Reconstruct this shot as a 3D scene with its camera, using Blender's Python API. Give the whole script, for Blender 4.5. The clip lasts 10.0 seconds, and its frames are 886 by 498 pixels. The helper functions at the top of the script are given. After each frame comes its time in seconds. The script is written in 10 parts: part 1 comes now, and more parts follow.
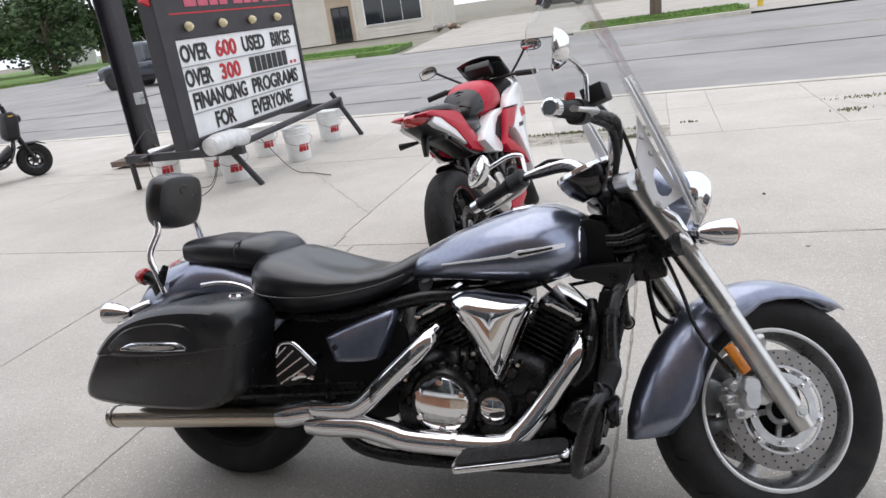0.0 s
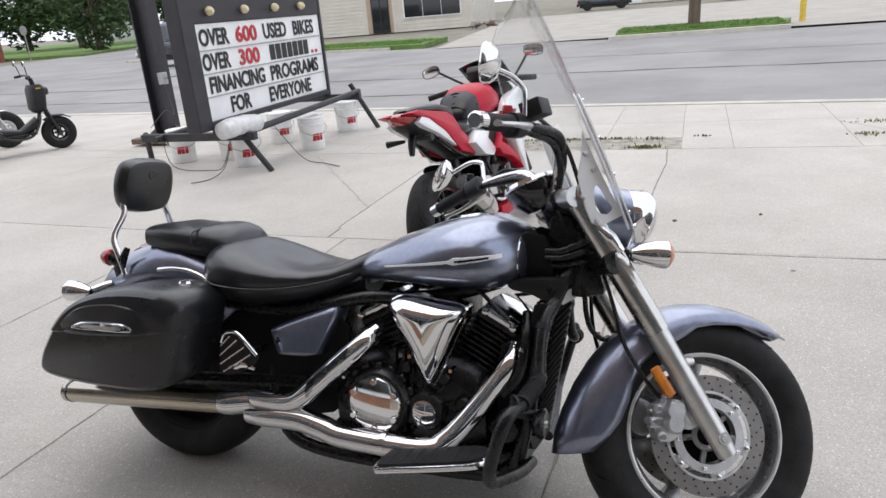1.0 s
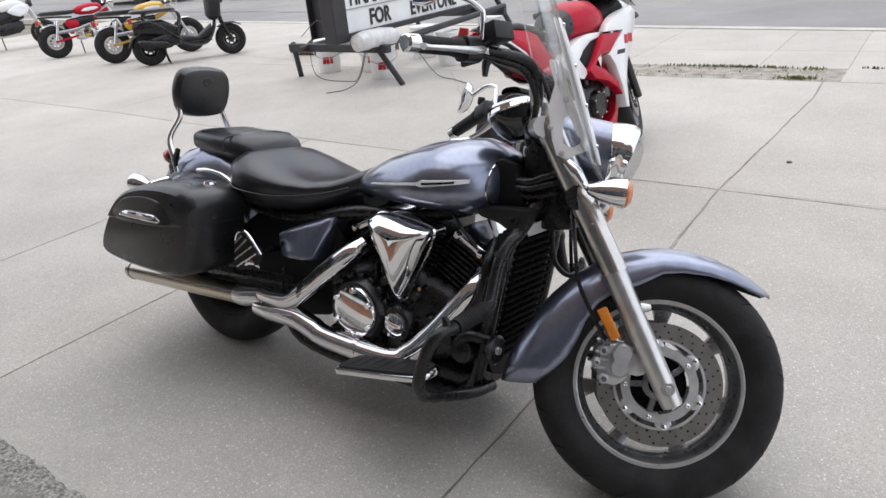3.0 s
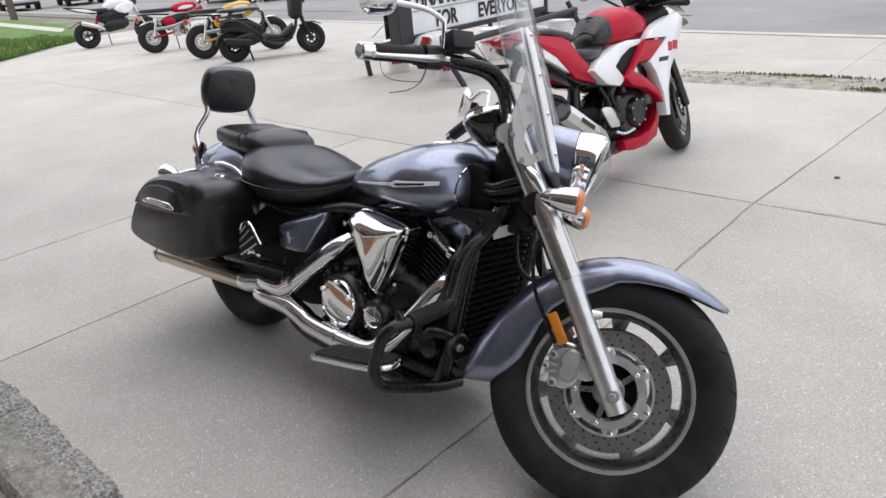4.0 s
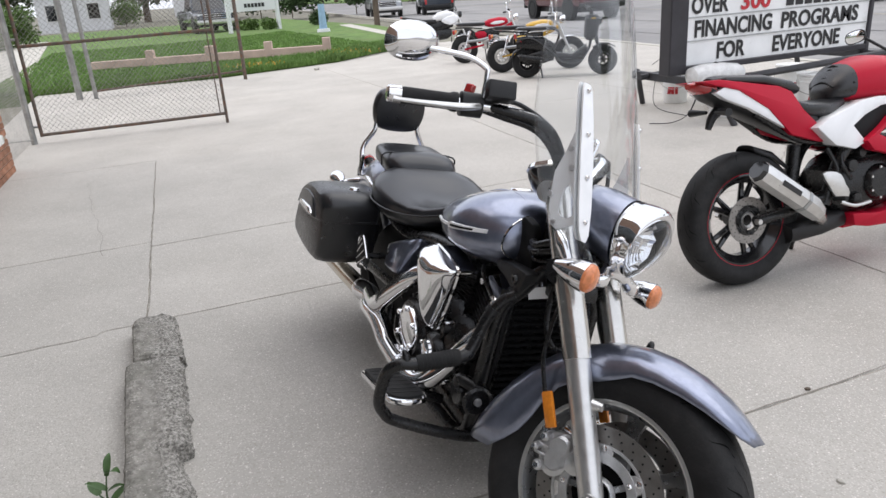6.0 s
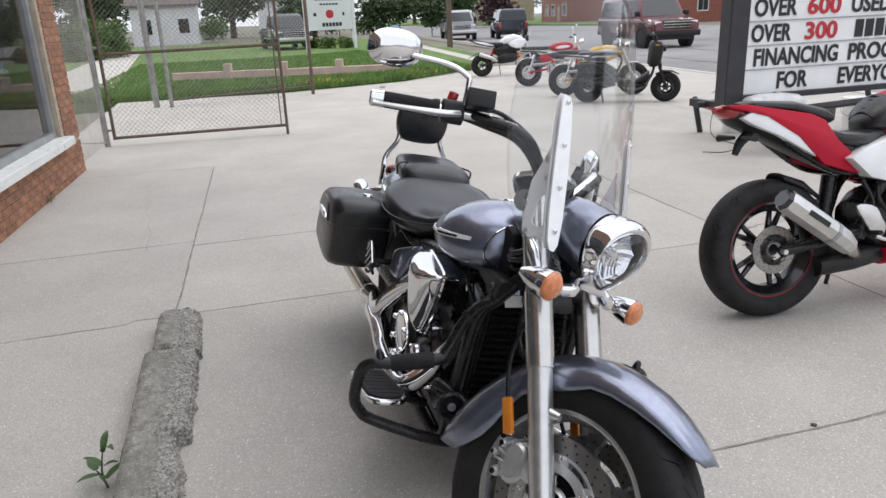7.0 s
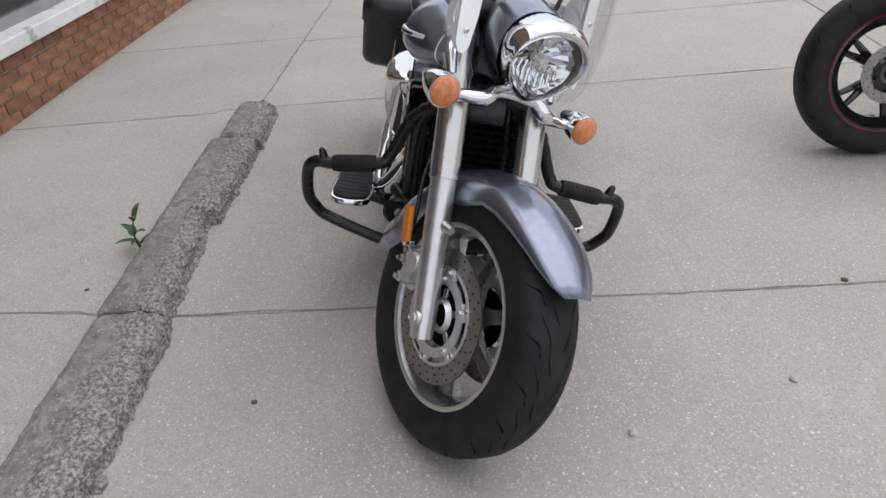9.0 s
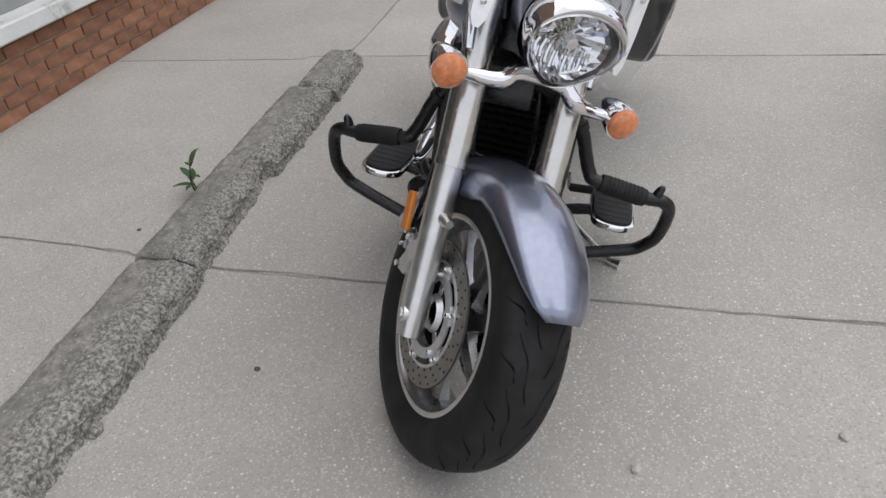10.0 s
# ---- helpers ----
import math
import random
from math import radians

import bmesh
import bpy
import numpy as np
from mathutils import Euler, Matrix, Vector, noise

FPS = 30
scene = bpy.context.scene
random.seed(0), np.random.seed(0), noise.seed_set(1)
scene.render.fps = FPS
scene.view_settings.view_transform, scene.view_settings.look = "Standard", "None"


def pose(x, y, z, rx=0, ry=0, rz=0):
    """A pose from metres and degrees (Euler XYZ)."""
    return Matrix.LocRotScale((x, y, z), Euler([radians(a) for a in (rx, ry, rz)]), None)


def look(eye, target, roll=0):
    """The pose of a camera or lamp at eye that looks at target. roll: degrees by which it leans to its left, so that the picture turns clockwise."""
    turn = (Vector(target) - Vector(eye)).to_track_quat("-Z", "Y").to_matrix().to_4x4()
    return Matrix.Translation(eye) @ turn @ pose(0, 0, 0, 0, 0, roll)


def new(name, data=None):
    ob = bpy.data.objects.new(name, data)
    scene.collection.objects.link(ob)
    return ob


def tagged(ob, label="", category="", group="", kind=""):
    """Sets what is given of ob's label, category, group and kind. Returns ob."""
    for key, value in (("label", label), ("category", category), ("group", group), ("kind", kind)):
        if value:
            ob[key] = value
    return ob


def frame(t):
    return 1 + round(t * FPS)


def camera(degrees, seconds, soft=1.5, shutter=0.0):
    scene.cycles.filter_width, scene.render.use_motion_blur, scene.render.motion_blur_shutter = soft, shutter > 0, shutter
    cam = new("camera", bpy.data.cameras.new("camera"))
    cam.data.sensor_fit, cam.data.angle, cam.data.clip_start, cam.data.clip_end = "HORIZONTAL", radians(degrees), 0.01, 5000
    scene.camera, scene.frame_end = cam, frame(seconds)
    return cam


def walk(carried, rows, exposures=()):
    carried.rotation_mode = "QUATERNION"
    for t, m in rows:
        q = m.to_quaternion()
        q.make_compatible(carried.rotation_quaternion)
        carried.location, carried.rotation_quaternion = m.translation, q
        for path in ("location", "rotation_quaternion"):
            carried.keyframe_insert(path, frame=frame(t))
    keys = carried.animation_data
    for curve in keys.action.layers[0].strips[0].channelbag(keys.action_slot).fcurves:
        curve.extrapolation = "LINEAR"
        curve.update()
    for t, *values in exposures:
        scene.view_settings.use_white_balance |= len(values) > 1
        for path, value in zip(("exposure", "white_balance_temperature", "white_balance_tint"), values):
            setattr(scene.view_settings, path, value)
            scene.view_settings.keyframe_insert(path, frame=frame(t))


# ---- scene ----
cam = camera(64.0, 10.0)
METRES, EYE, TILT, LEAN, TURN = 3.2, 1.25, -16.0, 0.0, 0.0
PATH = [
    (0, (0.682, -0.972, 1.447), (0.091, 0.826, 0.803), -8.2),
    (0.5, (0.811, -0.927, 1.462), (0.185, 0.859, 0.815), -6.2),
    (1, (0.913, -0.913, 1.451), (0.252, 0.86, 0.803), -5.0),
    (1.5, (1.099, -0.927, 1.44), (0.368, 0.797, 0.737), -3.4),
    (2, (1.216, -0.905, 1.429), (0.408, 0.747, 0.642), -4.6),
    (2.5, (1.306, -0.792, 1.419), (0.375, 0.774, 0.593), -4.5),
    (2.7, (1.344, -0.749, 1.423), (0.356, 0.783, 0.6), -4.8),
    (4, (1.728, -0.568, 1.425), (0.473, 0.771, 0.631), -5.4),
    (4.5, (1.78, -0.423, 1.42), (0.463, 0.871, 0.651), -3.4),
    (5, (1.862, -0.284, 1.429), (0.427, 0.875, 0.658), -4.0),
    (5.5, (2.016, -0.099, 1.448), (0.377, 0.784, 0.719), -4.7),
    (6.8, (2.166, 0.185, 1.397), (0.356, 0.738, 0.751), -2.7),
    (7, (2.214, 0.229, 1.391), (0.388, 0.755, 0.768), -2.5),
    (7.5, (2.354, 0.392, 1.388), (0.493, 0.788, 0.77), -2.4),
    (8, (2.359, 0.537, 1.337), (0.555, 0.803, 0.517), -3.8),
    (8.5, (2.297, 0.694, 1.317), (0.56, 0.806, 0.332), -4.6),
    (9, (2.264, 0.892, 1.309), (0.572, 0.825, 0.245), -5.5),
    (9.5, (2.223, 1.047, 1.308), (0.577, 0.813, 0.197), -6.1),
    (10, (2.073, 1.143, 1.288), (0.491, 0.731, 0.136), -5.9),
]
walk(cam, [(t, look(eye, target, roll)) for t, eye, target, roll in PATH],
     [(0.0, -0.03, 6420, 11.5), (4.0, -0.03, 6440, 11.5), (5.7, -0.04, 6470, 11.5), (6.8, -0.15, 6450, 11.5), (8.0, -0.27, 6480, 11.5), (10.0, -0.40, 6530, 11.5)])

# ---- light ----
world = bpy.data.worlds.new("overcast_sky")
scene.world = world
world.use_nodes = True
wn = world.node_tree
sky = wn.nodes.new("ShaderNodeTexSky")
sky.sky_type = "NISHITA"
sky.sun_disc = False
sky.sun_elevation, sky.sun_rotation = radians(58), radians(200)
sky.air_density, sky.dust_density, sky.ozone_density = 1.0, 6.0, 1.0
grey = wn.nodes.new("ShaderNodeMix")
grey.data_type = "RGBA"
grey.inputs["Factor"].default_value = 0.75
grey.inputs["B"].default_value = (8.2, 8.5, 9.1, 1)
wn.links.new(sky.outputs["Color"], grey.inputs["A"])
wn.links.new(grey.outputs["Result"], wn.nodes["Background"].inputs["Color"])
wn.nodes["Background"].inputs["Strength"].default_value = 0.187
sun = new("sun", bpy.data.lights.new("sun", "SUN"))
sun.data.energy, sun.data.angle, sun.data.color = 1.2, radians(65), (1.0, 0.97, 0.92)
sun.matrix_world = look((0, 0, 20), (1.5, -9.0, 3.0))


# ---- materials ----
def material(name, color, rough=0.5, metal=0.0, var=0.0, scale=8.0, bump=0.0, bump_scale=60.0, second=None, coat=0.0,
             blotch=None, transmission=0.0, alpha=1.0, stretch=(1, 1, 1), rough_var=0.0, per_piece=0.0, spec=0.5, ior=1.5):
    m = bpy.data.materials.new(name)
    m.use_nodes = True
    nt = m.node_tree
    b = nt.nodes["Principled BSDF"]
    b.inputs["Base Color"].default_value = (*color, 1)
    b.inputs["Roughness"].default_value = rough
    b.inputs["Metallic"].default_value = metal
    b.inputs["Coat Weight"].default_value = coat
    b.inputs["Coat Roughness"].default_value = 0.08
    b.inputs["Specular IOR Level"].default_value = spec
    b.inputs["IOR"].default_value = ior
    b.inputs["Transmission Weight"].default_value = transmission
    b.inputs["Alpha"].default_value = alpha
    co = nt.nodes.new("ShaderNodeTexCoord")
    mp = nt.nodes.new("ShaderNodeMapping")
    mp.inputs["Scale"].default_value = stretch
    nt.links.new(co.outputs["Object"], mp.inputs["Vector"])

    def noise_tex(s, detail=4.0, r=0.55):
        n = nt.nodes.new("ShaderNodeTexNoise")
        n.inputs["Scale"].default_value = s
        n.inputs["Detail"].default_value = detail
        n.inputs["Roughness"].default_value = r
        nt.links.new(mp.outputs["Vector"], n.inputs["Vector"])
        return n

    def ramp(sock, lo, hi, a, c):
        r = nt.nodes.new("ShaderNodeValToRGB")
        r.color_ramp.elements[0].position, r.color_ramp.elements[1].position = lo, hi
        r.color_ramp.elements[0].color, r.color_ramp.elements[1].color = (*a, 1), (*c, 1)
        nt.links.new(sock, r.inputs["Fac"])
        return r.outputs["Color"]

    def mix(fac, a, c, mode="MIX"):
        x = nt.nodes.new("ShaderNodeMix")
        x.data_type, x.blend_type = "RGBA", mode
        for key, v in (("Factor", fac), ("A", a), ("B", c)):
            if hasattr(v, "links"):
                nt.links.new(v, x.inputs[key])
            else:
                x.inputs[key].default_value = v if key == "Factor" else (*v, 1)
        return x.outputs["Result"]

    out = None
    if var:
        lo = tuple(max(0, c * (1 - var)) for c in color)
        hi = second or tuple(min(1, c * (1 + var)) for c in color)
        out = ramp(noise_tex(scale).outputs["Fac"], 0.3, 0.7, lo, hi)
        fine = noise_tex(scale * 14, 3.0).outputs["Fac"]
        out = mix(0.55, out, ramp(fine, 0.25, 0.75, (1 - var,) * 3, (1.0,) * 3), "MULTIPLY")
    if blotch:
        bc, bs, lo, hi = blotch
        fac = nt.nodes.new("ShaderNodeMapRange")
        nt.links.new(noise_tex(bs, 6.0, 0.65).outputs["Fac"], fac.inputs["Value"])
        fac.inputs["From Min"].default_value, fac.inputs["From Max"].default_value = lo, hi
        out = mix(fac.outputs["Result"], out if out is not None else color, bc)
    if per_piece:
        info = nt.nodes.new("ShaderNodeObjectInfo")
        v = ramp(info.outputs["Random"], 0.0, 1.0, (1 - per_piece,) * 3, (1 + per_piece * 0.5,) * 3)
        out = mix(1.0, out if out is not None else color, v, "MULTIPLY")
    if out is not None:
        nt.links.new(out, b.inputs["Base Color"])
    if rough_var:
        mr = nt.nodes.new("ShaderNodeMapRange")
        nt.links.new(noise_tex(scale * 2.5).outputs["Fac"], mr.inputs["Value"])
        mr.inputs["From Min"].default_value, mr.inputs["From Max"].default_value = 0.3, 0.7
        mr.inputs["To Min"].default_value, mr.inputs["To Max"].default_value = max(0.01, rough - rough_var), rough + rough_var
        nt.links.new(mr.outputs["Result"], b.inputs["Roughness"])
    if bump:
        bp = nt.nodes.new("ShaderNodeBump")
        bp.inputs["Strength"].default_value = bump
        bp.inputs["Distance"].default_value = 0.01
        nt.links.new(noise_tex(bump_scale, 5.0).outputs["Fac"], bp.inputs["Height"])
        nt.links.new(bp.outputs["Normal"], b.inputs["Normal"])
    return m


CONCRETE = material("concrete", (0.47, 0.447, 0.41), 0.88, var=0.11, scale=1.3, bump=0.35, bump_scale=160, blotch=((0.395, 0.374, 0.338), 1.1, 0.50, 0.78), per_piece=0.06)


def speckle(m, color, scale, lo, hi):
    """Small exposed stones over a surface."""
    nt = m.node_tree
    b = nt.nodes["Principled BSDF"]
    co = nt.nodes.new("ShaderNodeTexCoord")
    vo = nt.nodes.new("ShaderNodeTexVoronoi")
    vo.inputs["Scale"].default_value = scale
    nt.links.new(co.outputs["Object"], vo.inputs["Vector"])
    r = nt.nodes.new("ShaderNodeMapRange")
    nt.links.new(vo.outputs["Distance"], r.inputs["Value"])
    r.inputs["From Min"].default_value, r.inputs["From Max"].default_value = hi, lo
    sep = nt.nodes.new("ShaderNodeSeparateColor")
    nt.links.new(vo.outputs["Color"], sep.inputs["Color"])
    gt = nt.nodes.new("ShaderNodeMath")
    gt.operation = "GREATER_THAN"
    gt.inputs[1].default_value = 0.6
    nt.links.new(sep.outputs["Red"], gt.inputs[0])
    mul = nt.nodes.new("ShaderNodeMath")
    mul.operation = "MULTIPLY"
    nt.links.new(r.outputs["Result"], mul.inputs[0])
    nt.links.new(gt.outputs["Value"], mul.inputs[1])
    x = nt.nodes.new("ShaderNodeMix")
    x.data_type = "RGBA"
    old = b.inputs["Base Color"].links[0].from_socket
    nt.links.new(mul.outputs["Value"], x.inputs["Factor"])
    nt.links.new(old, x.inputs["A"])
    x.inputs["B"].default_value = (*color, 1)
    nt.links.new(x.outputs["Result"], b.inputs["Base Color"])
    return m


speckle(CONCRETE, (0.36, 0.338, 0.30), 125, 0.17, 0.62)
speckle(CONCRETE, (0.60, 0.58, 0.54), 150, 0.13, 0.55)
speckle(CONCRETE, (0.74, 0.71, 0.67), 55, 0.10, 0.22)
JOINT = material("joint_dirt", (0.34, 0.315, 0.27), 0.95, var=0.4, scale=9, bump=0.4)
OLD_CONCRETE = material("weathered_concrete", (0.31, 0.295, 0.265), 0.92, var=0.42, scale=22, bump=1.0, bump_scale=55, blotch=((0.19, 0.185, 0.16), 6, 0.50, 0.66))
speckle(OLD_CONCRETE, (0.19, 0.18, 0.155), 105, 0.1, 0.5)
speckle(OLD_CONCRETE, (0.52, 0.50, 0.45), 90, 0.10, 0.32)


def worn_band(m, y0, y1, dark, light):
    """Coarse exposed aggregate where the street half of the kerb has weathered away."""
    nt = m.node_tree
    b = nt.nodes["Principled BSDF"]
    co = nt.nodes.new("ShaderNodeTexCoord")
    sep = nt.nodes.new("ShaderNodeSeparateXYZ")
    nt.links.new(co.outputs["Object"], sep.inputs["Vector"])
    wob = nt.nodes.new("ShaderNodeTexNoise")
    wob.inputs["Scale"].default_value, wob.inputs["Detail"].default_value = 11.0, 5.0
    nt.links.new(co.outputs["Object"], wob.inputs["Vector"])
    add = nt.nodes.new("ShaderNodeMath")
    add.operation = "MULTIPLY_ADD"
    add.inputs[1].default_value = 0.22
    nt.links.new(wob.outputs["Fac"], add.inputs[0])
    nt.links.new(sep.outputs["Y"], add.inputs[2])
    mask = nt.nodes.new("ShaderNodeMapRange")
    mask.inputs["From Min"].default_value, mask.inputs["From Max"].default_value = y0 + 0.11, y1 + 0.11
    nt.links.new(add.outputs["Value"], mask.inputs["Value"])
    grit = nt.nodes.new("ShaderNodeTexNoise")
    grit.inputs["Scale"].default_value, grit.inputs["Detail"].default_value, grit.inputs["Roughness"].default_value = 95.0, 4.0, 0.7
    nt.links.new(co.outputs["Object"], grit.inputs["Vector"])
    r = nt.nodes.new("ShaderNodeValToRGB")
    r.color_ramp.elements[0].position, r.color_ramp.elements[1].position = 0.40, 0.62
    r.color_ramp.elements[0].color, r.color_ramp.elements[1].color = (*dark, 1), (*light, 1)
    nt.links.new(grit.outputs["Fac"], r.inputs["Fac"])
    x = nt.nodes.new("ShaderNodeMix")
    x.data_type = "RGBA"
    old = b.inputs["Base Color"].links[0].from_socket
    nt.links.new(mask.outputs["Result"], x.inputs["Factor"])
    nt.links.new(old, x.inputs["A"])
    nt.links.new(r.outputs["Color"], x.inputs["B"])
    nt.links.new(x.outputs["Result"], b.inputs["Base Color"])


worn_band(OLD_CONCRETE, -0.17, -0.11, (0.13, 0.125, 0.11), (0.45, 0.43, 0.395))
ASPHALT = material("asphalt", (0.265, 0.26, 0.255), 0.9, var=0.13, scale=0.45, bump=0.3, bump_scale=90, blotch=((0.17, 0.17, 0.175), 0.16, 0.5, 0.7))
SAND = material("sandy_soil", (0.36, 0.335, 0.27), 0.95, var=0.25, scale=5, bump=0.6, bump_scale=60, blotch=((0.24, 0.23, 0.16), 4, 0.5, 0.7))
EARTH = material("earth", (0.20, 0.19, 0.15), 0.95, var=0.3, scale=0.7, bump=0.4)
GRASS_SOIL = material("lawn", (0.115, 0.20, 0.045), 0.95, var=0.3, scale=1.5, bump=0.7, bump_scale=70, blotch=((0.13, 0.18, 0.05), 0.6, 0.5, 0.75))
BLADE = material("grass_blade", (0.14, 0.25, 0.055), 0.75, var=0.35, scale=2.0)
LEAF = material("leaf", (0.045, 0.085, 0.025), 0.7, var=0.45, scale=0.9)
LEAF_BRIGHT = material("leaf_bright", (0.09, 0.16, 0.03), 0.7, var=0.4, scale=2.0)
WEED_LEAF = material("weed_leaf", (0.055, 0.115, 0.03), 0.6, var=0.4, scale=20)
LEAF_PURPLE = material("leaf_purple", (0.05, 0.018, 0.028), 0.7, var=0.4, scale=1.0)
BARK = material("bark", (0.13, 0.10, 0.075), 0.9, var=0.35, scale=6, bump=0.8, bump_scale=14, stretch=(1, 1, 0.25))
BRICK = material("brick", (0.33, 0.155, 0.09), 0.88, var=0.3, scale=14, bump=0.5, bump_scale=90, per_piece=0.26)
MORTAR = material("mortar", (0.42, 0.35, 0.27), 0.95, var=0.2, scale=12, bump=0.5)
# for the unseen upper shop wall; dark so little light bounces onto the paving
UNSEEN_WALL = material("unseen_dark_wall", (0.17, 0.105, 0.075), 0.9, var=0.3, scale=3, bump=0.4)
WHITE_PAINT = material("flaking_white_paint", (0.74, 0.75, 0.73), 0.6, var=0.08, scale=5, blotch=((0.40, 0.41, 0.36), 7, 0.56, 0.66), bump=0.4, bump_scale=40)
ALUMINIUM = material("grey_aluminium", (0.42, 0.43, 0.43), 0.45, 0.8, var=0.12, scale=8)
GALVANISED = material("galvanised_steel", (0.38, 0.38, 0.37), 0.5, 0.7, var=0.25, scale=10)
RUSTY = material("rusty_steel", (0.16, 0.13, 0.11), 0.75, 0.3, var=0.3, scale=18, blotch=((0.20, 0.09, 0.045), 14, 0.5, 0.68), bump=0.3)
INTERIOR = material("shop_interior", (0.10, 0.10, 0.095), 0.9, var=0.4, scale=0.9)
GLASS = material("window_glass", (0.55, 0.58, 0.58), 0.02, transmission=1.0, ior=1.45, spec=0.6)
DARK_GLASS = material("dark_glass", (0.015, 0.018, 0.02), 0.06, spec=0.7)
SIDING = material("cream_siding", (0.56, 0.53, 0.47), 0.7, var=0.07, scale=1.2)
TAN_WALL = material("tan_wall", (0.40, 0.32, 0.24), 0.85, var=0.12, scale=1.5)
WHITE_WALL = material("white_wall", (0.70, 0.71, 0.72), 0.7, var=0.06, scale=1.4)
RED_WALL = material("red_brick_wall", (0.27, 0.10, 0.07), 0.85, var=0.25, scale=6)
ROOF = material("shingle", (0.16, 0.14, 0.13), 0.9, var=0.25, scale=5)
PAINT = material("blue_grey_metallic_paint", (0.245, 0.27, 0.355), 0.29, 0.90, var=0.08, scale=60, coat=1.0)
CHROME = material("chrome", (0.82, 0.82, 0.83), 0.06, 1.0, rough_var=0.03, scale=5)
SATIN = material("satin_aluminium", (0.68, 0.675, 0.66), 0.33, 0.92, var=0.07, scale=25, rough_var=0.06)
BRUSHED = material("brushed_steel", (0.64, 0.625, 0.595), 0.24, 1.0, var=0.05, scale=30, stretch=(0.2, 1, 1), rough_var=0.04)
MUFFLER = material("heat_tinted_steel", (0.54, 0.50, 0.43), 0.17, 1.0, var=0.06, scale=8, stretch=(0.3, 1, 1), rough_var=0.05, blotch=((0.55, 0.46, 0.32), 5, 0.5, 0.72))
DISC_STEEL = material("brake_disc_steel", (0.31, 0.295, 0.28), 0.40, 0.95, var=0.12, scale=30)
VINYL = material("black_vinyl", (0.0135, 0.014, 0.016), 0.31, var=0.08, scale=12, bump=0.10, bump_scale=240, rough_var=0.05, spec=0.7)
RUBBER = material("tyre_rubber", (0.019, 0.019, 0.0195), 0.60, var=0.3, scale=14, bump=0.15, bump_scale=110, blotch=((0.030, 0.029, 0.0275), 7, 0.54, 0.8), spec=0.22)
BLACK = material("black_engine_paint", (0.0095, 0.0095, 0.010), 0.28, var=0.25, scale=16, bump=0.08, bump_scale=130, rough_var=0.08, spec=0.45)
BLACK_PLASTIC = material("black_plastic", (0.013, 0.013, 0.014), 0.45, var=0.15, scale=20, bump=0.1, bump_scale=220, spec=0.4)
GLOSS_BLACK = material("gloss_black", (0.01, 0.01, 0.011), 0.16, coat=0.5, rough_var=0.05)
RIM_GREY = material("cast_wheel_alloy", (0.37, 0.375, 0.38), 0.30, 0.92, var=0.1, scale=20, rough_var=0.06)
CAST = material("cast_alloy", (0.68, 0.685, 0.69), 0.34, 0.8, var=0.12, scale=30, bump=0.15, bump_scale=200)
AMBER = material("amber_lens", (0.72, 0.24, 0.09), 0.2, var=0.2, scale=90, coat=0.6)
ORANGE = material("orange_reflector", (0.62, 0.20, 0.02), 0.25, var=0.15, scale=70)
POLISHED = material("polished_plate", (0.86, 0.86, 0.865), 0.24, 1.0, rough_var=0.05, scale=12)
SEAT_VINYL = material("smooth_black_vinyl", (0.018, 0.019, 0.0225), 0.28, var=0.04, scale=9, bump=0.02, bump_scale=200, spec=0.6)
LAMP_BOWL = material("lamp_reflector", (0.82, 0.82, 0.83), 0.12, 1.0, rough_var=0.05, scale=20)
MATT_BLACK = material("matt_black_plastic", (0.0075, 0.0075, 0.008), 0.55, var=0.2, scale=18, bump=0.1, bump_scale=200, spec=0.2)
BRACKET = material("satin_silver_plate", (0.88, 0.885, 0.89), 0.30, 0.2, var=0.05, scale=20)
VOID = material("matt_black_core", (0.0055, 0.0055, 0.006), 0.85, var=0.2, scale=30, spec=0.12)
RED_LENS = material("red_lens", (0.42, 0.02, 0.02), 0.15, coat=0.8)


def thin_clear(name, tint, gloss_rough=0.02, weight=1.0):
    """A thin clear sheet: light passes straight, with a Fresnel gloss."""
    m = bpy.data.materials.new(name)
    m.use_nodes = True
    nt = m.node_tree
    nt.nodes.remove(nt.nodes["Principled BSDF"])
    tr_, gl_ = nt.nodes.new("ShaderNodeBsdfTransparent"), nt.nodes.new("ShaderNodeBsdfGlossy")
    tr_.inputs["Color"].default_value = (*tint, 1)
    gl_.inputs["Roughness"].default_value = gloss_rough
    fr = nt.nodes.new("ShaderNodeLayerWeight")
    fr.inputs["Blend"].default_value = 0.5
    pw = nt.nodes.new("ShaderNodeMath")
    pw.operation = "POWER"
    pw.inputs[1].default_value = 4.0
    nt.links.new(fr.outputs["Facing"], pw.inputs[0])
    mul = nt.nodes.new("ShaderNodeMath")
    mul.operation = "MULTIPLY_ADD"
    mul.inputs[1].default_value, mul.inputs[2].default_value = 0.8 * weight, 0.035 * weight
    nt.links.new(pw.outputs["Value"], mul.inputs[0])
    mx = nt.nodes.new("ShaderNodeMixShader")
    nt.links.new(mul.outputs["Value"], mx.inputs["Fac"])
    nt.links.new(tr_.outputs["BSDF"], mx.inputs[1])
    nt.links.new(gl_.outputs["BSDF"], mx.inputs[2])
    nt.links.new(mx.outputs["Shader"], nt.nodes["Material Output"].inputs["Surface"])
    return m


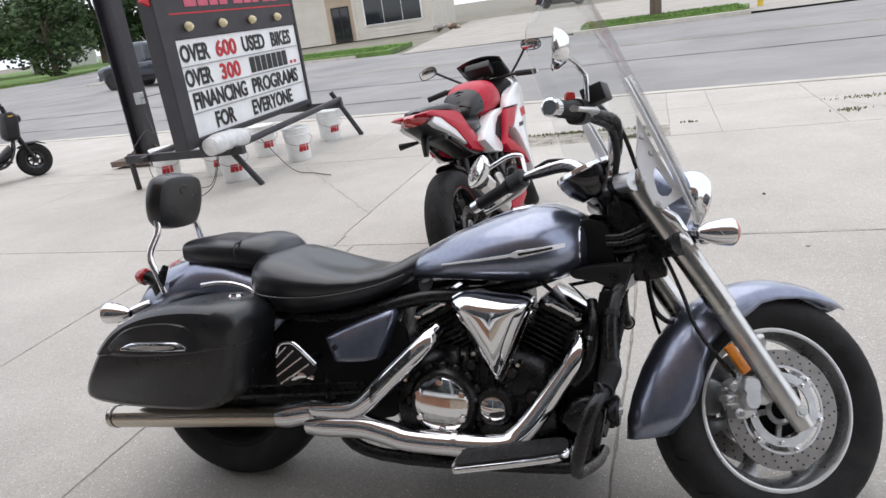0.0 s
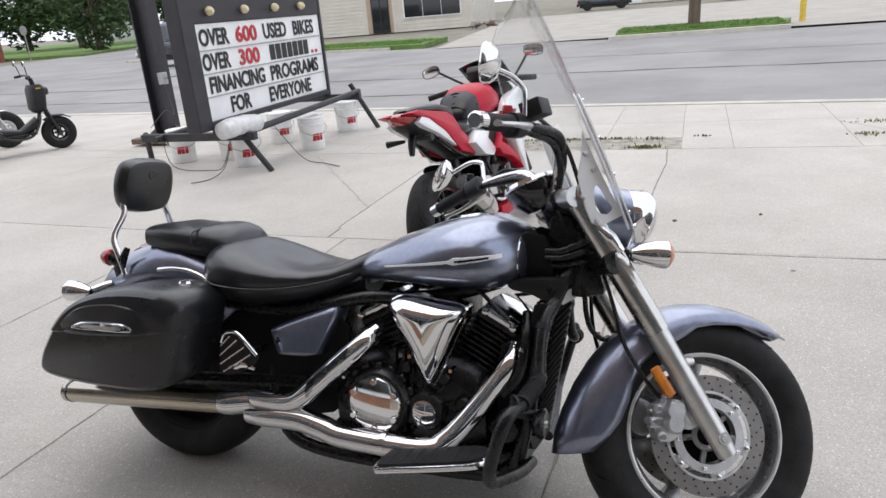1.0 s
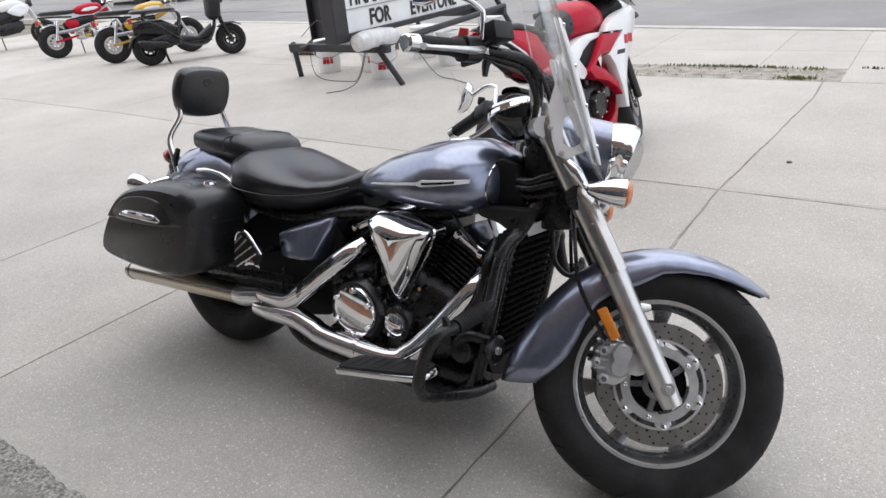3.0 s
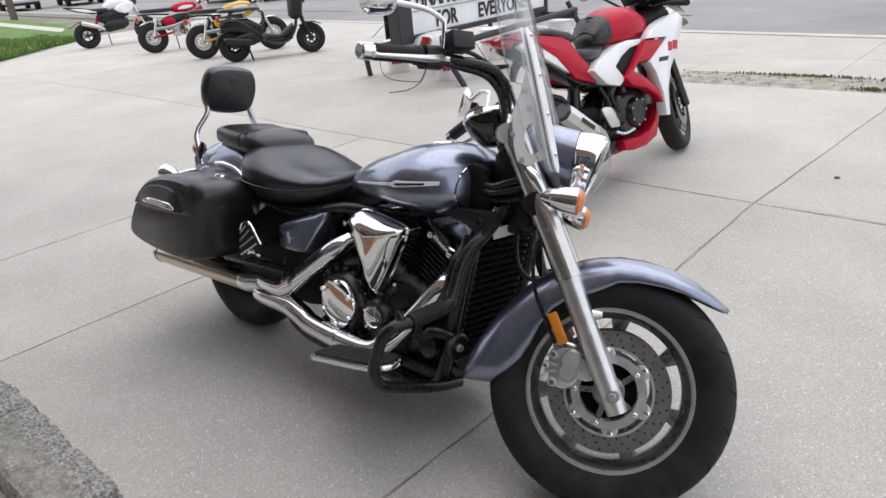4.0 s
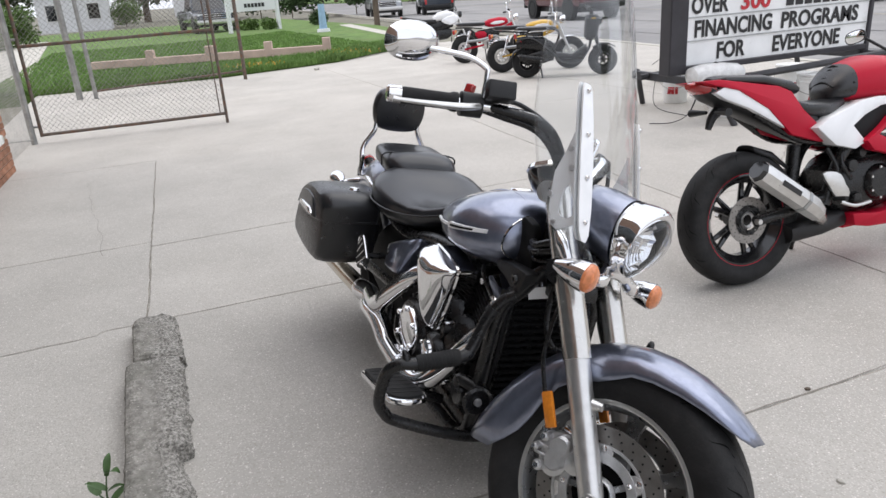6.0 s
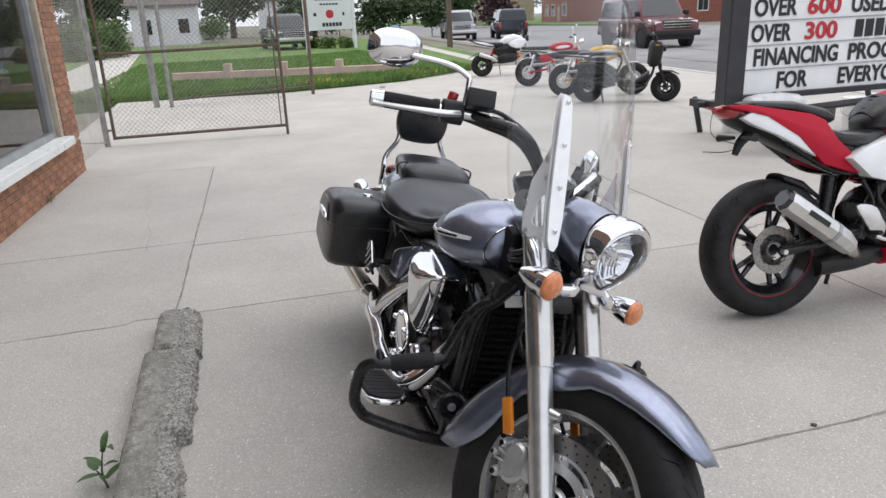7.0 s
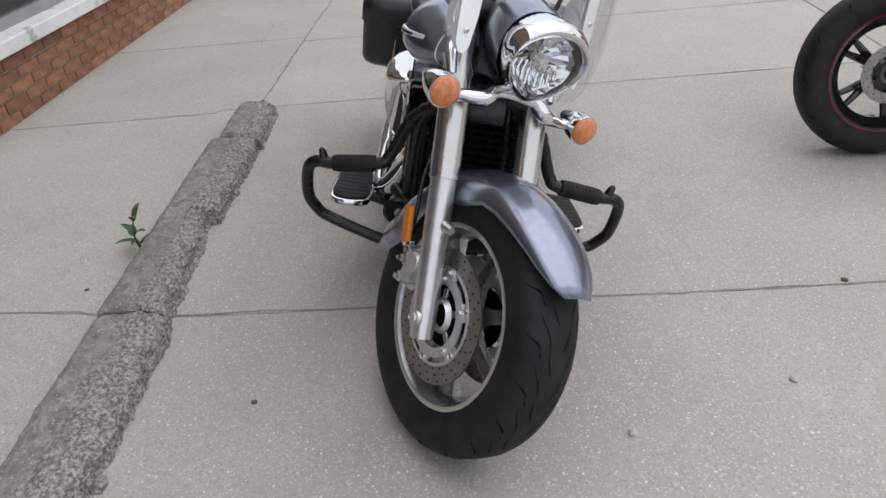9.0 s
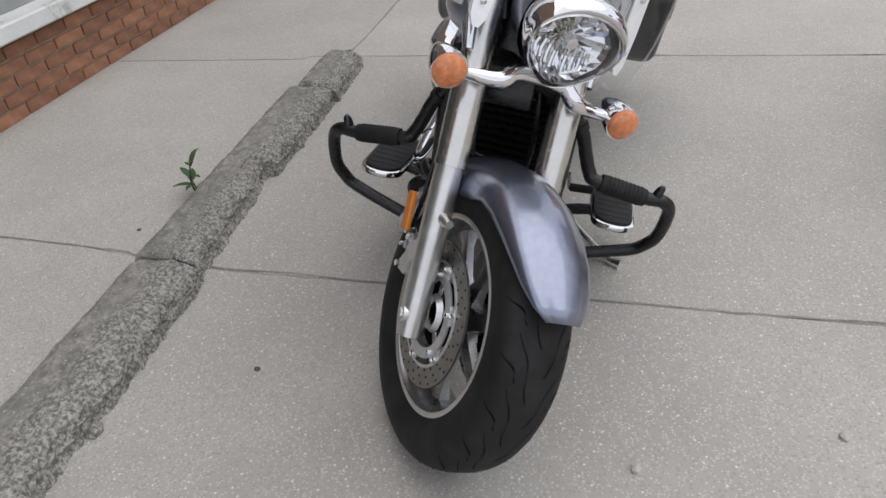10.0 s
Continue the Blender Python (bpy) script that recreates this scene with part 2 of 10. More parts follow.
SCREEN = thin_clear("clear_acrylic", (0.965, 0.972, 0.975), weight=0.7)
LENS = thin_clear("clear_lens", (0.97, 0.975, 0.98), weight=0.6)
MIRROR = material("mirror_glass", (0.85, 0.86, 0.87), 0.015, 1.0)
RED_PAINT = material("red_paint", (0.47, 0.008, 0.030), 0.34, var=0.06, scale=6, spec=0.22)
WHITE_GLOSS = material("white_gloss_paint", (0.83, 0.84, 0.85), 0.25, coat=0.7, var=0.04, scale=6)
YELLOW_PAINT = material("yellow_paint", (0.62, 0.36, 0.02), 0.3, coat=0.7, var=0.06, scale=8)
BUCKET = material("white_plastic", (0.82, 0.83, 0.82), 0.42, var=0.08, scale=10, rough_var=0.08)
RED_PRINT = material("red_print", (0.50, 0.02, 0.03), 0.5, var=0.1, scale=30)
BLACK_PRINT = material("black_letter", (0.015, 0.015, 0.016), 0.5, var=0.2, scale=20)
SIGN_WHITE = material("sign_panel_white", (0.86, 0.87, 0.87), 0.45, var=0.06, scale=4, blotch=((0.6, 0.6, 0.57), 3, 0.6, 0.75))
SIGN_BLACK = material("sign_frame_black", (0.03, 0.028, 0.034), 0.5, var=0.2, scale=6)
BULB = material("frosted_bulb", (0.78, 0.68, 0.42), 0.4, var=0.1, scale=30)
PLASTIC_WRAP = material("clear_plastic_wrap", (0.70, 0.71, 0.71), 0.25, var=0.12, scale=14, bump=0.8, bump_scale=30)
PINK_TIMBER = material("faded_pink_kerb", (0.56, 0.41, 0.36), 0.85, var=0.15, scale=3)
CAR_DARK = material("dark_blue_car_paint", (0.035, 0.045, 0.06), 0.25, 0.4, coat=0.8, var=0.05, scale=4)
CAR_MAROON = material("maroon_car_paint", (0.11, 0.018, 0.024), 0.25, 0.4, coat=0.8, var=0.05, scale=4)
CAR_SILVER = material("silver_car_paint", (0.30, 0.315, 0.33), 0.28, 0.6, coat=0.8, var=0.04, scale=4)
CAR_GREY = material("grey_car_paint", (0.17, 0.18, 0.19), 0.26, 0.5, coat=0.8, var=0.04, scale=4)
SHIRT_BLUE = material("light_blue_plastic", (0.30, 0.45, 0.62), 0.6, var=0.1, scale=8)
YELLOW_PIPE = material("yellow_bollard_paint", (0.62, 0.45, 0.05), 0.6, var=0.15, scale=8)


# ---- mesh helpers ----
def part(name, bm, mat, parent=None, label="", smooth=True, xf=None, mods=None):
    """Links a bmesh as one mesh object under a thing or a part."""
    if xf is not None:
        bm.transform(xf)
    bmesh.ops.recalc_face_normals(bm, faces=bm.faces)
    me = bpy.data.meshes.new(name)
    bm.to_mesh(me)
    bm.free()
    me.materials.append(mat)
    if smooth:
        me.shade_smooth()
        me.set_sharp_from_angle(angle=radians(38))
    ob = new(name, me)
    if parent is not None:
        ob.parent = parent
    if label:
        ob["label"] = label
    if mods:
        mods(ob)
    return ob


def thing(name, label, category, m=None, group="", kind=""):
    ob = new(name)
    ob.empty_display_size = 0.2
    if m is not None:
        ob.matrix_world = m
    return tagged(ob, label, category, group, kind)


def share(name, me, parent, m, label=""):
    """One more object on a mesh that is already there."""
    ob = new(name, me)
    ob.parent = parent
    ob.matrix_local = m
    if label:
        ob["label"] = label
    return ob


def box(x0, x1, y0, y1, z0, z1, bevel=0.0, segs=1):
    bm = bmesh.new()
    bmesh.ops.create_cube(bm, size=1.0)
    bm.transform(Matrix.LocRotScale(((x0 + x1) / 2, (y0 + y1) / 2, (z0 + z1) / 2), None, (x1 - x0, y1 - y0, z1 - z0)))
    if bevel:
        bmesh.ops.bevel(bm, geom=list(bm.edges), offset=bevel, segments=segs, affect="EDGES", profile=0.5)
    return bm


def join(*bms):
    me = bpy.data.meshes.new("tmp")
    out = bmesh.new()
    for b in bms:
        b.to_mesh(me)
        b.free()
        out.from_mesh(me)
    bpy.data.meshes.remove(me)
    return out


def moved(bm, m):
    bm.transform(m)
    return bm


def loft(rings, caps=True, closed=True):
    bm = bmesh.new()
    vs = [[bm.verts.new(p) for p in r] for r in rings]
    n = len(rings[0])
    for a, b in zip(vs, vs[1:]):
        for i in range(n if closed else n - 1):
            j = (i + 1) % n
            bm.faces.new((a[i], a[j], b[j], b[i]))
    if caps and closed:
        bm.faces.new(vs[0][::-1])
        bm.faces.new(vs[-1])
    return bm


def ovals(stations, n=28, axis="x", caps=True):
    """A body lofted along an axis: stations (s, side, height, half width, up, down, squareness)."""
    rings = []
    for s, yc, zc, w, hu, hd, e in stations:
        r = []
        for i in range(n):
            a = 2 * math.pi * i / n
            c, d = math.cos(a), math.sin(a)
            y = yc + w * math.copysign(abs(c) ** (2 / e), c)
            z = zc + (hu if d > 0 else hd) * math.copysign(abs(d) ** (2 / e), d)
            r.append(Vector((s, y, z)) if axis == "x" else Vector((y, s, z)) if axis == "y" else Vector((y, z, s)))
        rings.append(r)
    return loft(rings, caps)


def curve_points(pts, k=6):
    pts = [Vector(p) for p in pts]
    if len(pts) < 3 or k < 2:
        return pts
    out = []
    ext = [pts[0] * 2 - pts[1]] + pts + [pts[-1] * 2 - pts[-2]]
    for i in range(1, len(ext) - 2):
        p0, p1, p2, p3 = ext[i - 1:i + 3]
        for j in range(k):
            t = j / k
            out.append(0.5 * ((2 * p1) + (p2 - p0) * t + (2 * p0 - 5 * p1 + 4 * p2 - p3) * t * t + (3 * p1 - p0 - 3 * p2 + p3) * t ** 3))
    out.append(pts[-1])
    return out


def tube(pts, r, n=12, k=6, flat=1.0):
    """A round bar along a smooth line; r may be one radius or one for each given point."""
    radii = r if isinstance(r, (list, tuple)) else [r] * len(pts)
    line = curve_points(pts, k)
    m = len(line) - 1
    rings, up = [], None
    for i, p in enumerate(line):
        d = (line[min(i + 1, m)] - line[max(i - 1, 0)]).normalized()
        if up is None:
            up = Vector((0, 0, 1)) if abs(d.z) < 0.9 else Vector((1, 0, 0))
        up = (up - d * up.dot(d)).normalized()
        side = d.cross(up)
        f = i / m * (len(radii) - 1)
        a = min(int(f), len(radii) - 2) if len(radii) > 1 else 0
        rr = radii[a] + (radii[min(a + 1, len(radii) - 1)] - radii[a]) * (f - a)
        rings.append([p + (up * math.cos(2 * math.pi * q / n) * flat + side * math.sin(2 * math.pi * q / n)) * rr for q in range(n)])
    return loft(rings)


def lathe(profile, n=40, axis="y", closed=False):
    """Turns a profile of (radius, along) about an axis through the origin."""
    bm = bmesh.new()
    rows = []
    for q in range(n):
        a = 2 * math.pi * q / n
        c, s = math.cos(a), math.sin(a)
        row = []
        for r, h in profile:
            row.append(bm.verts.new({"y": (r * c, h, r * s), "x": (h, r * c, r * s), "z": (r * c, r * s, h)}[axis]))
        rows.append(row)
    m = len(profile)
    for q in range(n):
        a, b = rows[q], rows[(q + 1) % n]
        for i in range(m if closed else m - 1):
            j = (i + 1) % m
            bm.faces.new((a[i], b[i], b[j], a[j]))
    bmesh.ops.remove_doubles(bm, verts=bm.verts, dist=1e-5)
    return bm


def prism(outline, y0, y1, bevel=0.0, axis="y", segs=2):
    """A plate: an outline (x, z) pulled from y0 to y1, edges rounded."""
    def at(p, h):
        return {"y": (p[0], h, p[1]), "x": (h, p[0], p[1]), "z": (p[0], p[1], h)}[axis]
    bm = loft([[Vector(at(p, y0)) for p in outline], [Vector(at(p, y1)) for p in outline]])
    if bevel:
        bmesh.ops.recalc_face_normals(bm, faces=bm.faces)
        bmesh.ops.bevel(bm, geom=list(bm.edges), offset=bevel, segments=segs, affect="EDGES", profile=0.5)
    return bm


def rounded(outline, k=5):
    """A closed outline smoothed by a spline."""
    n = len(outline)
    out = []
    for i in range(n):
        p0, p1, p2, p3 = (Vector(outline[(i + q) % n]) for q in (-1, 0, 1, 2))
        for j in range(k):
            t = j / k
            out.append(0.5 * ((2 * p1) + (p2 - p0) * t + (2 * p0 - 5 * p1 + 4 * p2 - p3) * t * t + (3 * p1 - p0 - 3 * p2 + p3) * t ** 3))
    return [tuple(p) for p in out]


def domed(outline, ys, scales, centre=None):
    """A pillow-like plate: the outline (x, z) at several y, scaled about its centre."""
    n = len(outline)
    cx, cz = centre or (sum(p[0] for p in outline) / n, sum(p[1] for p in outline) / n)
    return loft([[Vector((cx + (p[0] - cx) * s, y, cz + (p[1] - cz) * s)) for p in outline] for y, s in zip(ys, scales)])


def solid(t):
    def add(ob):
        m = ob.modifiers.new("thickness", "SOLIDIFY")
        m.thickness = t
        m.offset = 0
    return add


def letters(text, size, depth, m, mat, name, parent, label=""):
    """Writing in the built-in font as a mesh; it runs along x and stands up in z of the pose m."""
    cu = bpy.data.curves.new(name, "FONT")
    cu.body, cu.size, cu.extrude, cu.resolution_u, cu.offset = text, size, depth, 3, size * 0.026
    tmp = bpy.data.objects.new("tmp", cu)
    me = bpy.data.meshes.new_from_object(tmp)
    bpy.data.objects.remove(tmp)
    bpy.data.curves.remove(cu)
    me.name = name
    me.transform(m @ pose(0, 0, 0, 90))
    me.materials.clear()
    me.materials.append(mat)
    ob = new(name, me)
    ob.parent = parent
    if label:
        ob["label"] = label
    return ob


# ---- large structure ----
def near_kerb(x):
    """Where the road begins, seen from the lot."""
    return 8.96 - 0.117 * x


def far_kerb(x):
    return 23.9 - 0.27 * x if x < -1 else 24.15 + 0.02 * x


def strip(points_a, points_b, z, drop=0.0):
    """A sheet between two lines of (x, y), with an apron of the given depth round it."""
    bm = bmesh.new()
    a = [bm.verts.new((x, y, z)) for x, y in points_a]
    b = [bm.verts.new((x, y, z)) for x, y in points_b]
    for i in range(len(a) - 1):
        bm.faces.new((a[i], a[i + 1], b[i + 1], b[i]))
    if drop:
        edge = a + b[::-1]
        low = [bm.verts.new((v.co.x, v.co.y, z - drop)) for v in edge]
        for i in range(len(edge)):
            j = (i + 1) % len(edge)
            bm.faces.new((edge[i], edge[j], low[j], low[i]))
    return bm


def setting(name, bm, mat, label, category, smooth=False, xf=None):
    return tagged(part(name, bm, mat, None, smooth=smooth, xf=xf), label, category, kind="structure")


setting("ground", strip([(-900, -900), (900, -900)], [(-900, 900), (900, 900)], -0.16), EARTH, "bare earth under lots, lawns and street", "ground")
xs = [-400 + 20 * i for i in range(36)]
setting("road", strip([(x, near_kerb(x)) for x in xs], [(x, far_kerb(x)) for x in xs], -0.11), ASPHALT, "grey two-lane asphalt street", "road")
setting("side_street", strip([(-45, 35), (-29, 31.5)], [(-100, 160), (-84, 160)], -0.105), ASPHALT, "grey asphalt side street", "road")
SEAM = material("tar_seam", (0.05, 0.05, 0.052), 0.8, var=0.3, scale=5)
wob = lambda x: 0.05 * math.sin(x * 1.7) + 0.03 * math.sin(x * 4.1)
setting("tar_seam", strip([(x / 2, 14.2 - 0.117 * x / 2 + wob(x / 2)) for x in range(-80, 60)], [(x / 2, 14.28 - 0.117 * x / 2 + wob(x / 2 + 0.3)) for x in range(-80, 60)], -0.105), SEAM, "dark tar seam along the street", "road seam")
setting("tar_seam", strip([(x / 2, 11.3 - 0.117 * x / 2 + wob(x / 2)) for x in range(-60, -6)], [(x / 2, 11.36 - 0.117 * x / 2 + wob(x / 2 + 0.3)) for x in range(-60, -6)], -0.105), SEAM, "dark tar seam along the street", "road seam")
CENTRE = material("worn_yellow_line", (0.33, 0.30, 0.22), 0.9, var=0.2, scale=3)
setting("centre_line", strip([(x, 17.9 - 0.15 * x) for x in range(-60, 40, 4)], [(x, 18.02 - 0.15 * x) for x in range(-60, 40, 4)], -0.104), CENTRE, "worn centre line on the street", "road line")
KERB_C = material("kerb_concrete", (0.50, 0.48, 0.43), 0.85, var=0.15, scale=3, bump=0.3)
setting("kerb", strip([(x, near_kerb(x) - 0.17) for x in xs], [(x, near_kerb(x)) for x in xs], 0.012, 0.15), KERB_C, "pale concrete street kerb", "kerb")
setting("kerb", strip([(x, far_kerb(x)) for x in range(-29, -8, 3)], [(x, far_kerb(x) + 0.3) for x in range(-29, -8, 3)], 0.0, 0.15), KERB_C, "pale concrete kerb across the street", "kerb")
setting("kerb", strip([(-1.9, 24.0), (3.6, 24.15)], [(-1.9, 24.35), (3.6, 24.5)], 0.02, 0.15), KERB_C, "pale concrete kerb across the street", "kerb")
setting("driveway", strip([(-8.6, 25.5), (40, 23.7)], [(-14.0, 60), (60, 60)], -0.09), material("far_concrete", (0.35, 0.33, 0.295), 0.9, var=0.14, scale=0.7), "pale concrete driveway across the street", "driveway")

# the concrete lot: slabs with open joints over a dark bed
setting("joint_bed", strip([(-17.0, -1.9), (14, -1.9)], [(-17.0, near_kerb(-17) - 0.2), (14, near_kerb(14) - 0.2)], -0.004), JOINT, "dirt in the joints of the paving", "paving")
lot = tagged(new("pavement"), "pale weathered concrete slabs with cracked joints", "paving", kind="structure")
rng = random.Random(4)


def along(table, v):
    """A value read off a line of (place, value) pairs."""
    for (a, p), (b, q) in zip(table, table[1:]):
        if v <= b:
            return p + (q - p) * max(0.0, (v - a) / (b - a))
    return table[-1][1]


# the joints were cut by hand and drift from the straight
JOINT_LONG = [(-5.5, 0.0), (-1.35, -0.172), (14.0, -0.172)]
JOINT_CROSS = [(-17.0, 3.62), (-8.0, 3.53), (-5.5, 3.43), (-4.5, 3.35), (-3.0, 3.265), (-1.0, 3.20), (0.5, 3.145), (1.6, 3.115), (8.0, 3.10)]
JOINT_FRONT = [(-1.9, 0.27), (-0.9, 0.355), (-0.3, 0.405), (0.0, 0.458), (0.5, 0.487), (1.2, 0.515), (1.7, 0.538), (2.3, 0.550), (3.15, 0.548), (5.4, 0.685), (6.1, 0.668)]
JOINT_REAR = [(-0.2, -1.395), (1.0, -1.36), (2.0, -1.33), (3.2, -1.32)]


def drift(x, y):
    """Where a point of the straight plan lies in the drifting joints."""
    near = lambda d, reach=0.6: max(0.0, 1 - abs(d) / reach)
    dx = (along(JOINT_FRONT, y) - 0.52) * near(x - 0.52, 0.9)
    if -0.3 < y < 3.4:
        dx += (along(JOINT_REAR, y) + 1.36) * near(x + 1.36)
    dy = (along(JOINT_CROSS, x) - 3.19) * near(y - 3.19, 1.4) + (along(JOINT_LONG, x) * near(y) if x > -5.5 else 0.0)
    return x + dx, y + dy


def slab_mesh(corners):
    """A slab with square corners and slightly uneven, rounded-off edges."""
    n = len(corners)

    def ring(inset, z):
        pts = []
        for i in range(n):
            p, q, r, t = (Vector(corners[(i + k) % n]) for k in (-1, 0, 1, 2))
            inward = lambda a, b: Vector((-(b - a).y, (b - a).x)).normalized() * inset
            a = q + inward(p, q) + inward(q, r)
            b = r + inward(q, r) + inward(r, t)
            k = max(4, int((r - q).length / 0.05))
            for m in range(k):
                x, y = drift(*(a + (b - a) * (m / k)))
                w = 0.004 * noise.noise(Vector((x * 2.3, y * 2.3, 1.7))) + 0.006 * noise.noise(Vector((x * 9, y * 9, 4.0))) + 0.004 * noise.noise(Vector((x * 24, y * 24, 7.0)))
                pts.append(Vector((x + w, y + w, z)))
        return pts
    return loft([ring(0.002, -0.12), ring(0.002, -0.005), ring(0.006, 0.0)])


def oblong(x0, x1, y0, y1):
    return [(x0, y0), (x1, y0), (x1, y1), (x0, y1)]


rows_of_slabs = [((-5.50, -2.72, -1.35, 0.52, 2.39, 4.26, 6.13, 8.0, 14), -1.9, 0.0), ((-2.62, -1.36, 0.52, 2.39, 4.26, 6.13, 8.0, 14), 0.0, 3.19),
                 ((-17.0, -14, -9.9), -1.9, 3.19), ((-17.0, -9.9, -5.75, -1.5, 0.52, 4.26, 8.0, 14), 3.19, 6.0)]
slabs = [oblong(x0, x1, y0, y1) for cols, y0, y1 in rows_of_slabs for x0, x1 in zip(cols, cols[1:])]
slabs.append([(-9.9, -1.9), (-5.5, -1.9), (-5.5, 0.0), (-2.62, 0.0), (-2.62, 3.19), (-9.9, 3.19)])
walk_cols = (-17.0, -14.3, -11.6, -9.2, -6.6, -4.1, -2.6, -1.3, -0.02, 0.67, 1.22, 2.3, 4.4, 6.8, 9.4, 14)
for x0, x1 in zip(walk_cols, walk_cols[1:]):
    slabs.append(oblong(x0, x1, 6.56 if x0 > -1.4 and x1 < 0.9 else 6.01, 7.45))
    slabs.append([(x0, 7.45), (x1, 7.45), (x1, near_kerb(x1) - 0.17), (x0, near_kerb(x0) - 0.17)])
for corners in slabs:
    part("slab", slab_mesh(corners), CONCRETE, lot, smooth=False)
setting("weedy_gap", box(-1.28, 0.66, 6.03, 6.54, -0.1, -0.006), SAND, "strip of bare earth where a slab is missing", "ground")

# hairline cracks that wander over single slabs
CRACK = material("crack", (0.27, 0.25, 0.215), 0.95, var=0.3, scale=25)


def crack(a, b, width=0.008, seed=0, wander=0.05, in_joint=False):
    """A ragged dark line; in a joint it follows the joint's drift."""
    n = 60 if in_joint else 26
    bm = bmesh.new()
    prev = None
    d = (Vector(b) - Vector(a))
    side = Vector((-d.y, d.x)).normalized()
    for i in range(n + 1):
        f = i / n
        p = Vector(a) + d * f + side * wander * noise.noise(Vector((f * 6 + seed * 3.1, seed, 0)))
        p += side * wander * 0.35 * noise.noise(Vector((f * 25, seed * 2.0, 5)))
        if in_joint:
            p = Vector(drift(*p))
        w = width * (0.5 + abs(noise.noise(Vector((f * (40 if in_joint else 12), seed, 9)))) * 1.4)
        pair = [bm.verts.new((*(p - side * w / 2), 0.0022)), bm.verts.new((*(p + side * w / 2), 0.0022))]
        if prev:
            bm.faces.new((prev[0], prev[1], pair[1], pair[0]))
        prev = pair
    return part("crack", bm, CRACK, lot, smooth=False)


for i, (a, b, w) in enumerate((((-1.5, 3.95), (-3.0, 5.9), 0.008), ((-5.75, 4.4), (-4.0, 5.9), 0.01), ((-2.6, -0.4), (-4.9, -0.6), 0.004), ((-4.7, -0.6), (-5.45, -0.42), 0.004), ((-2.0, 6.4), (-3.8, 6.7), 0.012), ((0.52, 3.19), (4.0, 3.0), 0.004),
                                ((-4.3, 6.0), (-2.7, 7.2), 0.01), ((-10.5, 1.2), (-13.0, 2.6), 0.01), ((-5.2, 6.2), (-7.4, 6.6), 0.014), ((2.3, 7.3), (2.9, 6.3), 0.014))):
    crack(a, b, w * 0.7, i + 1, 0.05)

# crumbling edges along the nearer joints
for i, (a, b) in enumerate((((0.52, 0.0), (0.52, 3.19)), ((2.39, 0.0), (2.39, 3.19)), ((-1.36, 0.05), (-1.36, 3.19)), ((-1.36, 3.19), (0.52, 3.19)), ((0.52, 3.19), (2.4, 3.19)), ((-9.6, 3.19), (-1.4, 3.19)), ((-2.62, 0.0), (-2.62, 3.19)),
                                   ((0.52, -1.5), (0.52, -0.1)), ((-1.35, -1.5), (-1.35, -0.1)), ((-2.72, -1.5), (-2.72, -0.1)), ((-5.4, 0.0), (-1.36, 0.0)), ((-5.5, -0.005), (-5.5, -0.5)), ((0.52, 3.19), (0.52, 6.0)), ((-1.5, 3.19), (-1.5, 6.0)), ((-2.6, 6.0), (2.3, 6.0)), ((2.39, 3.19), (4.2, 3.19)))):
    crack(a, b, 0.0050, 40 + i, 0.016, True)

# broken parking kerb
stop_k = thing("parking_kerb", "weathered broken concrete parking kerb lying along the wall", "kerb")


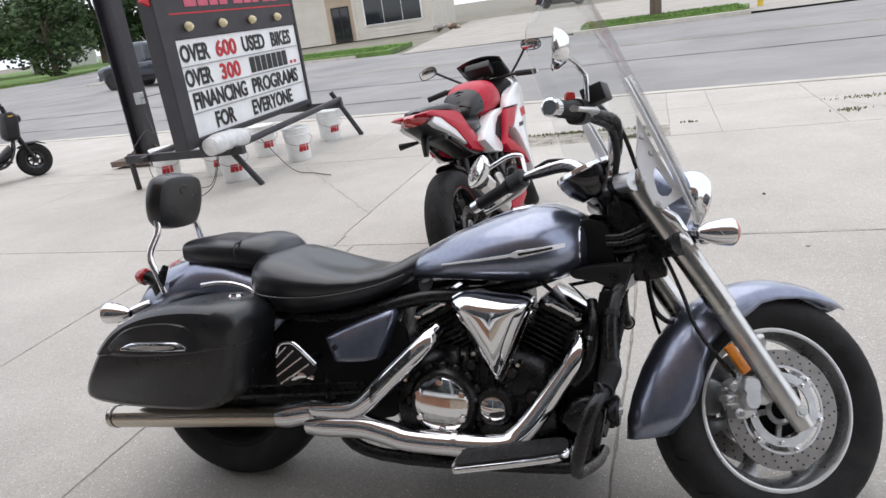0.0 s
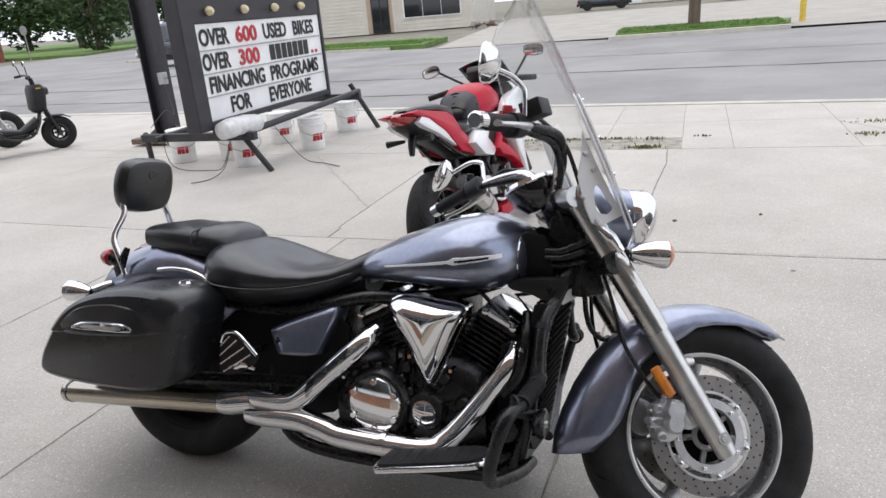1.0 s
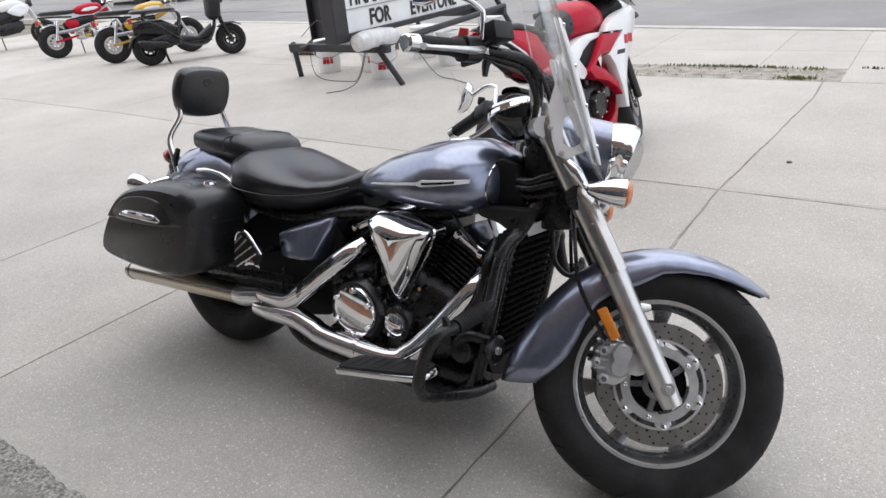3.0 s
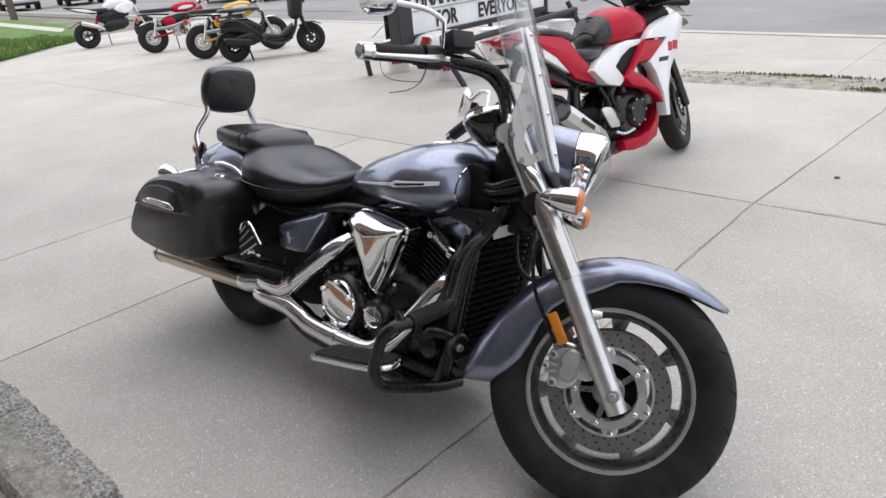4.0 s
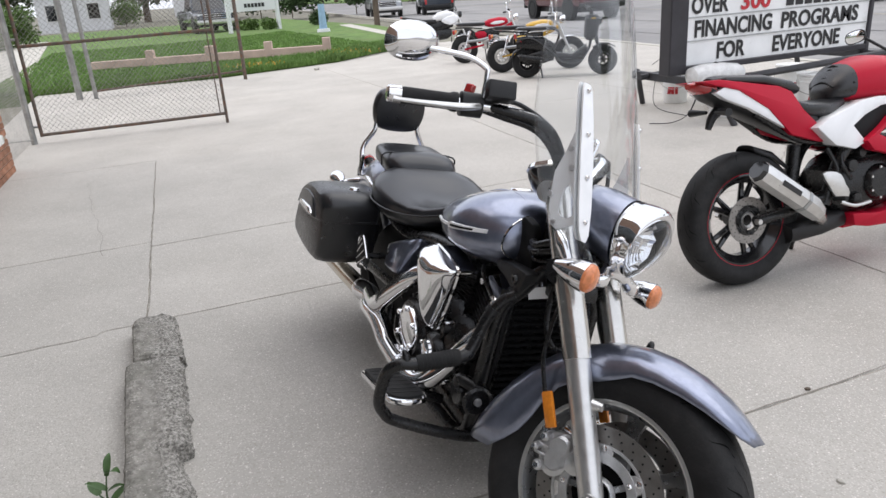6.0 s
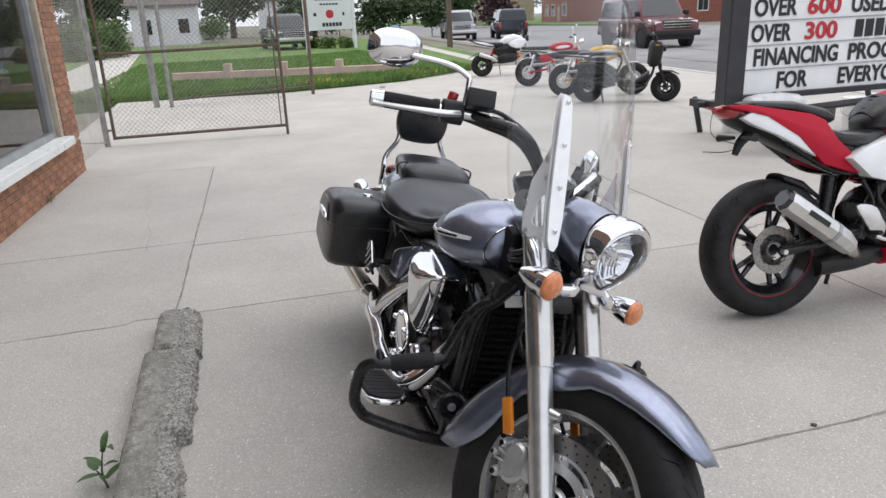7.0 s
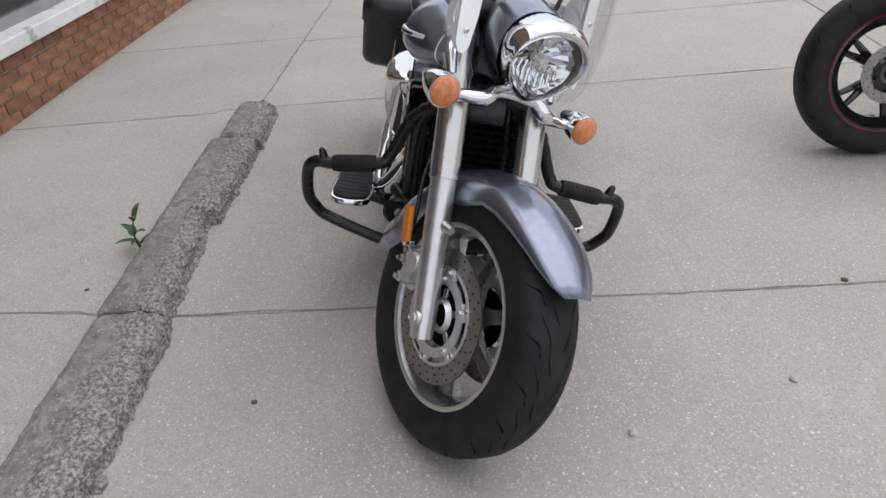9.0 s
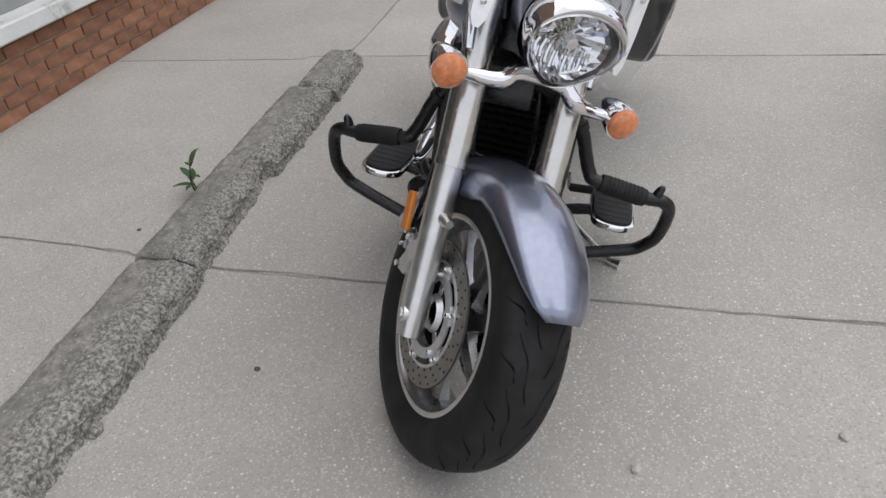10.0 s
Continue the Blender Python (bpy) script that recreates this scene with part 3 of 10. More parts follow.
def kerb_block(x0, x1, seed, back=0.0):
    """A cast kerb with a flat top whose street face has crumbled away in chunks."""
    n = max(10, int((x1 - x0) / 0.012))
    y0, y1 = -0.256 + back, -0.030
    top = 0.088
    base = [(y0, -0.005), (y0 + 0.002, 0.03), (y0 + 0.004, 0.062), (y0 + 0.012, 0.080), (y0 + 0.028, top)]
    flat = int((y1 - 0.062 - y0 - 0.04) / 0.014)
    base += [(y0 + 0.04 + (y1 - 0.062 - y0 - 0.04) * q / flat, top + 0.003) for q in range(flat + 1)]
    base += [(y1 - 0.046, top + 0.001), (y1 - 0.030, top - 0.003), (y1 - 0.016, top - 0.010), (y1 - 0.010, top - 0.024), (y1 - 0.008, 0.048), (y1 - 0.010, 0.032), (y1 - 0.008, 0.016), (y1 - 0.004, -0.005)]
    rings = []
    for i in range(n + 1):
        x = x0 + (x1 - x0) * i / n
        ring = []
        bite = 0.055 * (1 - (x + 0.12) / 0.62) if -0.12 < x < 0.50 else 0.0
        chunk = max(0.0, noise.noise(Vector((math.floor(x * 9) * 1.7, seed, 0.5)))) * 0.012 + 0.022 * noise.noise(Vector((x * 5.5, seed, 3.0))) + 0.007 * noise.noise(Vector((x * 15, seed, 6.0)))
        for k, (y, z) in enumerate(base):
            street = max(0.0, (y - (y1 - 0.105)) / 0.105)
            rough = noise.noise(Vector((x * 38, y * 38, seed + 8))) + 0.8 * abs(noise.noise(Vector((x * 17, y * 22, seed + 1))))
            d = noise.noise(Vector((x * 26, y * 26, z * 40 + seed))) + 0.9 * noise.noise(Vector((x * 75, y * 75, z * 75 + seed)))
            yy = y + d * (0.0035 + 0.011 * street) - (bite + chunk) * min(1, street * 2.2) * (1.0 if z > 0.0 else 0.7)
            zz = z
            if z > 0.05:
                zz += noise.noise(Vector((x * 7, y * 9, seed + 4))) * 0.006 + noise.noise(Vector((x * 60, y * 60, seed + 8))) * 0.003 - rough * 0.013 * min(1.0, street * 2.0) - 0.012 * street ** 2
                worn = abs(y - (y0 + 0.105)) / 0.02
                zz -= 0.005 * math.exp(-worn * worn) * (1 + noise.noise(Vector((x * 5, seed, 2))))
            if i in (0, n) and z > 0.04:
                zz -= 0.010 + 0.010 * noise.noise(Vector((y * 30, seed, 1)))
            xx = x + (noise.noise(Vector((y * 14, z * 14, seed + 3))) * 0.028 if i in (0, 1, n - 1, n) else 0) * (1 if i in (0, n) else 0.8)
            ring.append(Vector((xx, yy, zz)))
        rings.append(ring)
    return loft(rings)


for i, (x0, x1, back) in enumerate(((-1.245, -0.812, 0.022), (-0.795, 0.525, 0.0), (0.54, 1.95, -0.004))):
    part("kerb_piece", kerb_block(x0, x1, i * 7 + 2, back), OLD_CONCRETE, stop_k, smooth=False, xf=Matrix.Translation((0, (0.004, -0.004, 0.010)[i], 0)))

# ---- the shop behind the camera ----
WALL = pose(-5.98, -1.30, 0, 0, 0, -2.8)        # its corner; x runs along the front
shop = thing("shop_building", "brick shopfront with wide display windows and a white sill", "building", WALL, kind="structure")
# TOP_Z lies out of view; its height sets how much sky the paving gets
SILL_Z, LINTEL_Z, TOP_Z = 0.42, 2.55, 6.4
PIER = 0.62
part("lower_wall", box(0.0, 12, -0.24, -0.012, -0.1, SILL_Z - 0.06), MORTAR, shop, smooth=False)
part("corner_pier", box(0.012, PIER - 0.012, -0.24, -0.012, SILL_Z - 0.06, LINTEL_Z), MORTAR, shop, smooth=False)
# added out of view, to darken the ground along the shopfront
part("upper_wall", box(0.0, 12, -0.24, 0.0, LINTEL_Z, TOP_Z), UNSEEN_WALL, shop, "unseen wall above the windows, dark to limit bounced light", smooth=False)
part("end_wall", box(0.012, 0.24, -9, -0.24, -0.1, TOP_Z), MORTAR, shop, smooth=False)
part("back_wall", box(0.24, 12, -5.1, -4.9, 0.0, TOP_Z), INTERIOR, shop, "dim shop interior wall", smooth=False)
part("shop_floor", box(0.24, 12, -4.9, -0.24, -0.02, 0.06), INTERIOR, shop, smooth=False)
part("shop_ceiling", box(0.24, 12, -4.9, -0.24, 2.9, 3.0), INTERIOR, shop, smooth=False)
part("far_end_wall", box(12, 12.24, -9, 0.0, -0.1, TOP_Z), MORTAR, shop, smooth=False)
part("roof", box(-0.2, 12.4, -9.2, 0.12, TOP_Z, TOP_Z + 0.16), ROOF, shop, smooth=False)
part("window_sill", box(PIER - 0.10, 12, -0.16, 0.085, SILL_Z - 0.06, SILL_Z + 0.02, 0.008), WHITE_PAINT, shop, "white sill with flaking paint")
frames = [PIER, 3.1, 5.6, 8.1, 10.6, 12]
for x in frames[:-1]:
    part("window_post", box(x, x + 0.07, -0.14, -0.05, SILL_Z + 0.02, LINTEL_Z, 0.004), ALUMINIUM, shop, "grey aluminium window post")
part("window_foot", box(PIER + 0.07, 12, -0.13, -0.055, SILL_Z + 0.02, SILL_Z + 0.08, 0.004), ALUMINIUM, shop)
part("window_head", box(PIER + 0.07, 12, -0.13, -0.055, LINTEL_Z - 0.06, LINTEL_Z, 0.004), ALUMINIUM, shop)
for a, b in zip(frames, frames[1:]):
    g = part("window_pane", box(a + 0.07, b, -0.098, -0.09, SILL_Z + 0.08, LINTEL_Z - 0.06), GLASS, shop, "large clear display window", smooth=False)
    g.visible_shadow = False
for x in (2.2,):
    part("display_rod", tube([(x, -0.5, 0.06), (x + 0.25, -0.5, 2.6)], 0.02, 8, 1), WHITE_PAINT, shop)


def brick_courses(parent, x0, x1, z0, z1, along="x", fixed=0.0, skip=0.0):
    """Running-bond bricks proud of the mortar; they share two meshes."""
    L, Hh, J = 0.203, 0.057, 0.0105
    if "full" not in BRICKS:
        for key, ln in (("full", L), ("half", (L - J) / 2)):
            bm = box(0, ln, -0.06, 0.0, 0, Hh, 0.003)
            me = bpy.data.meshes.new("brick")
            bm.to_mesh(me)
            bm.free()
            me.materials.append(BRICK)
            BRICKS[key] = me
    z, row = z0, 0
    while z + Hh <= z1 + 0.001:
        x = x0
        first = row % 2 == 1
        while x < x1 - 0.05:
            key = "half" if first or x + L > x1 + 0.02 else "full"
            first = False
            ln = L if key == "full" else (L - J) / 2
            yy = fixed + 0.002 * noise.noise(Vector((x * 9, z * 9, 2)))
            if along == "x":
                share("brick", BRICKS[key], parent, pose(x, yy, z))
            else:
                share("brick", BRICKS[key], parent, pose(fixed, x - x1 * 0, z, 0, 0, 90) @ pose(0, 0, 0))
            x += ln + J
        z += Hh + J
        row += 1


BRICKS = {}
brick_courses(shop, 0.0, 5.6, 0.0, SILL_Z - 0.07)
brick_courses(shop, 0.0, PIER - 0.04, SILL_Z - 0.055, 1.9)

# ---- fence and open gate ----
fence = thing("chain_link_gate", "open galvanised chain-link gate with a rusty frame", "gate")
GP, GE = Vector((-7.58, -1.30, 0)), Vector((-7.37, 0.93, 0))
gd_ = (GE - GP).normalized()
part("gate_post", tube([GP + Vector((0, 0, -0.05)), GP + Vector((0, 0, 2.3))], 0.036, 14, 1), GALVANISED, fence, "galvanised steel post")
a0 = GP + gd_ * 0.10
for z in (0.10, 1.12, 2.1):
    part("gate_rail", tube([a0 + Vector((0, 0, z)), GE + Vector((0, 0, z + 0.02))], 0.019, 10, 1), RUSTY, fence, "rusty gate rail")
part("gate_stile", tube([a0 + Vector((0, 0, 0.08)), a0 + Vector((0, 0, 2.12))], 0.02, 10, 1), RUSTY, fence)
part("gate_stile", tube([GE + Vector((0, 0, -0.0)), GE + Vector((0, 0, 2.12))], 0.019, 10, 1), RUSTY, fence)
part("gate_stile", tube([GE - gd_ * 0.07 + Vector((0, 0, 0.1)), GE - gd_ * 0.07 + Vector((0, 0, 2.12))], 0.008, 6, 1), RUSTY, fence)
for z in (0.2, 1.2):
    part("hinge", tube([GP + Vector((0, 0, z)), a0 + Vector((0, 0, z))], 0.014, 8, 1), GALVANISED, fence)


def mesh_wire(p, q, z0, z1, cell=0.062, r=0.0016):
    """Woven diamond wire as thin flat-sided strands."""
    d = (q - p)
    ln = d.length
    d = d / ln
    nrm = Vector((-d.y, d.x, 0))
    bm = bmesh.new()
    h = z1 - z0
    k = int((ln + h) / cell) + 1
    for sgn in (1, -1):
        for i in range(k):
            s = i * cell - (h if sgn > 0 else 0)
            f0, f1 = (max(0, -s), min(h, ln - s)) if sgn > 0 else (max(0, s - ln), min(h, s))
            if f1 <= f0:
                continue
            u0, u1 = (s + f0, s + f1) if sgn > 0 else (s - f0, s - f1)
            A, B = p + d * u0 + Vector((0, 0, z0 + f0)), p + d * u1 + Vector((0, 0, z0 + f1))
            dd = (B - A).normalized()
            o1 = nrm * r + nrm * 0.002 * sgn
            o2 = dd.cross(nrm) * r
            v = [bm.verts.new(t) for t in (A + o1, A + o2, A - o2 + nrm * 0.002 * sgn, B + o1, B + o2, B - o2 + nrm * 0.002 * sgn)]
            bm.faces.new((v[0], v[1], v[4], v[3]))
            bm.faces.new((v[1], v[2], v[5], v[4]))
            bm.faces.new((v[2], v[0], v[3], v[5]))
    return bm


part("wire_mesh", mesh_wire(a0, GE - gd_ * 0.02, 0.1, 2.1), GALVANISED, fence, "galvanised chain-link mesh", smooth=False)
fence2 = thing("chain_link_fence", "galvanised chain-link fence panel beside the brick corner", "fence")
FP = Vector((-6.0, -1.36, 0))
part("wire_mesh", mesh_wire(FP, GP, 0.05, 2.1), GALVANISED, fence2, smooth=False)
part("top_rail", tube([FP + Vector((0, 0, 2.1)), GP + Vector((0, 0, 2.1))], 0.018, 8, 1), GALVANISED, fence2)
part("bottom_wire", tube([FP + Vector((0, 0, 0.28)), GP + Vector((0, 0, 0.05))], 0.006, 6, 1), GALVANISED, fence2)
for k, (px_, py_) in enumerate(((-12.15, -1.05), (-12.0, -0.78), (-12.6, 1.9))):
    f3 = thing("fence_post", "galvanised fence post at the lawn edge", "fence post", group="posts by the lawn")
    part("post", tube([(px_, py_, -0.05), (px_ + 0.02, py_, 2.2 if k < 2 else 1.9)], 0.055 if k == 0 else 0.035, 12, 1), GALVANISED if k < 2 else RUSTY, f3)
far_gate = thing("chain_link_gate", "second chain-link gate standing open at the lawn", "gate")
part("gate_rail", tube([(-12.1, -0.75, 0.12), (-12.7, 1.9, 0.16)], 0.02, 8, 1), RUSTY, far_gate)
part("gate_rail", tube([(-12.1, -0.75, 2.0), (-12.7, 1.9, 2.0)], 0.02, 8, 1), RUSTY, far_gate)
part("wire_mesh", mesh_wire(Vector((-12.1, -0.75, 0)), Vector((-12.7, 1.9, 0)), 0.12, 2.0, 0.08, 0.0016), GALVANISED, far_gate, smooth=False)

# ---- lawns ----
setting("lawn", strip([(-14.05, -30), (-13.65, -2), (-13.35, 1.4), (-14.2, 4.2), (-15.5, 5.5), (-15.85, 6.1), (-16.3, 6.8), (-18.4, 7.8), (-22.6, 9.1), (-30, 10.3)], [(-60, -30), (-60, -2), (-60, 1.4), (-60, 4.2), (-60, 5.6), (-60, 6.2), (-60, 6.9), (-60, 8.0), (-60, 9.4), (-60, 10.6)], 0.03, 0.2), GRASS_SOIL, "mown green lawn beside the lot", "lawn")
setting("lawn", strip([(-27, 31.2), (-9.4, 26.5)], [(-30, 35.5), (-10.2, 32)], 0.06, 0.2), GRASS_SOIL, "green verge across the street", "lawn")
setting("lawn", strip([(-1.7, 24.35), (3.5, 24.5)], [(-1.9, 27.6), (3.9, 27.2)], 0.07, 0.2), GRASS_SOIL, "green verge strip across the street", "lawn")
setting("lawn", strip([(-130, 62), (-48, 48)], [(-170, 200), (-100, 160)], 0.1, 0.3), GRASS_SOIL, "wide green lawn beyond the side street", "lawn")
setting("lawn", strip([(-400, 40), (-60, 36)], [(-400, 110), (-100, 110)], 0.05, 0.2), GRASS_SOIL, "green lawn along the far side of the street", "lawn")
setting("walkway", strip([(-13.75, -4.5), (-13.75, -2.2)], [(-45, -6.2), (-45, -4.4)], 0.036), KERB_C, "pale concrete path across the lawn", "path")
setting("sidewalk", strip([(-19.6, 7.75), (-34, 9.5)], [(-21.0, 8.4), (-34, 10.1)], 0.036), KERB_C, "pale concrete sidewalk along the lawn", "sidewalk")


# ---- the touring motorcycle ----
STEER_FOOT = Vector((1.845, 0, 0))
STEER_AXIS = Vector((-math.sin(radians(32.7)), 0, math.cos(radians(32.7))))
STEER = Matrix.Translation(STEER_FOOT) @ Matrix.Rotation(radians(32), 4, STEER_AXIS) @ Matrix.Translation(-STEER_FOOT)
AXLE = Vector((1.69, 0, 0.295))


def tyre_profile(r, half, rim):
    """Cross-section of a tyre: (radius, side)."""
    pts = []
    for i in range(15):
        a = math.pi * (i / 14 - 0.5)
        s, c = math.sin(a), math.cos(a)
        pts.append((rim + (r - rim) * (0.30 + 0.70 * abs(c) ** 0.62) if abs(s) < 0.999 else rim + (r - rim) * 0.30, half * math.copysign(abs(s) ** 0.8, s)))
    return [(rim - 0.004, -half * 0.72)] + pts + [(rim - 0.004, half * 0.72)]


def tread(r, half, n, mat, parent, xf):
    """Thin dark inlays over the crown; the colour paints shade in long waving grooves."""
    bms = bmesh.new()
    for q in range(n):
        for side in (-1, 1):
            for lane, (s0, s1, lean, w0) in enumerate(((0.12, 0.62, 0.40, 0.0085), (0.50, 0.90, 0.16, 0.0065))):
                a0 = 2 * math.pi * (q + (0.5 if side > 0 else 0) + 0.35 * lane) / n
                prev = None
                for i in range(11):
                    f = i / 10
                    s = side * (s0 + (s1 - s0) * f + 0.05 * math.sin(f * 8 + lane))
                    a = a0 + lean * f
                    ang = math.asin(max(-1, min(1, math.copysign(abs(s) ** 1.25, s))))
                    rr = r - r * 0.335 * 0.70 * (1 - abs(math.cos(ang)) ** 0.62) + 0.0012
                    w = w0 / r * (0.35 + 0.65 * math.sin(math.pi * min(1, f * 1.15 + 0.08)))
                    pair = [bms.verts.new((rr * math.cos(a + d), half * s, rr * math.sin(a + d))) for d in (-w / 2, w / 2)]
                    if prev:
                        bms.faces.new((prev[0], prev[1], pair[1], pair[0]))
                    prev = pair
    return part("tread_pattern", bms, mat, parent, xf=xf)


def spoke_wheel(root, name, centre, r, half, rim, mats, n_spokes, xf, label, spoke_w=0.026):
    rim_mat, spoke_mat = mats
    at = (xf if xf is not None else Matrix()) @ Matrix.Translation(centre)
    prof = [(rim + 0.006, -half * 0.74), (rim + 0.006, -half * 0.66), (rim - 0.006, -half * 0.62), (rim - 0.014, -half * 0.2), (rim - 0.014, half * 0.2),
            (rim - 0.006, half * 0.62), (rim + 0.006, half * 0.66), (rim + 0.006, half * 0.74), (rim - 0.006, half * 0.76), (rim - 0.016, half * 0.6),
            (rim - 0.026, half * 0.25), (rim - 0.026, -half * 0.25), (rim - 0.016, -half * 0.6), (rim - 0.006, -half * 0.76)]
    wheel = part(name, lathe(prof, 56, closed=True), rim_mat, root, label, xf=at)
    for sy in (-1, 1):
        part("rim_lip", lathe([(rim + 0.007, sy * half * 0.735), (rim + 0.004, sy * half * 0.775), (rim - 0.003, sy * half * 0.785), (rim - 0.008, sy * half * 0.765), (rim - 0.006, sy * half * 0.70)], 56), SATIN if rim_mat is RIM_GREY else rim_mat, wheel, "rounded rim edge", xf=at)
    part("tyre", lathe(tyre_profile(r, half, rim), 64), RUBBER, wheel, "black treaded rubber tyre", xf=at)
    part("hub", lathe([(0.0, -0.055), (0.034, -0.055), (0.04, -0.03), (0.034, 0), (0.04, 0.03), (0.034, 0.055), (0.0, 0.055)], 24), spoke_mat, wheel, xf=at)
    for q in range(n_spokes):
        a = 2 * math.pi * q / n_spokes + 0.2
        one = loft([[Vector((s, y * w, z * w)) for y, z in ((-0.55, -1), (0.55, -1), (0.75, 0), (0.55, 1), (-0.55, 1), (-0.75, 0))]
                    for s, w in ((0.03, spoke_w * 0.9), (0.09, spoke_w * 0.5), (rim - 0.06, spoke_w * 0.45), (rim - 0.018, spoke_w * 0.8))])
        part("spoke", one, spoke_mat, wheel, xf=at @ Matrix.Rotation(a, 4, "Y"))
    return wheel, at


def brake_disc(wheel, at, y, r_in, r_out, mat, holes, carrier=CAST, bolts=CHROME):
    d = part("brake_disc", lathe([(r_in, y - 0.0025), (r_out, y - 0.0025), (r_out, y + 0.0025), (r_in, y + 0.0025)], 56, closed=True), mat, wheel, "drilled steel brake disc", xf=at)
    dots = []
    for q in range(holes):
        for j, f in enumerate((0.18, 0.5, 0.82)):
            a = 2 * math.pi * (q + j * 0.33) / holes
            rr = r_in + (r_out - r_in) * f
            dots.append(moved(lathe([(0.0, -0.0034), (0.0027, -0.0034), (0.0027, 0.0034), (0.0, 0.0034)], 8), Matrix.Translation((rr * math.cos(a), y, rr * math.sin(a)))))
    bm = join(*dots)
    part("drilled_band", bm, BLACK, d, xf=at)
    sy = math.copysign(1, y)
    ring_ = lambda a, b, t: lathe([(a, y - t * 0.4), (b, y - t * 0.4), (b, y + t * sy), (a, y + t * sy)], 48, closed=True)
    part("disc_carrier", ring_(r_in * 0.66, r_in * 0.86, 0.007), carrier, d, "disc carrier", xf=at)
    part("outer_ring", ring_(r_in * 0.97, r_in * 1.03, 0.0045), carrier, d, xf=at)
    part("hub_cover", lathe([(0.0, y - 0.016 * sy), (r_in * 0.64, y - 0.016 * sy), (r_in * 0.64, y - 0.024 * sy)], 30), VOID, d, xf=at)
    part("hub_ring", lathe([(0.026, y - 0.006 * sy), (0.034, y + 0.006 * sy), (0.042, y - 0.006 * sy)], 30), CAST, d, xf=at)
    for q in range(6):
        a = 2 * math.pi * q / 6 + 0.3
        turn_ = at @ Matrix.Translation((0, y, 0)) @ Matrix.Rotation(a, 4, "Y")
        lug = part("carrier_lug", prism(rounded([(r_in * 0.82, -0.021), (r_in * 1.0, -0.012), (r_in * 1.0, 0.012), (r_in * 0.82, 0.021)], 2), min(-0.001 * sy, 0.0055 * sy), max(-0.001 * sy, 0.0055 * sy), 0.001), carrier, d, xf=turn_)
        part("rivet", lathe([(0.0, 0), (0.0075, 0), (0.0075, 0.004 * sy), (0.0035, 0.0055 * sy), (0.0035, 0.004 * sy), (0.0, 0.004 * sy)], 12), bolts, d, xf=turn_ @ Matrix.Translation((r_in * 0.955, 0.0055 * sy, 0)))
    for q in range(5):
        a = 2 * math.pi * q / 5 + 0.5
        turn_ = at @ Matrix.Translation((0, y, 0)) @ Matrix.Rotation(a, 4, "Y")
        part("carrier_arm", box(0.030, r_in * 0.68, -0.005, 0.005, -0.008, 0.008, 0.002), RIM_GREY if carrier is CAST else carrier, d, xf=turn_ @ Matrix.Translation((0, -0.010 * sy, 0)))
        part("bolt", lathe([(0.0, 0), (0.0065, 0), (0.0065, 0.005 * sy), (0.003, 0.007 * sy), (0.0, 0.006 * sy)], 8), bolts, d, xf=turn_ @ Matrix.Translation((r_in * 0.76, 0.007 * sy, 0)))
    return d


def arc_fender(centre, stations, n=13, crease=0.0):
    """A mudguard: stations (degrees, radius, half width, skirt) about a wheel's centre."""
    rings = []
    for deg, r, w, skirt in stations:
        a = radians(deg)
        ring = []
        for i in range(n):
            u = i / (n - 1) * 2 - 1
            y = w * math.sin(u * math.pi / 2) if abs(u) < 1 else w * u
            drop = skirt * abs(u) ** 2.6
            rr = r - drop + crease * max(0.0, 1 - abs(u) / 0.42) ** 0.6
            ring.append(Vector(centre) + Vector((math.cos(a) * rr, y, math.sin(a) * rr)))
        rings.append(ring)
    return loft(rings, closed=False)


def bullet_signal(root, centre, xf, aim=1, lens=AMBER, r=0.037, stalk=None, label="chrome turn signal with an amber lens"):
    m = (xf if xf is not None else Matrix()) @ Matrix.Translation(centre)
    body = part("turn_signal", lathe([(0.0, -0.075 * aim), (0.012, -0.07 * aim), (0.024, -0.045 * aim), (0.033, -0.015 * aim), (r, 0.012 * aim), (r, 0.02 * aim), (r - 0.004, 0.02 * aim)], 28, "x"), CHROME, root, label, xf=m)
    part("lens", lathe([(r - 0.003, 0.019 * aim), (r - 0.004, 0.026 * aim), (0.022, 0.036 * aim), (0.0, 0.039 * aim)], 28, "x"), lens, body, xf=m)
    return body


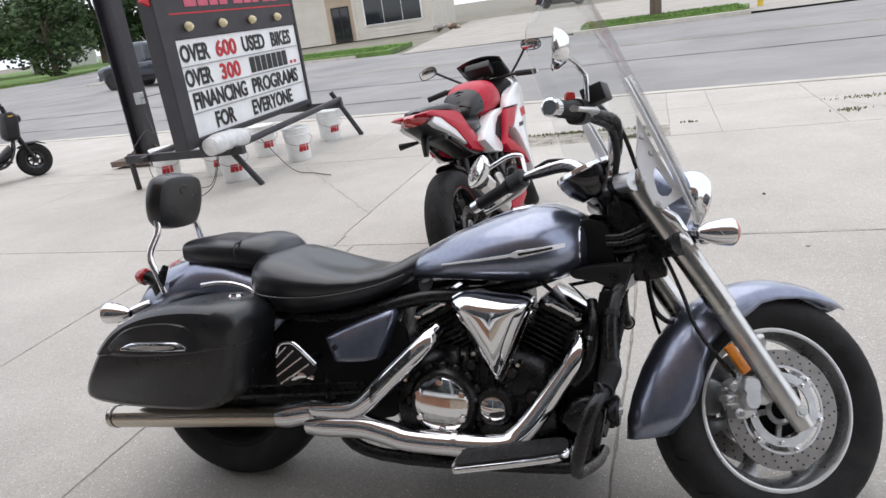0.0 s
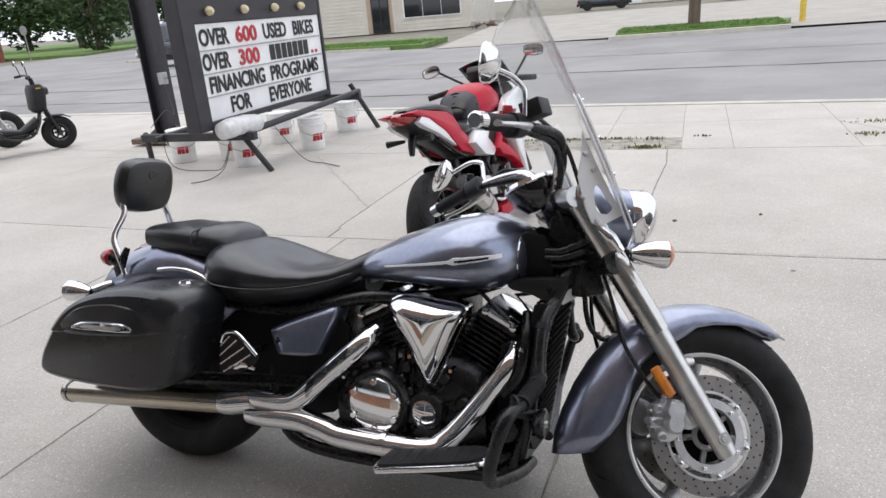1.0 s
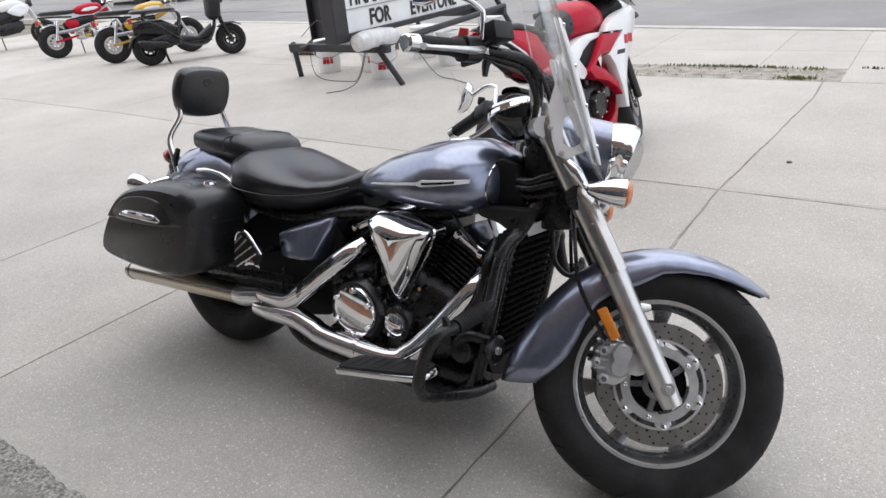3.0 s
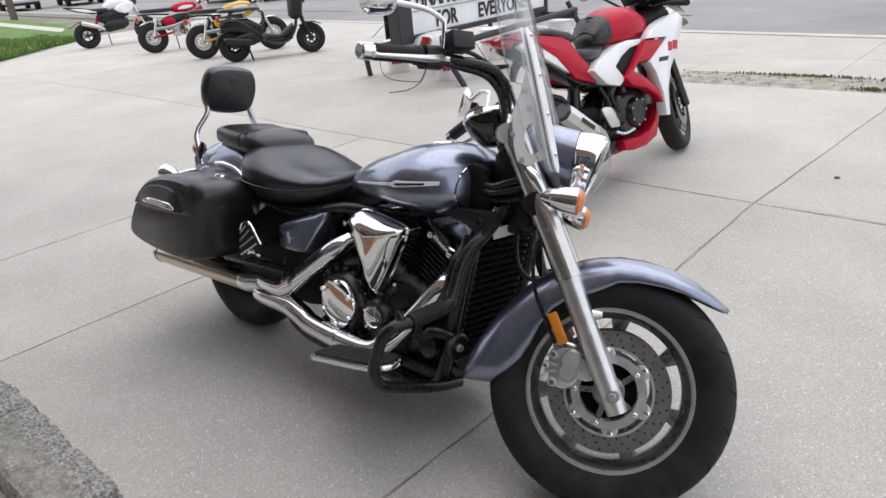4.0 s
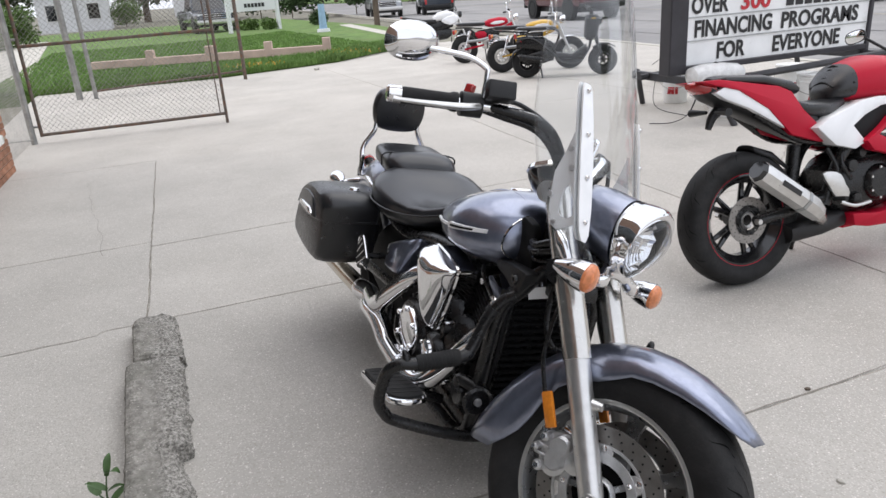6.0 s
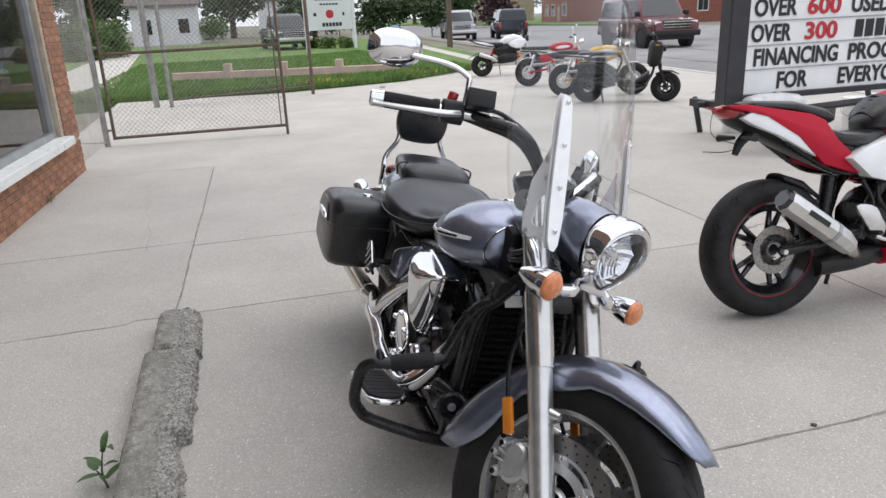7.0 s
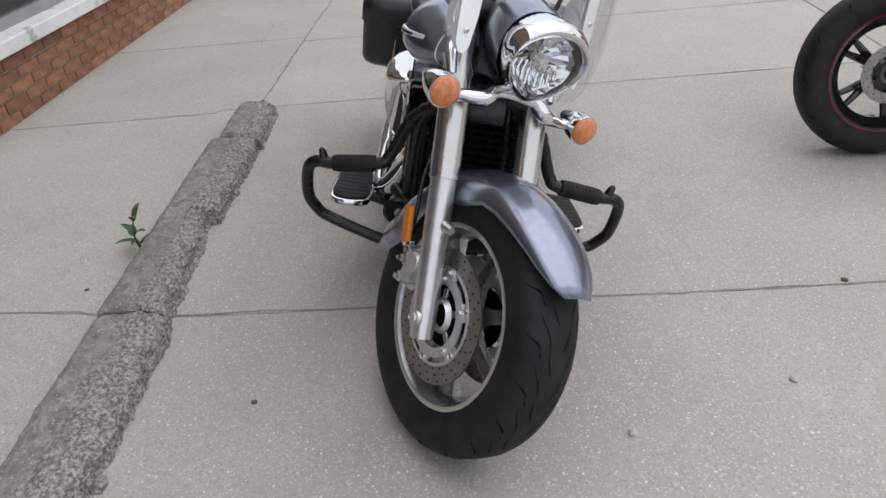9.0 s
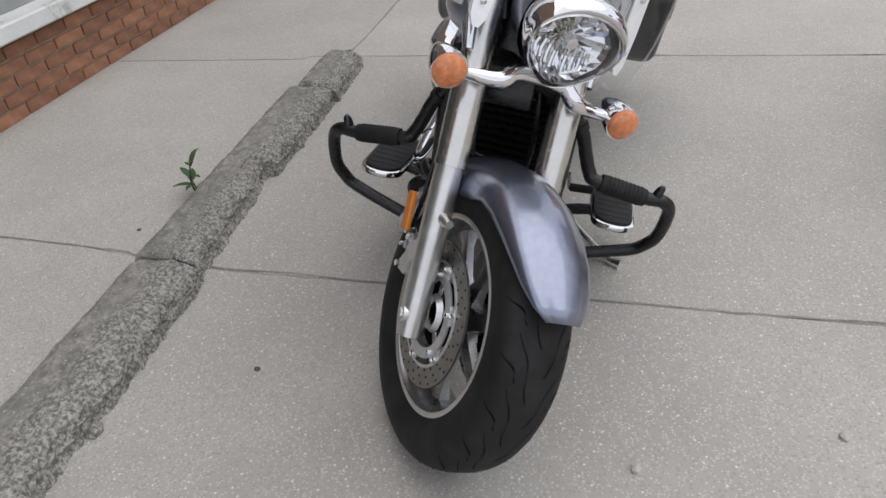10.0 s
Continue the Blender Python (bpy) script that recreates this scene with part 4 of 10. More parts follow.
def touring_motorcycle(m):
    root = thing("touring_motorcycle", "blue-grey metallic touring cruiser motorcycle with chrome covers and windscreen", "motorcycle", m)
    P = lambda name, bm, mat, label="", parent=None, xf=None, **k: part(name, bm, mat, parent or root, label, xf=xf, **k)
    S = STEER
    # wheels
    fw, at = spoke_wheel(root, "front_wheel", AXLE, 0.322, 0.078, 0.214, (RIM_GREY, RIM_GREY), 7, S, "silver cast wheel with seven spokes", 0.034)
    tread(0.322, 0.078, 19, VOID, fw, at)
    for y in (-0.075, 0.075):
        brake_disc(fw, at, y, 0.113, 0.158, DISC_STEEL, 26)
    rw, rat = spoke_wheel(root, "rear_wheel", Vector((0.0, 0, 0.312)), 0.322, 0.085, 0.212, (MATT_BLACK, MATT_BLACK), 7, None, "dark cast rear wheel")
    # black disc added inside the rear wheel to keep it dark
    part("hub_disc", lathe([(0.0, -0.030), (0.10, -0.034), (0.200, -0.020), (0.200, 0.020), (0.10, 0.034), (0.0, 0.030)], 36), VOID, rw, "added black disc filling the rear wheel", xf=rat)
    # flat black panels added to fill the space between bag and footboard
    for sy in (-1, 1):
        P("swingarm_cover", prism(rounded([(0.10, 0.330), (0.16, 0.470), (0.30, 0.560), (0.66, 0.590), (0.70, 0.40), (0.64, 0.27), (0.40, 0.255), (0.20, 0.285)], 3), sy * 0.128, sy * 0.146, 0.008), MATT_BLACK, "black panel added to fill the space beside the swingarm")
    # fork
    for y in (-0.118, 0.118):
        foot, mid, top = Vector((1.715, y, 0.262)), Vector((1.528, y, 0.574)), Vector((1.304, y, 0.932))
        d = (mid - foot).normalized()
        fork = P("fork_leg", tube([foot - d * 0.012, foot + d * 0.06, mid], [0.026, 0.029, 0.030], 20, 3), SATIN, "satin alloy fork slider", xf=S)
        part("upper_cover", tube([mid - d * 0.002, mid + d * 0.02, top], [0.033, 0.0345, 0.0345], 20, 2), BRUSHED, fork, "brushed steel fork cover", xf=S)
        part("axle_clamp", moved(lathe([(0.0, -0.02), (0.016, -0.02), (0.019, -0.012), (0.019, 0.012), (0.0, 0.014)], 20), Matrix.Translation((AXLE.x + 0.01, y * 1.08, AXLE.z - 0.002))), SATIN, fork, xf=S)
        part("axle_bolt", moved(lathe([(0.0, -0.006), (0.009, -0.006), (0.012, 0.0), (0.012, 0.01), (0.0, 0.01)], 6), Matrix.Translation((AXLE.x + 0.01, y * 1.08 + math.copysign(0.018, y), AXLE.z - 0.002))), CAST, fork, xf=S)
        part("fender_lug", tube([foot + d * 0.252, foot + d * 0.256 + Vector((0.052, -math.copysign(0.008, y), 0.006))], [0.020, 0.010], 12, 1), SATIN, fork, xf=S)
        part("reflector", moved(box(-0.013, 0.013, -0.007, 0.007, -0.042, 0.042, 0.004, 2), Matrix.Translation((1.535, y * 1.30, 0.432)) @ Matrix.Rotation(radians(-32.7), 4, "Y")), ORANGE, fork, "orange side reflector", xf=S)
        side_ = math.copysign(1, y)
        cal = part("brake_caliper", prism(rounded([(1.532, 0.300), (1.528, 0.350), (1.548, 0.380), (1.590, 0.386), (1.606, 0.372), (1.612, 0.340), (1.602, 0.298), (1.576, 0.276), (1.548, 0.282)], 2), y * 0.52, y * 0.86, 0.006), CAST, fork, "silver two-piston brake caliper", xf=S)
        part("piston_body", domed(rounded([(1.556, 0.358), (1.570, 0.385), (1.600, 0.383), (1.608, 0.360), (1.600, 0.338), (1.603, 0.318), (1.588, 0.300), (1.565, 0.303), (1.556, 0.325), (1.562, 0.342)], 3), [y * 0.80, y * 1.06, y * 1.12], [1.0, 1.0, 0.86], (1.582, 0.342)), CAST, cal, xf=S)
        for px, pz, rr in ((1.536, 0.362, 0.012), (1.545, 0.292, 0.013), (1.522, 0.330, 0.009)):
            part("slide_boss", moved(lathe([(0, -0.004), (rr * 0.55, -0.004), (rr * 0.6, 0.0), (rr, 0.001), (rr * 1.1, 0.012), (rr * 1.1, 0.040)], 12), Matrix.Translation((px, y * 1.02, pz)) @ (Matrix() if y < 0 else pose(0, 0, 0, 180))), CAST, cal, xf=S)
            part("caliper_bolt", moved(lathe([(0, -0.008), (rr * 0.6, -0.008), (rr * 0.62, 0.0)], 6), Matrix.Translation((px, y * 1.02 + side_ * 0.002, pz)) @ (Matrix() if y < 0 else pose(0, 0, 0, 180))), CHROME, cal, xf=S)
        for bz in (0.312, 0.333, 0.352):
            part("cooling_rib", box(1.518, 1.552, min(y * 0.70, y * 0.93), max(y * 0.70, y * 0.93), bz, bz + 0.008, 0.002), CAST, cal, xf=S)
        part("caliper_mount", prism(rounded([(1.600, 0.368), (1.635, 0.350), (1.648, 0.318), (1.605, 0.312)], 2), y * 0.80, y * 0.92, 0.004), CAST, cal, xf=S)
        part("pad_pin", tube([(1.588, y * 0.70, 0.392), (1.560, y * 0.70, 0.394)], 0.006, 8, 1), CHROME, cal, xf=S)
        part("banjo_bolt", moved(lathe([(0, -0.012), (0.009, -0.012), (0.009, 0.012), (0, 0.012)], 6), Matrix.Translation((1.540, y * 1.12, 0.385))), CHROME, cal, xf=S)
        P("brake_hose", tube([(1.540, y * 1.12, 0.385), (1.500, y * 1.0, 0.44), (1.452, y * 0.94, 0.52), (1.432, y * 0.86, 0.60), (1.418, y * 0.62, 0.68), (1.405, y * 0.40, 0.745)], 0.0055, 8), BLACK, xf=S)
    P("lower_triple_clamp", tube([(1.415, -0.15, 0.735), (1.39, 0, 0.745), (1.415, 0.15, 0.735)], 0.032, 12), BLACK, xf=S)
    P("upper_triple_clamp", tube([(1.305, -0.15, 0.905), (1.27, 0, 0.92), (1.305, 0.15, 0.905)], 0.028, 12), SATIN, xf=S)
    for sy in (-1, 1):
        # plates, clamps and hoses packed round the steering head
        P("neck_shroud", prism(rounded([(1.205, 0.835), (1.262, 0.838), (1.290, 0.820), (1.306, 0.735), (1.290, 0.715), (1.205, 0.712)], 2), sy * 0.055, sy * 0.082, 0.006), MATT_BLACK, "black plastic panel before the tank")
        P("fork_clamp", prism(rounded([(1.255, 0.905), (1.270, 0.935), (1.345, 0.925), (1.362, 0.885), (1.335, 0.868), (1.285, 0.880)], 2), sy * 0.050, sy * 0.100, 0.005), BLACK, "black cast fork clamp", xf=S)
        for bx, bz in ((1.285, 0.912), (1.325, 0.900)):
            P("clamp_bolt", moved(lathe([(0, -0.010), (0.006, -0.010), (0.0075, -0.006), (0.0075, 0.004)], 8), Matrix.Translation((bx, sy * 0.101, bz)) @ (Matrix() if sy < 0 else pose(0, 0, 0, 180))), BLACK_PLASTIC, xf=S)
        for k, (za, zb, ya) in enumerate(((0.792, 0.815, 0.075), (0.774, 0.792, 0.080), (0.752, 0.765, 0.070))):
            P("wiring_loom", tube([(1.285, sy * ya, za), (1.33, sy * (ya + 0.012), za + 0.003), (1.375, sy * ya, zb), (1.42, sy * (ya - 0.03), zb + 0.014)], (0.011, 0.009, 0.007)[k], 10), BLACK)
    P("headstock", prism(rounded([(1.285, 0.875), (1.345, 0.885), (1.440, 0.700), (1.420, 0.672), (1.345, 0.665), (1.300, 0.74)], 2), -0.052, 0.052, 0.008), BLACK, "black steering head casting")
    P("steering_stem", tube([(1.40, 0, 0.71), (1.27, 0, 0.93)], 0.034, 16, 1), BLACK, xf=S)
    P("front_fender", arc_fender(AXLE, [(189, 0.398, 0.068, 0.085), (181, 0.384, 0.082, 0.115), (172, 0.368, 0.086, 0.125), (160, 0.353, 0.088, 0.118), (148, 0.345, 0.088, 0.10), (136, 0.342, 0.088, 0.085), (124, 0.342, 0.088, 0.082),
                                        (112, 0.343, 0.088, 0.086), (104, 0.344, 0.088, 0.078), (96, 0.346, 0.088, 0.062), (86, 0.348, 0.088, 0.055), (74, 0.351, 0.086, 0.046), (64, 0.355, 0.080, 0.036), (56, 0.359, 0.070, 0.026), (50, 0.363, 0.054, 0.016), (46, 0.367, 0.034, 0.006)], 25, 0.008),
      PAINT, "blue-grey painted front mudguard", xf=S, mods=solid(0.004))
    # headlamp
    H = S @ Matrix.Translation((-0.062, 0, 0.014)) @ Matrix.Translation((1.5, 0, 0.87)) @ Matrix.Diagonal((1.0, 0.96, 0.96, 1)) @ Matrix.Translation((-1.5, 0, -0.87))
    hl = P("headlight", ovals([(1.385, 0, 0.885, 0.02, 0.02, 0.02, 2), (1.392, 0, 0.885, 0.05, 0.05, 0.05, 2), (1.42, 0, 0.885, 0.084, 0.078, 0.075, 2.1), (1.47, 0, 0.880, 0.101, 0.087, 0.092, 2.2), (1.545, 0, 0.874, 0.106, 0.084, 0.106, 2.2)], 36, caps=False), PAINT, "blue-grey headlamp shell with a chrome rim", xf=H)

    def face_ring(x, k, lean, n=36):
        """The lamp's rim: broad above, drawn in below."""
        r = []
        for i in range(n):
            a = 2 * math.pi * i / n
            c, d = math.cos(a), math.sin(a)
            w = 0.106 * (1.0 - 0.16 * max(0, -d))
            r.append(Vector((x + lean * d, w * k * c, 0.874 + (0.085 if d > 0 else 0.112) * k * d)))
        return r
    def lamp_ring(x, k, lean=0.0, n=36):
        """The opening for the glass: set low in the rim, a rounded triangle."""
        r = []
        for i in range(n):
            a = 2 * math.pi * i / n
            c, d = math.cos(a), math.sin(a)
            w = 0.094 * (1.0 - 0.24 * max(0, -d) ** 1.5)
            r.append(Vector((x + lean * d, w * k * c, 0.856 + (0.072 if d > 0 else 0.090) * k * d)))
        return r
    brow = [[p.lerp(q, f) + Vector((0.010 * math.sin(math.pi * f), 0, 0)) for p, q in zip(face_ring(1.584, 0.985, 0.026), lamp_ring(1.600, 1.075, 0.02))] for f in (0.0, 0.15, 0.35, 0.55, 0.75, 0.9, 1.0)]
    part("bezel", loft([face_ring(1.546, 0.985, 0.0), face_ring(1.550, 1.004, 0.012), face_ring(1.557, 1.014, 0.018), face_ring(1.566, 1.015, 0.022), face_ring(1.576, 1.005, 0.025)] + brow + [lamp_ring(1.602, 1.05, 0.02), lamp_ring(1.600, 1.03, 0.02), lamp_ring(1.592, 1.02, 0.016)], caps=False), CHROME, hl, "chrome headlamp rim with a deep brow", xf=H)
    part("lens_seat", loft([lamp_ring(1.593, 1.025, 0.016), lamp_ring(1.590, 0.99, 0.015), lamp_ring(1.586, 0.95, 0.012), lamp_ring(1.572, 0.93, 0.0)], caps=False), BLACK_PLASTIC, hl, "dark ring under the lamp glass", xf=H)
    bowl = loft([lamp_ring(x, k) for x, k in ((1.535, 0.03), (1.537, 0.22), (1.545, 0.45), (1.556, 0.68), (1.568, 0.84), (1.578, 0.94))], caps=False)
    jitter = random.Random(3)
    for v in bowl.verts:
        v.co.x += jitter.uniform(-0.005, 0.005)
    part("bowl", bowl, LAMP_BOWL, hl, "bright faceted reflector bowl", xf=H, smooth=False)
    part("bulb", moved(lathe([(0, 0.03), (0.010, 0.028), (0.012, 0.0), (0.0, 0.0)], 14, "x"), Matrix.Translation((1.54, 0, 0.856))), BULB, hl, xf=H)
    part("bulb_shade", moved(lathe([(0.0, 0.03), (0.012, 0.026), (0.016, 0.0)], 18, "x"), Matrix.Translation((1.556, 0, 0.858))), CHROME, hl, xf=H)
    for i in range(4):
        for side in (-1, 1):
            y = side * (0.014 + i * 0.015)
            part("reflector_flute", tube([(1.560, y, 0.850 - i * 0.002), (1.562, y * 1.05, 0.820 + i * 0.003), (1.570, y * 1.02, 0.796 + i * 0.007)], 0.0045, 6, 3), CHROME, hl, xf=H)
    ln = part("lens", loft([lamp_ring(x, k, l) for x, k, l in ((1.596, 1.015, 0.02), (1.608, 0.93, 0.018), (1.621, 0.72, 0.014), (1.631, 0.44, 0.008), (1.635, 0.18, 0.003), (1.636, 0.02, 0.0))], caps=False), LENS, hl, "clear headlamp glass", xf=H, mods=solid(0.003))
    ln.visible_shadow = False
    # signals
    bar = P("signal_bar", tube([(1.491, -0.185, 0.745), (1.491, -0.14, 0.745), (1.501, -0.09, 0.755), (1.486, -0.05, 0.775), (1.486, 0.05, 0.775), (1.501, 0.09, 0.755), (1.491, 0.14, 0.745), (1.491, 0.185, 0.745)], [0.012, 0.014, 0.019, 0.016, 0.016, 0.019, 0.014, 0.012], 14, 4), CHROME, "chrome bar across the fork", xf=S)
    for y in (-0.206, 0.206):
        bullet_signal(root, (1.504, y, 0.752), S)
    # screen
    def screen_half(z):
        """Half width of the screen at a height."""
        zs = (0.785, 0.80, 0.823, 0.857, 0.89, 0.937, 0.986, 1.062, 1.147, 1.225, 1.35, 1.44, 1.49, 1.515, 1.53)
        ws_ = (0.176, 0.211, 0.239, 0.266, 0.282, 0.294, 0.301, 0.306, 0.300, 0.285, 0.268, 0.245, 0.215, 0.185, 0.14)
        for a, b, c, d in zip(zs, zs[1:], ws_, ws_[1:]):
            if z <= b:
                return c + (d - c) * (z - a) / (b - a)
        return ws_[-1]

    def screen_x(y, z):
        v = (z - 0.79) / 0.74
        return 1.490 - 0.28 * v - 0.05 * v * v - y * y
    rows = []
    for q in range(25):
        row = []
        for i in range(33):
            u = i / 16 - 1
            notch = max(0.0, 1 - (abs(u) / 0.66) ** 4) ** 0.5 if abs(u) < 0.66 else 0.0
            zb = 0.787 + 0.205 * notch
            z = zb + (1.53 - zb) * (q / 24)
            y = u * screen_half(z)
            row.append(Vector((screen_x(y, z), y, z)))
        rows.append(row)
    ws = P("windshield", loft(rows, closed=False), SCREEN, "clear acrylic windscreen on chrome brackets", xf=S, mods=solid(0.004))
    ws.visible_shadow = False
    for sy in (-1, 1):
        def on(y, z, out=0.006):
            return Vector((screen_x(0.168, z) + out - (y - 0.168) * 0.34, y * sy, z))
        for nm, f0, f1, mat_, lab in (("chrome_strip", 0.004, 0.009, BRACKET, "chrome strip bolted to the screen"), ("backing_strip", -0.009, -0.004, BRACKET, "")):
            st = part(nm, loft([[on(0.168 - wd, z, f0), on(0.168 + wd, z, f0), on(0.168 + wd, z, f1), on(0.168 - wd, z, f1)] for z, wd in ((0.822, 0.006), (0.84, 0.015), (0.90, 0.020), (1.0, 0.021), (1.10, 0.0185), (1.165, 0.0145), (1.18, 0.008))]), mat_, ws, lab, xf=S)
            if nm == "chrome_strip":
                for z in (0.866, 0.966, 1.064, 1.165):
                    part("bolt", moved(lathe([(0, 0.0), (0.0065, 0.0), (0.0065, 0.004), (0.003, 0.006), (0, 0.006)], 10, "x"), Matrix.Translation(on(0.168, z, 0.009))), CHROME, st, xf=S)
        # bracket plate from fork to screen, with an opening
        outer = [(1.321, 1.083), (1.359, 0.996), (1.396, 0.922), (1.430, 0.860), (1.400, 0.843), (1.372, 0.827), (1.347, 0.835), (1.330, 0.873), (1.320, 0.911), (1.309, 0.957), (1.318, 1.018)]
        inner = [(1.362, 0.940), (1.372, 0.928), (1.386, 0.905), (1.404, 0.880), (1.400, 0.870), (1.388, 0.860), (1.370, 0.860), (1.360, 0.868), (1.355, 0.890), (1.352, 0.910), (1.354, 0.930)]
        yy = 0.157 * sy
        rings = [[Vector((x, yy + t, z)) for x, z in o] for o, t in ((outer, -0.003), (outer, 0.003), (inner, 0.003), (inner, -0.003), (outer, -0.003))]
        br = part("bracket", loft(rings, caps=False), BRACKET, ws, "polished bracket plate with an opening", xf=S, smooth=False)
        for bx, bz in ((1.329, 1.022), (1.351, 0.978), (1.322, 0.902), (1.360, 0.840)):
            part("bolt", moved(lathe([(0, -0.006), (0.007, -0.005), (0.008, 0), (0.008, 0.004)], 12), Matrix.Translation((bx, yy - 0.004, bz)) if sy < 0 else Matrix.Translation((bx, yy + 0.004, bz)) @ pose(0, 0, 0, 180)), CAST, br, xf=S)
        part("fork_clip", tube([(1.375, yy * 0.93, 0.822), (1.40, yy * 0.95, 0.80), (1.43, yy * 0.93, 0.765)], [0.012, 0.018, 0.012], 12), CHROME, ws, "chrome clip on the fork cover", xf=S)
    # bars
    P("handlebar", tube([(1.00, -0.452, 0.986), (1.080, -0.345, 1.022), (1.15, -0.27, 1.045), (1.235, -0.19, 1.055), (1.265, -0.12, 1.01), (1.27, -0.06, 0.965), (1.27, 0.06, 0.965), (1.265, 0.12, 1.01), (1.235, 0.19, 1.055), (1.15, 0.27, 1.045), (1.080, 0.345, 1.022), (1.00, 0.452, 0.986)], 0.0135, 14, 6), CHROME, "chrome pulled-back handlebar", xf=S)
    for sy in (-1, 1):
        a, b = Vector((0.992, 0.462 * sy, 0.982)), Vector((1.085, 0.337 * sy, 1.024))
        d = (b - a).normalized()
        g = P("grip", tube([a + d * 0.02, a + d * 0.03, b - d * 0.02, b - d * 0.012, b], [0.019, 0.0205, 0.0205, 0.024, 0.024], 18, 1), RUBBER, "ribbed black rubber grip", xf=S)
        part("bar_end", tube([a - d * 0.012, a - d * 0.008, a + d * 0.022], [0.016, 0.0205, 0.0215], 18, 1), CHROME, g, "chrome bar end cap", xf=S)
        fwd = Vector((-d.y, d.x, 0)).normalized()
        fwd = fwd if fwd.x > 0 else -fwd
        P("lever", tube([b + fwd * 0.03 + d * 0.05 + Vector((0, 0, -0.005)), b + fwd * 0.05 + Vector((0, 0, -0.012)), (a + b) / 2 + fwd * 0.058 + Vector((0, 0, -0.014)), a + d * 0.02 + fwd * 0.052 + Vector((0, 0, -0.014)), a + fwd * 0.05 + Vector((0, 0, -0.013))], [0.012, 0.013, 0.009, 0.0075, 0.011], 12, 4, 0.7), SATIN, "silver hand lever", xf=S)
        sw = P("switch_housing", ovals([(-0.03, 0, 0, 0.016, 0.018, 0.022, 3), (-0.026, 0, 0, 0.026, 0.028, 0.032, 3), (0.026, 0, 0, 0.026, 0.028, 0.032, 3), (0.03, 0, 0, 0.018, 0.02, 0.02, 3)], 20), BLACK_PLASTIC, "black switch box", xf=S @ Matrix.Translation(b + d * 0.035) @ d.to_track_quat("X", "Z").to_matrix().to_4x4())
        part("switch", moved(box(-0.012, 0.012, -0.006, 0.012, -0.01, 0.014, 0.003), Matrix.Translation(b + d * 0.03 + Vector((-0.015, 0, 0.034)))), RED_LENS if sy < 0 else BLACK, sw, xf=S)
        if sy < 0:
            P("fluid_reservoir", box(-0.035, 0.035, -0.028, 0.028, -0.02, 0.024, 0.004, 2), BLACK_PLASTIC, "black brake fluid box", xf=S @ Matrix.Translation(b + d * 0.085 + fwd * 0.035 + Vector((0, 0, 0.035))) @ d.to_track_quat("X", "Z").to_matrix().to_4x4() @ pose(0, 0, 0, -12))
        foot = b + d * 0.055 + fwd * 0.02 + Vector((0, 0, 0.02))
        stem_top = foot + Vector((-0.045, 0.085 * sy, 0.072))
        mr = P("mirror", ovals([(-0.022, 0, 0, 0.02, 0.012, 0.012, 2), (-0.016, 0, 0, 0.05, 0.03, 0.03, 2.2), (0.0, 0, 0, 0.068, 0.043, 0.043, 2.3), (0.012, 0, 0, 0.072, 0.046, 0.046, 2.3), (0.016, 0, 0, 0.069, 0.043, 0.043, 2.3)], 30), CHROME, "chrome oval mirror on a stalk",
               xf=S @ Matrix.Translation(stem_top + Vector((-0.072, 0.085 * sy, -0.021))) @ pose(0, 0, 0, 0, 0, 180 + 14 * sy) @ pose(0, 0, 0, 18 * sy, -6, 0))
        part("mirror_glass", ovals([(0.0165, 0, 0, 0.066, 0.040, 0.040, 2.3), (0.0175, 0, 0, 0.064, 0.038, 0.038, 2.3)], 30), MIRROR, mr,
             xf=S @ Matrix.Translation(stem_top + Vector((-0.072, 0.085 * sy, -0.021))) @ pose(0, 0, 0, 0, 0, 180 + 14 * sy) @ pose(0, 0, 0, 18 * sy, -6, 0))
        part("stalk", tube([foot, foot + Vector((-0.004, 0.012 * sy, 0.05)), foot + Vector((-0.012, 0.02 * sy, 0.066)), foot + Vector((-0.045, 0.06 * sy, 0.072)), stem_top + Vector((-0.052, 0.055 * sy, -0.02))], 0.007, 10), CHROME, mr, xf=S)
        P("wiring_loom", tube([b + d * 0.07 + Vector((0, 0, -0.01)), (1.165, 0.25 * sy, 1.035), (1.235, 0.185 * sy, 1.035), (1.275, 0.115 * sy, 0.985), (1.28, 0.07 * sy, 0.90), (1.33, 0.03 * sy, 0.79)], [0.009, 0.010, 0.011, 0.010, 0.008, 0.008], 10), BLACK, xf=S)
        P("cable_sleeve", tube([(1.13, 0.292 * sy, 1.040), (1.168, 0.262 * sy, 1.046), (1.247, 0.192 * sy, 1.052), (1.278, 0.122 * sy, 1.008), (1.282, 0.085 * sy, 0.975)], [0.008, 0.0125, 0.0135, 0.0125, 0.010], 10), BLACK, "black cable sleeve along the bar", xf=S)
        P("brake_line", tube([b + d * 0.09 + fwd * 0.03 + Vector((0, 0, 0.02)), (1.20, 0.225 * sy, 1.075), (1.275, 0.16 * sy, 1.04), (1.33, 0.115 * sy, 0.94), (1.38, 0.08 * sy, 0.83)], 0.006, 8), BLACK, xf=S)
        P("bar_riser", tube([(1.272, 0.05 * sy, 0.92), (1.27, 0.05 * sy, 0.975)], 0.021, 14, 1), CHROME, xf=S)
    DIAL = Matrix.Translation((1.232, 0, 0.956)) @ pose(0, 0, 0, 0, -22, 0) @ Matrix.Scale(1.22, 4)
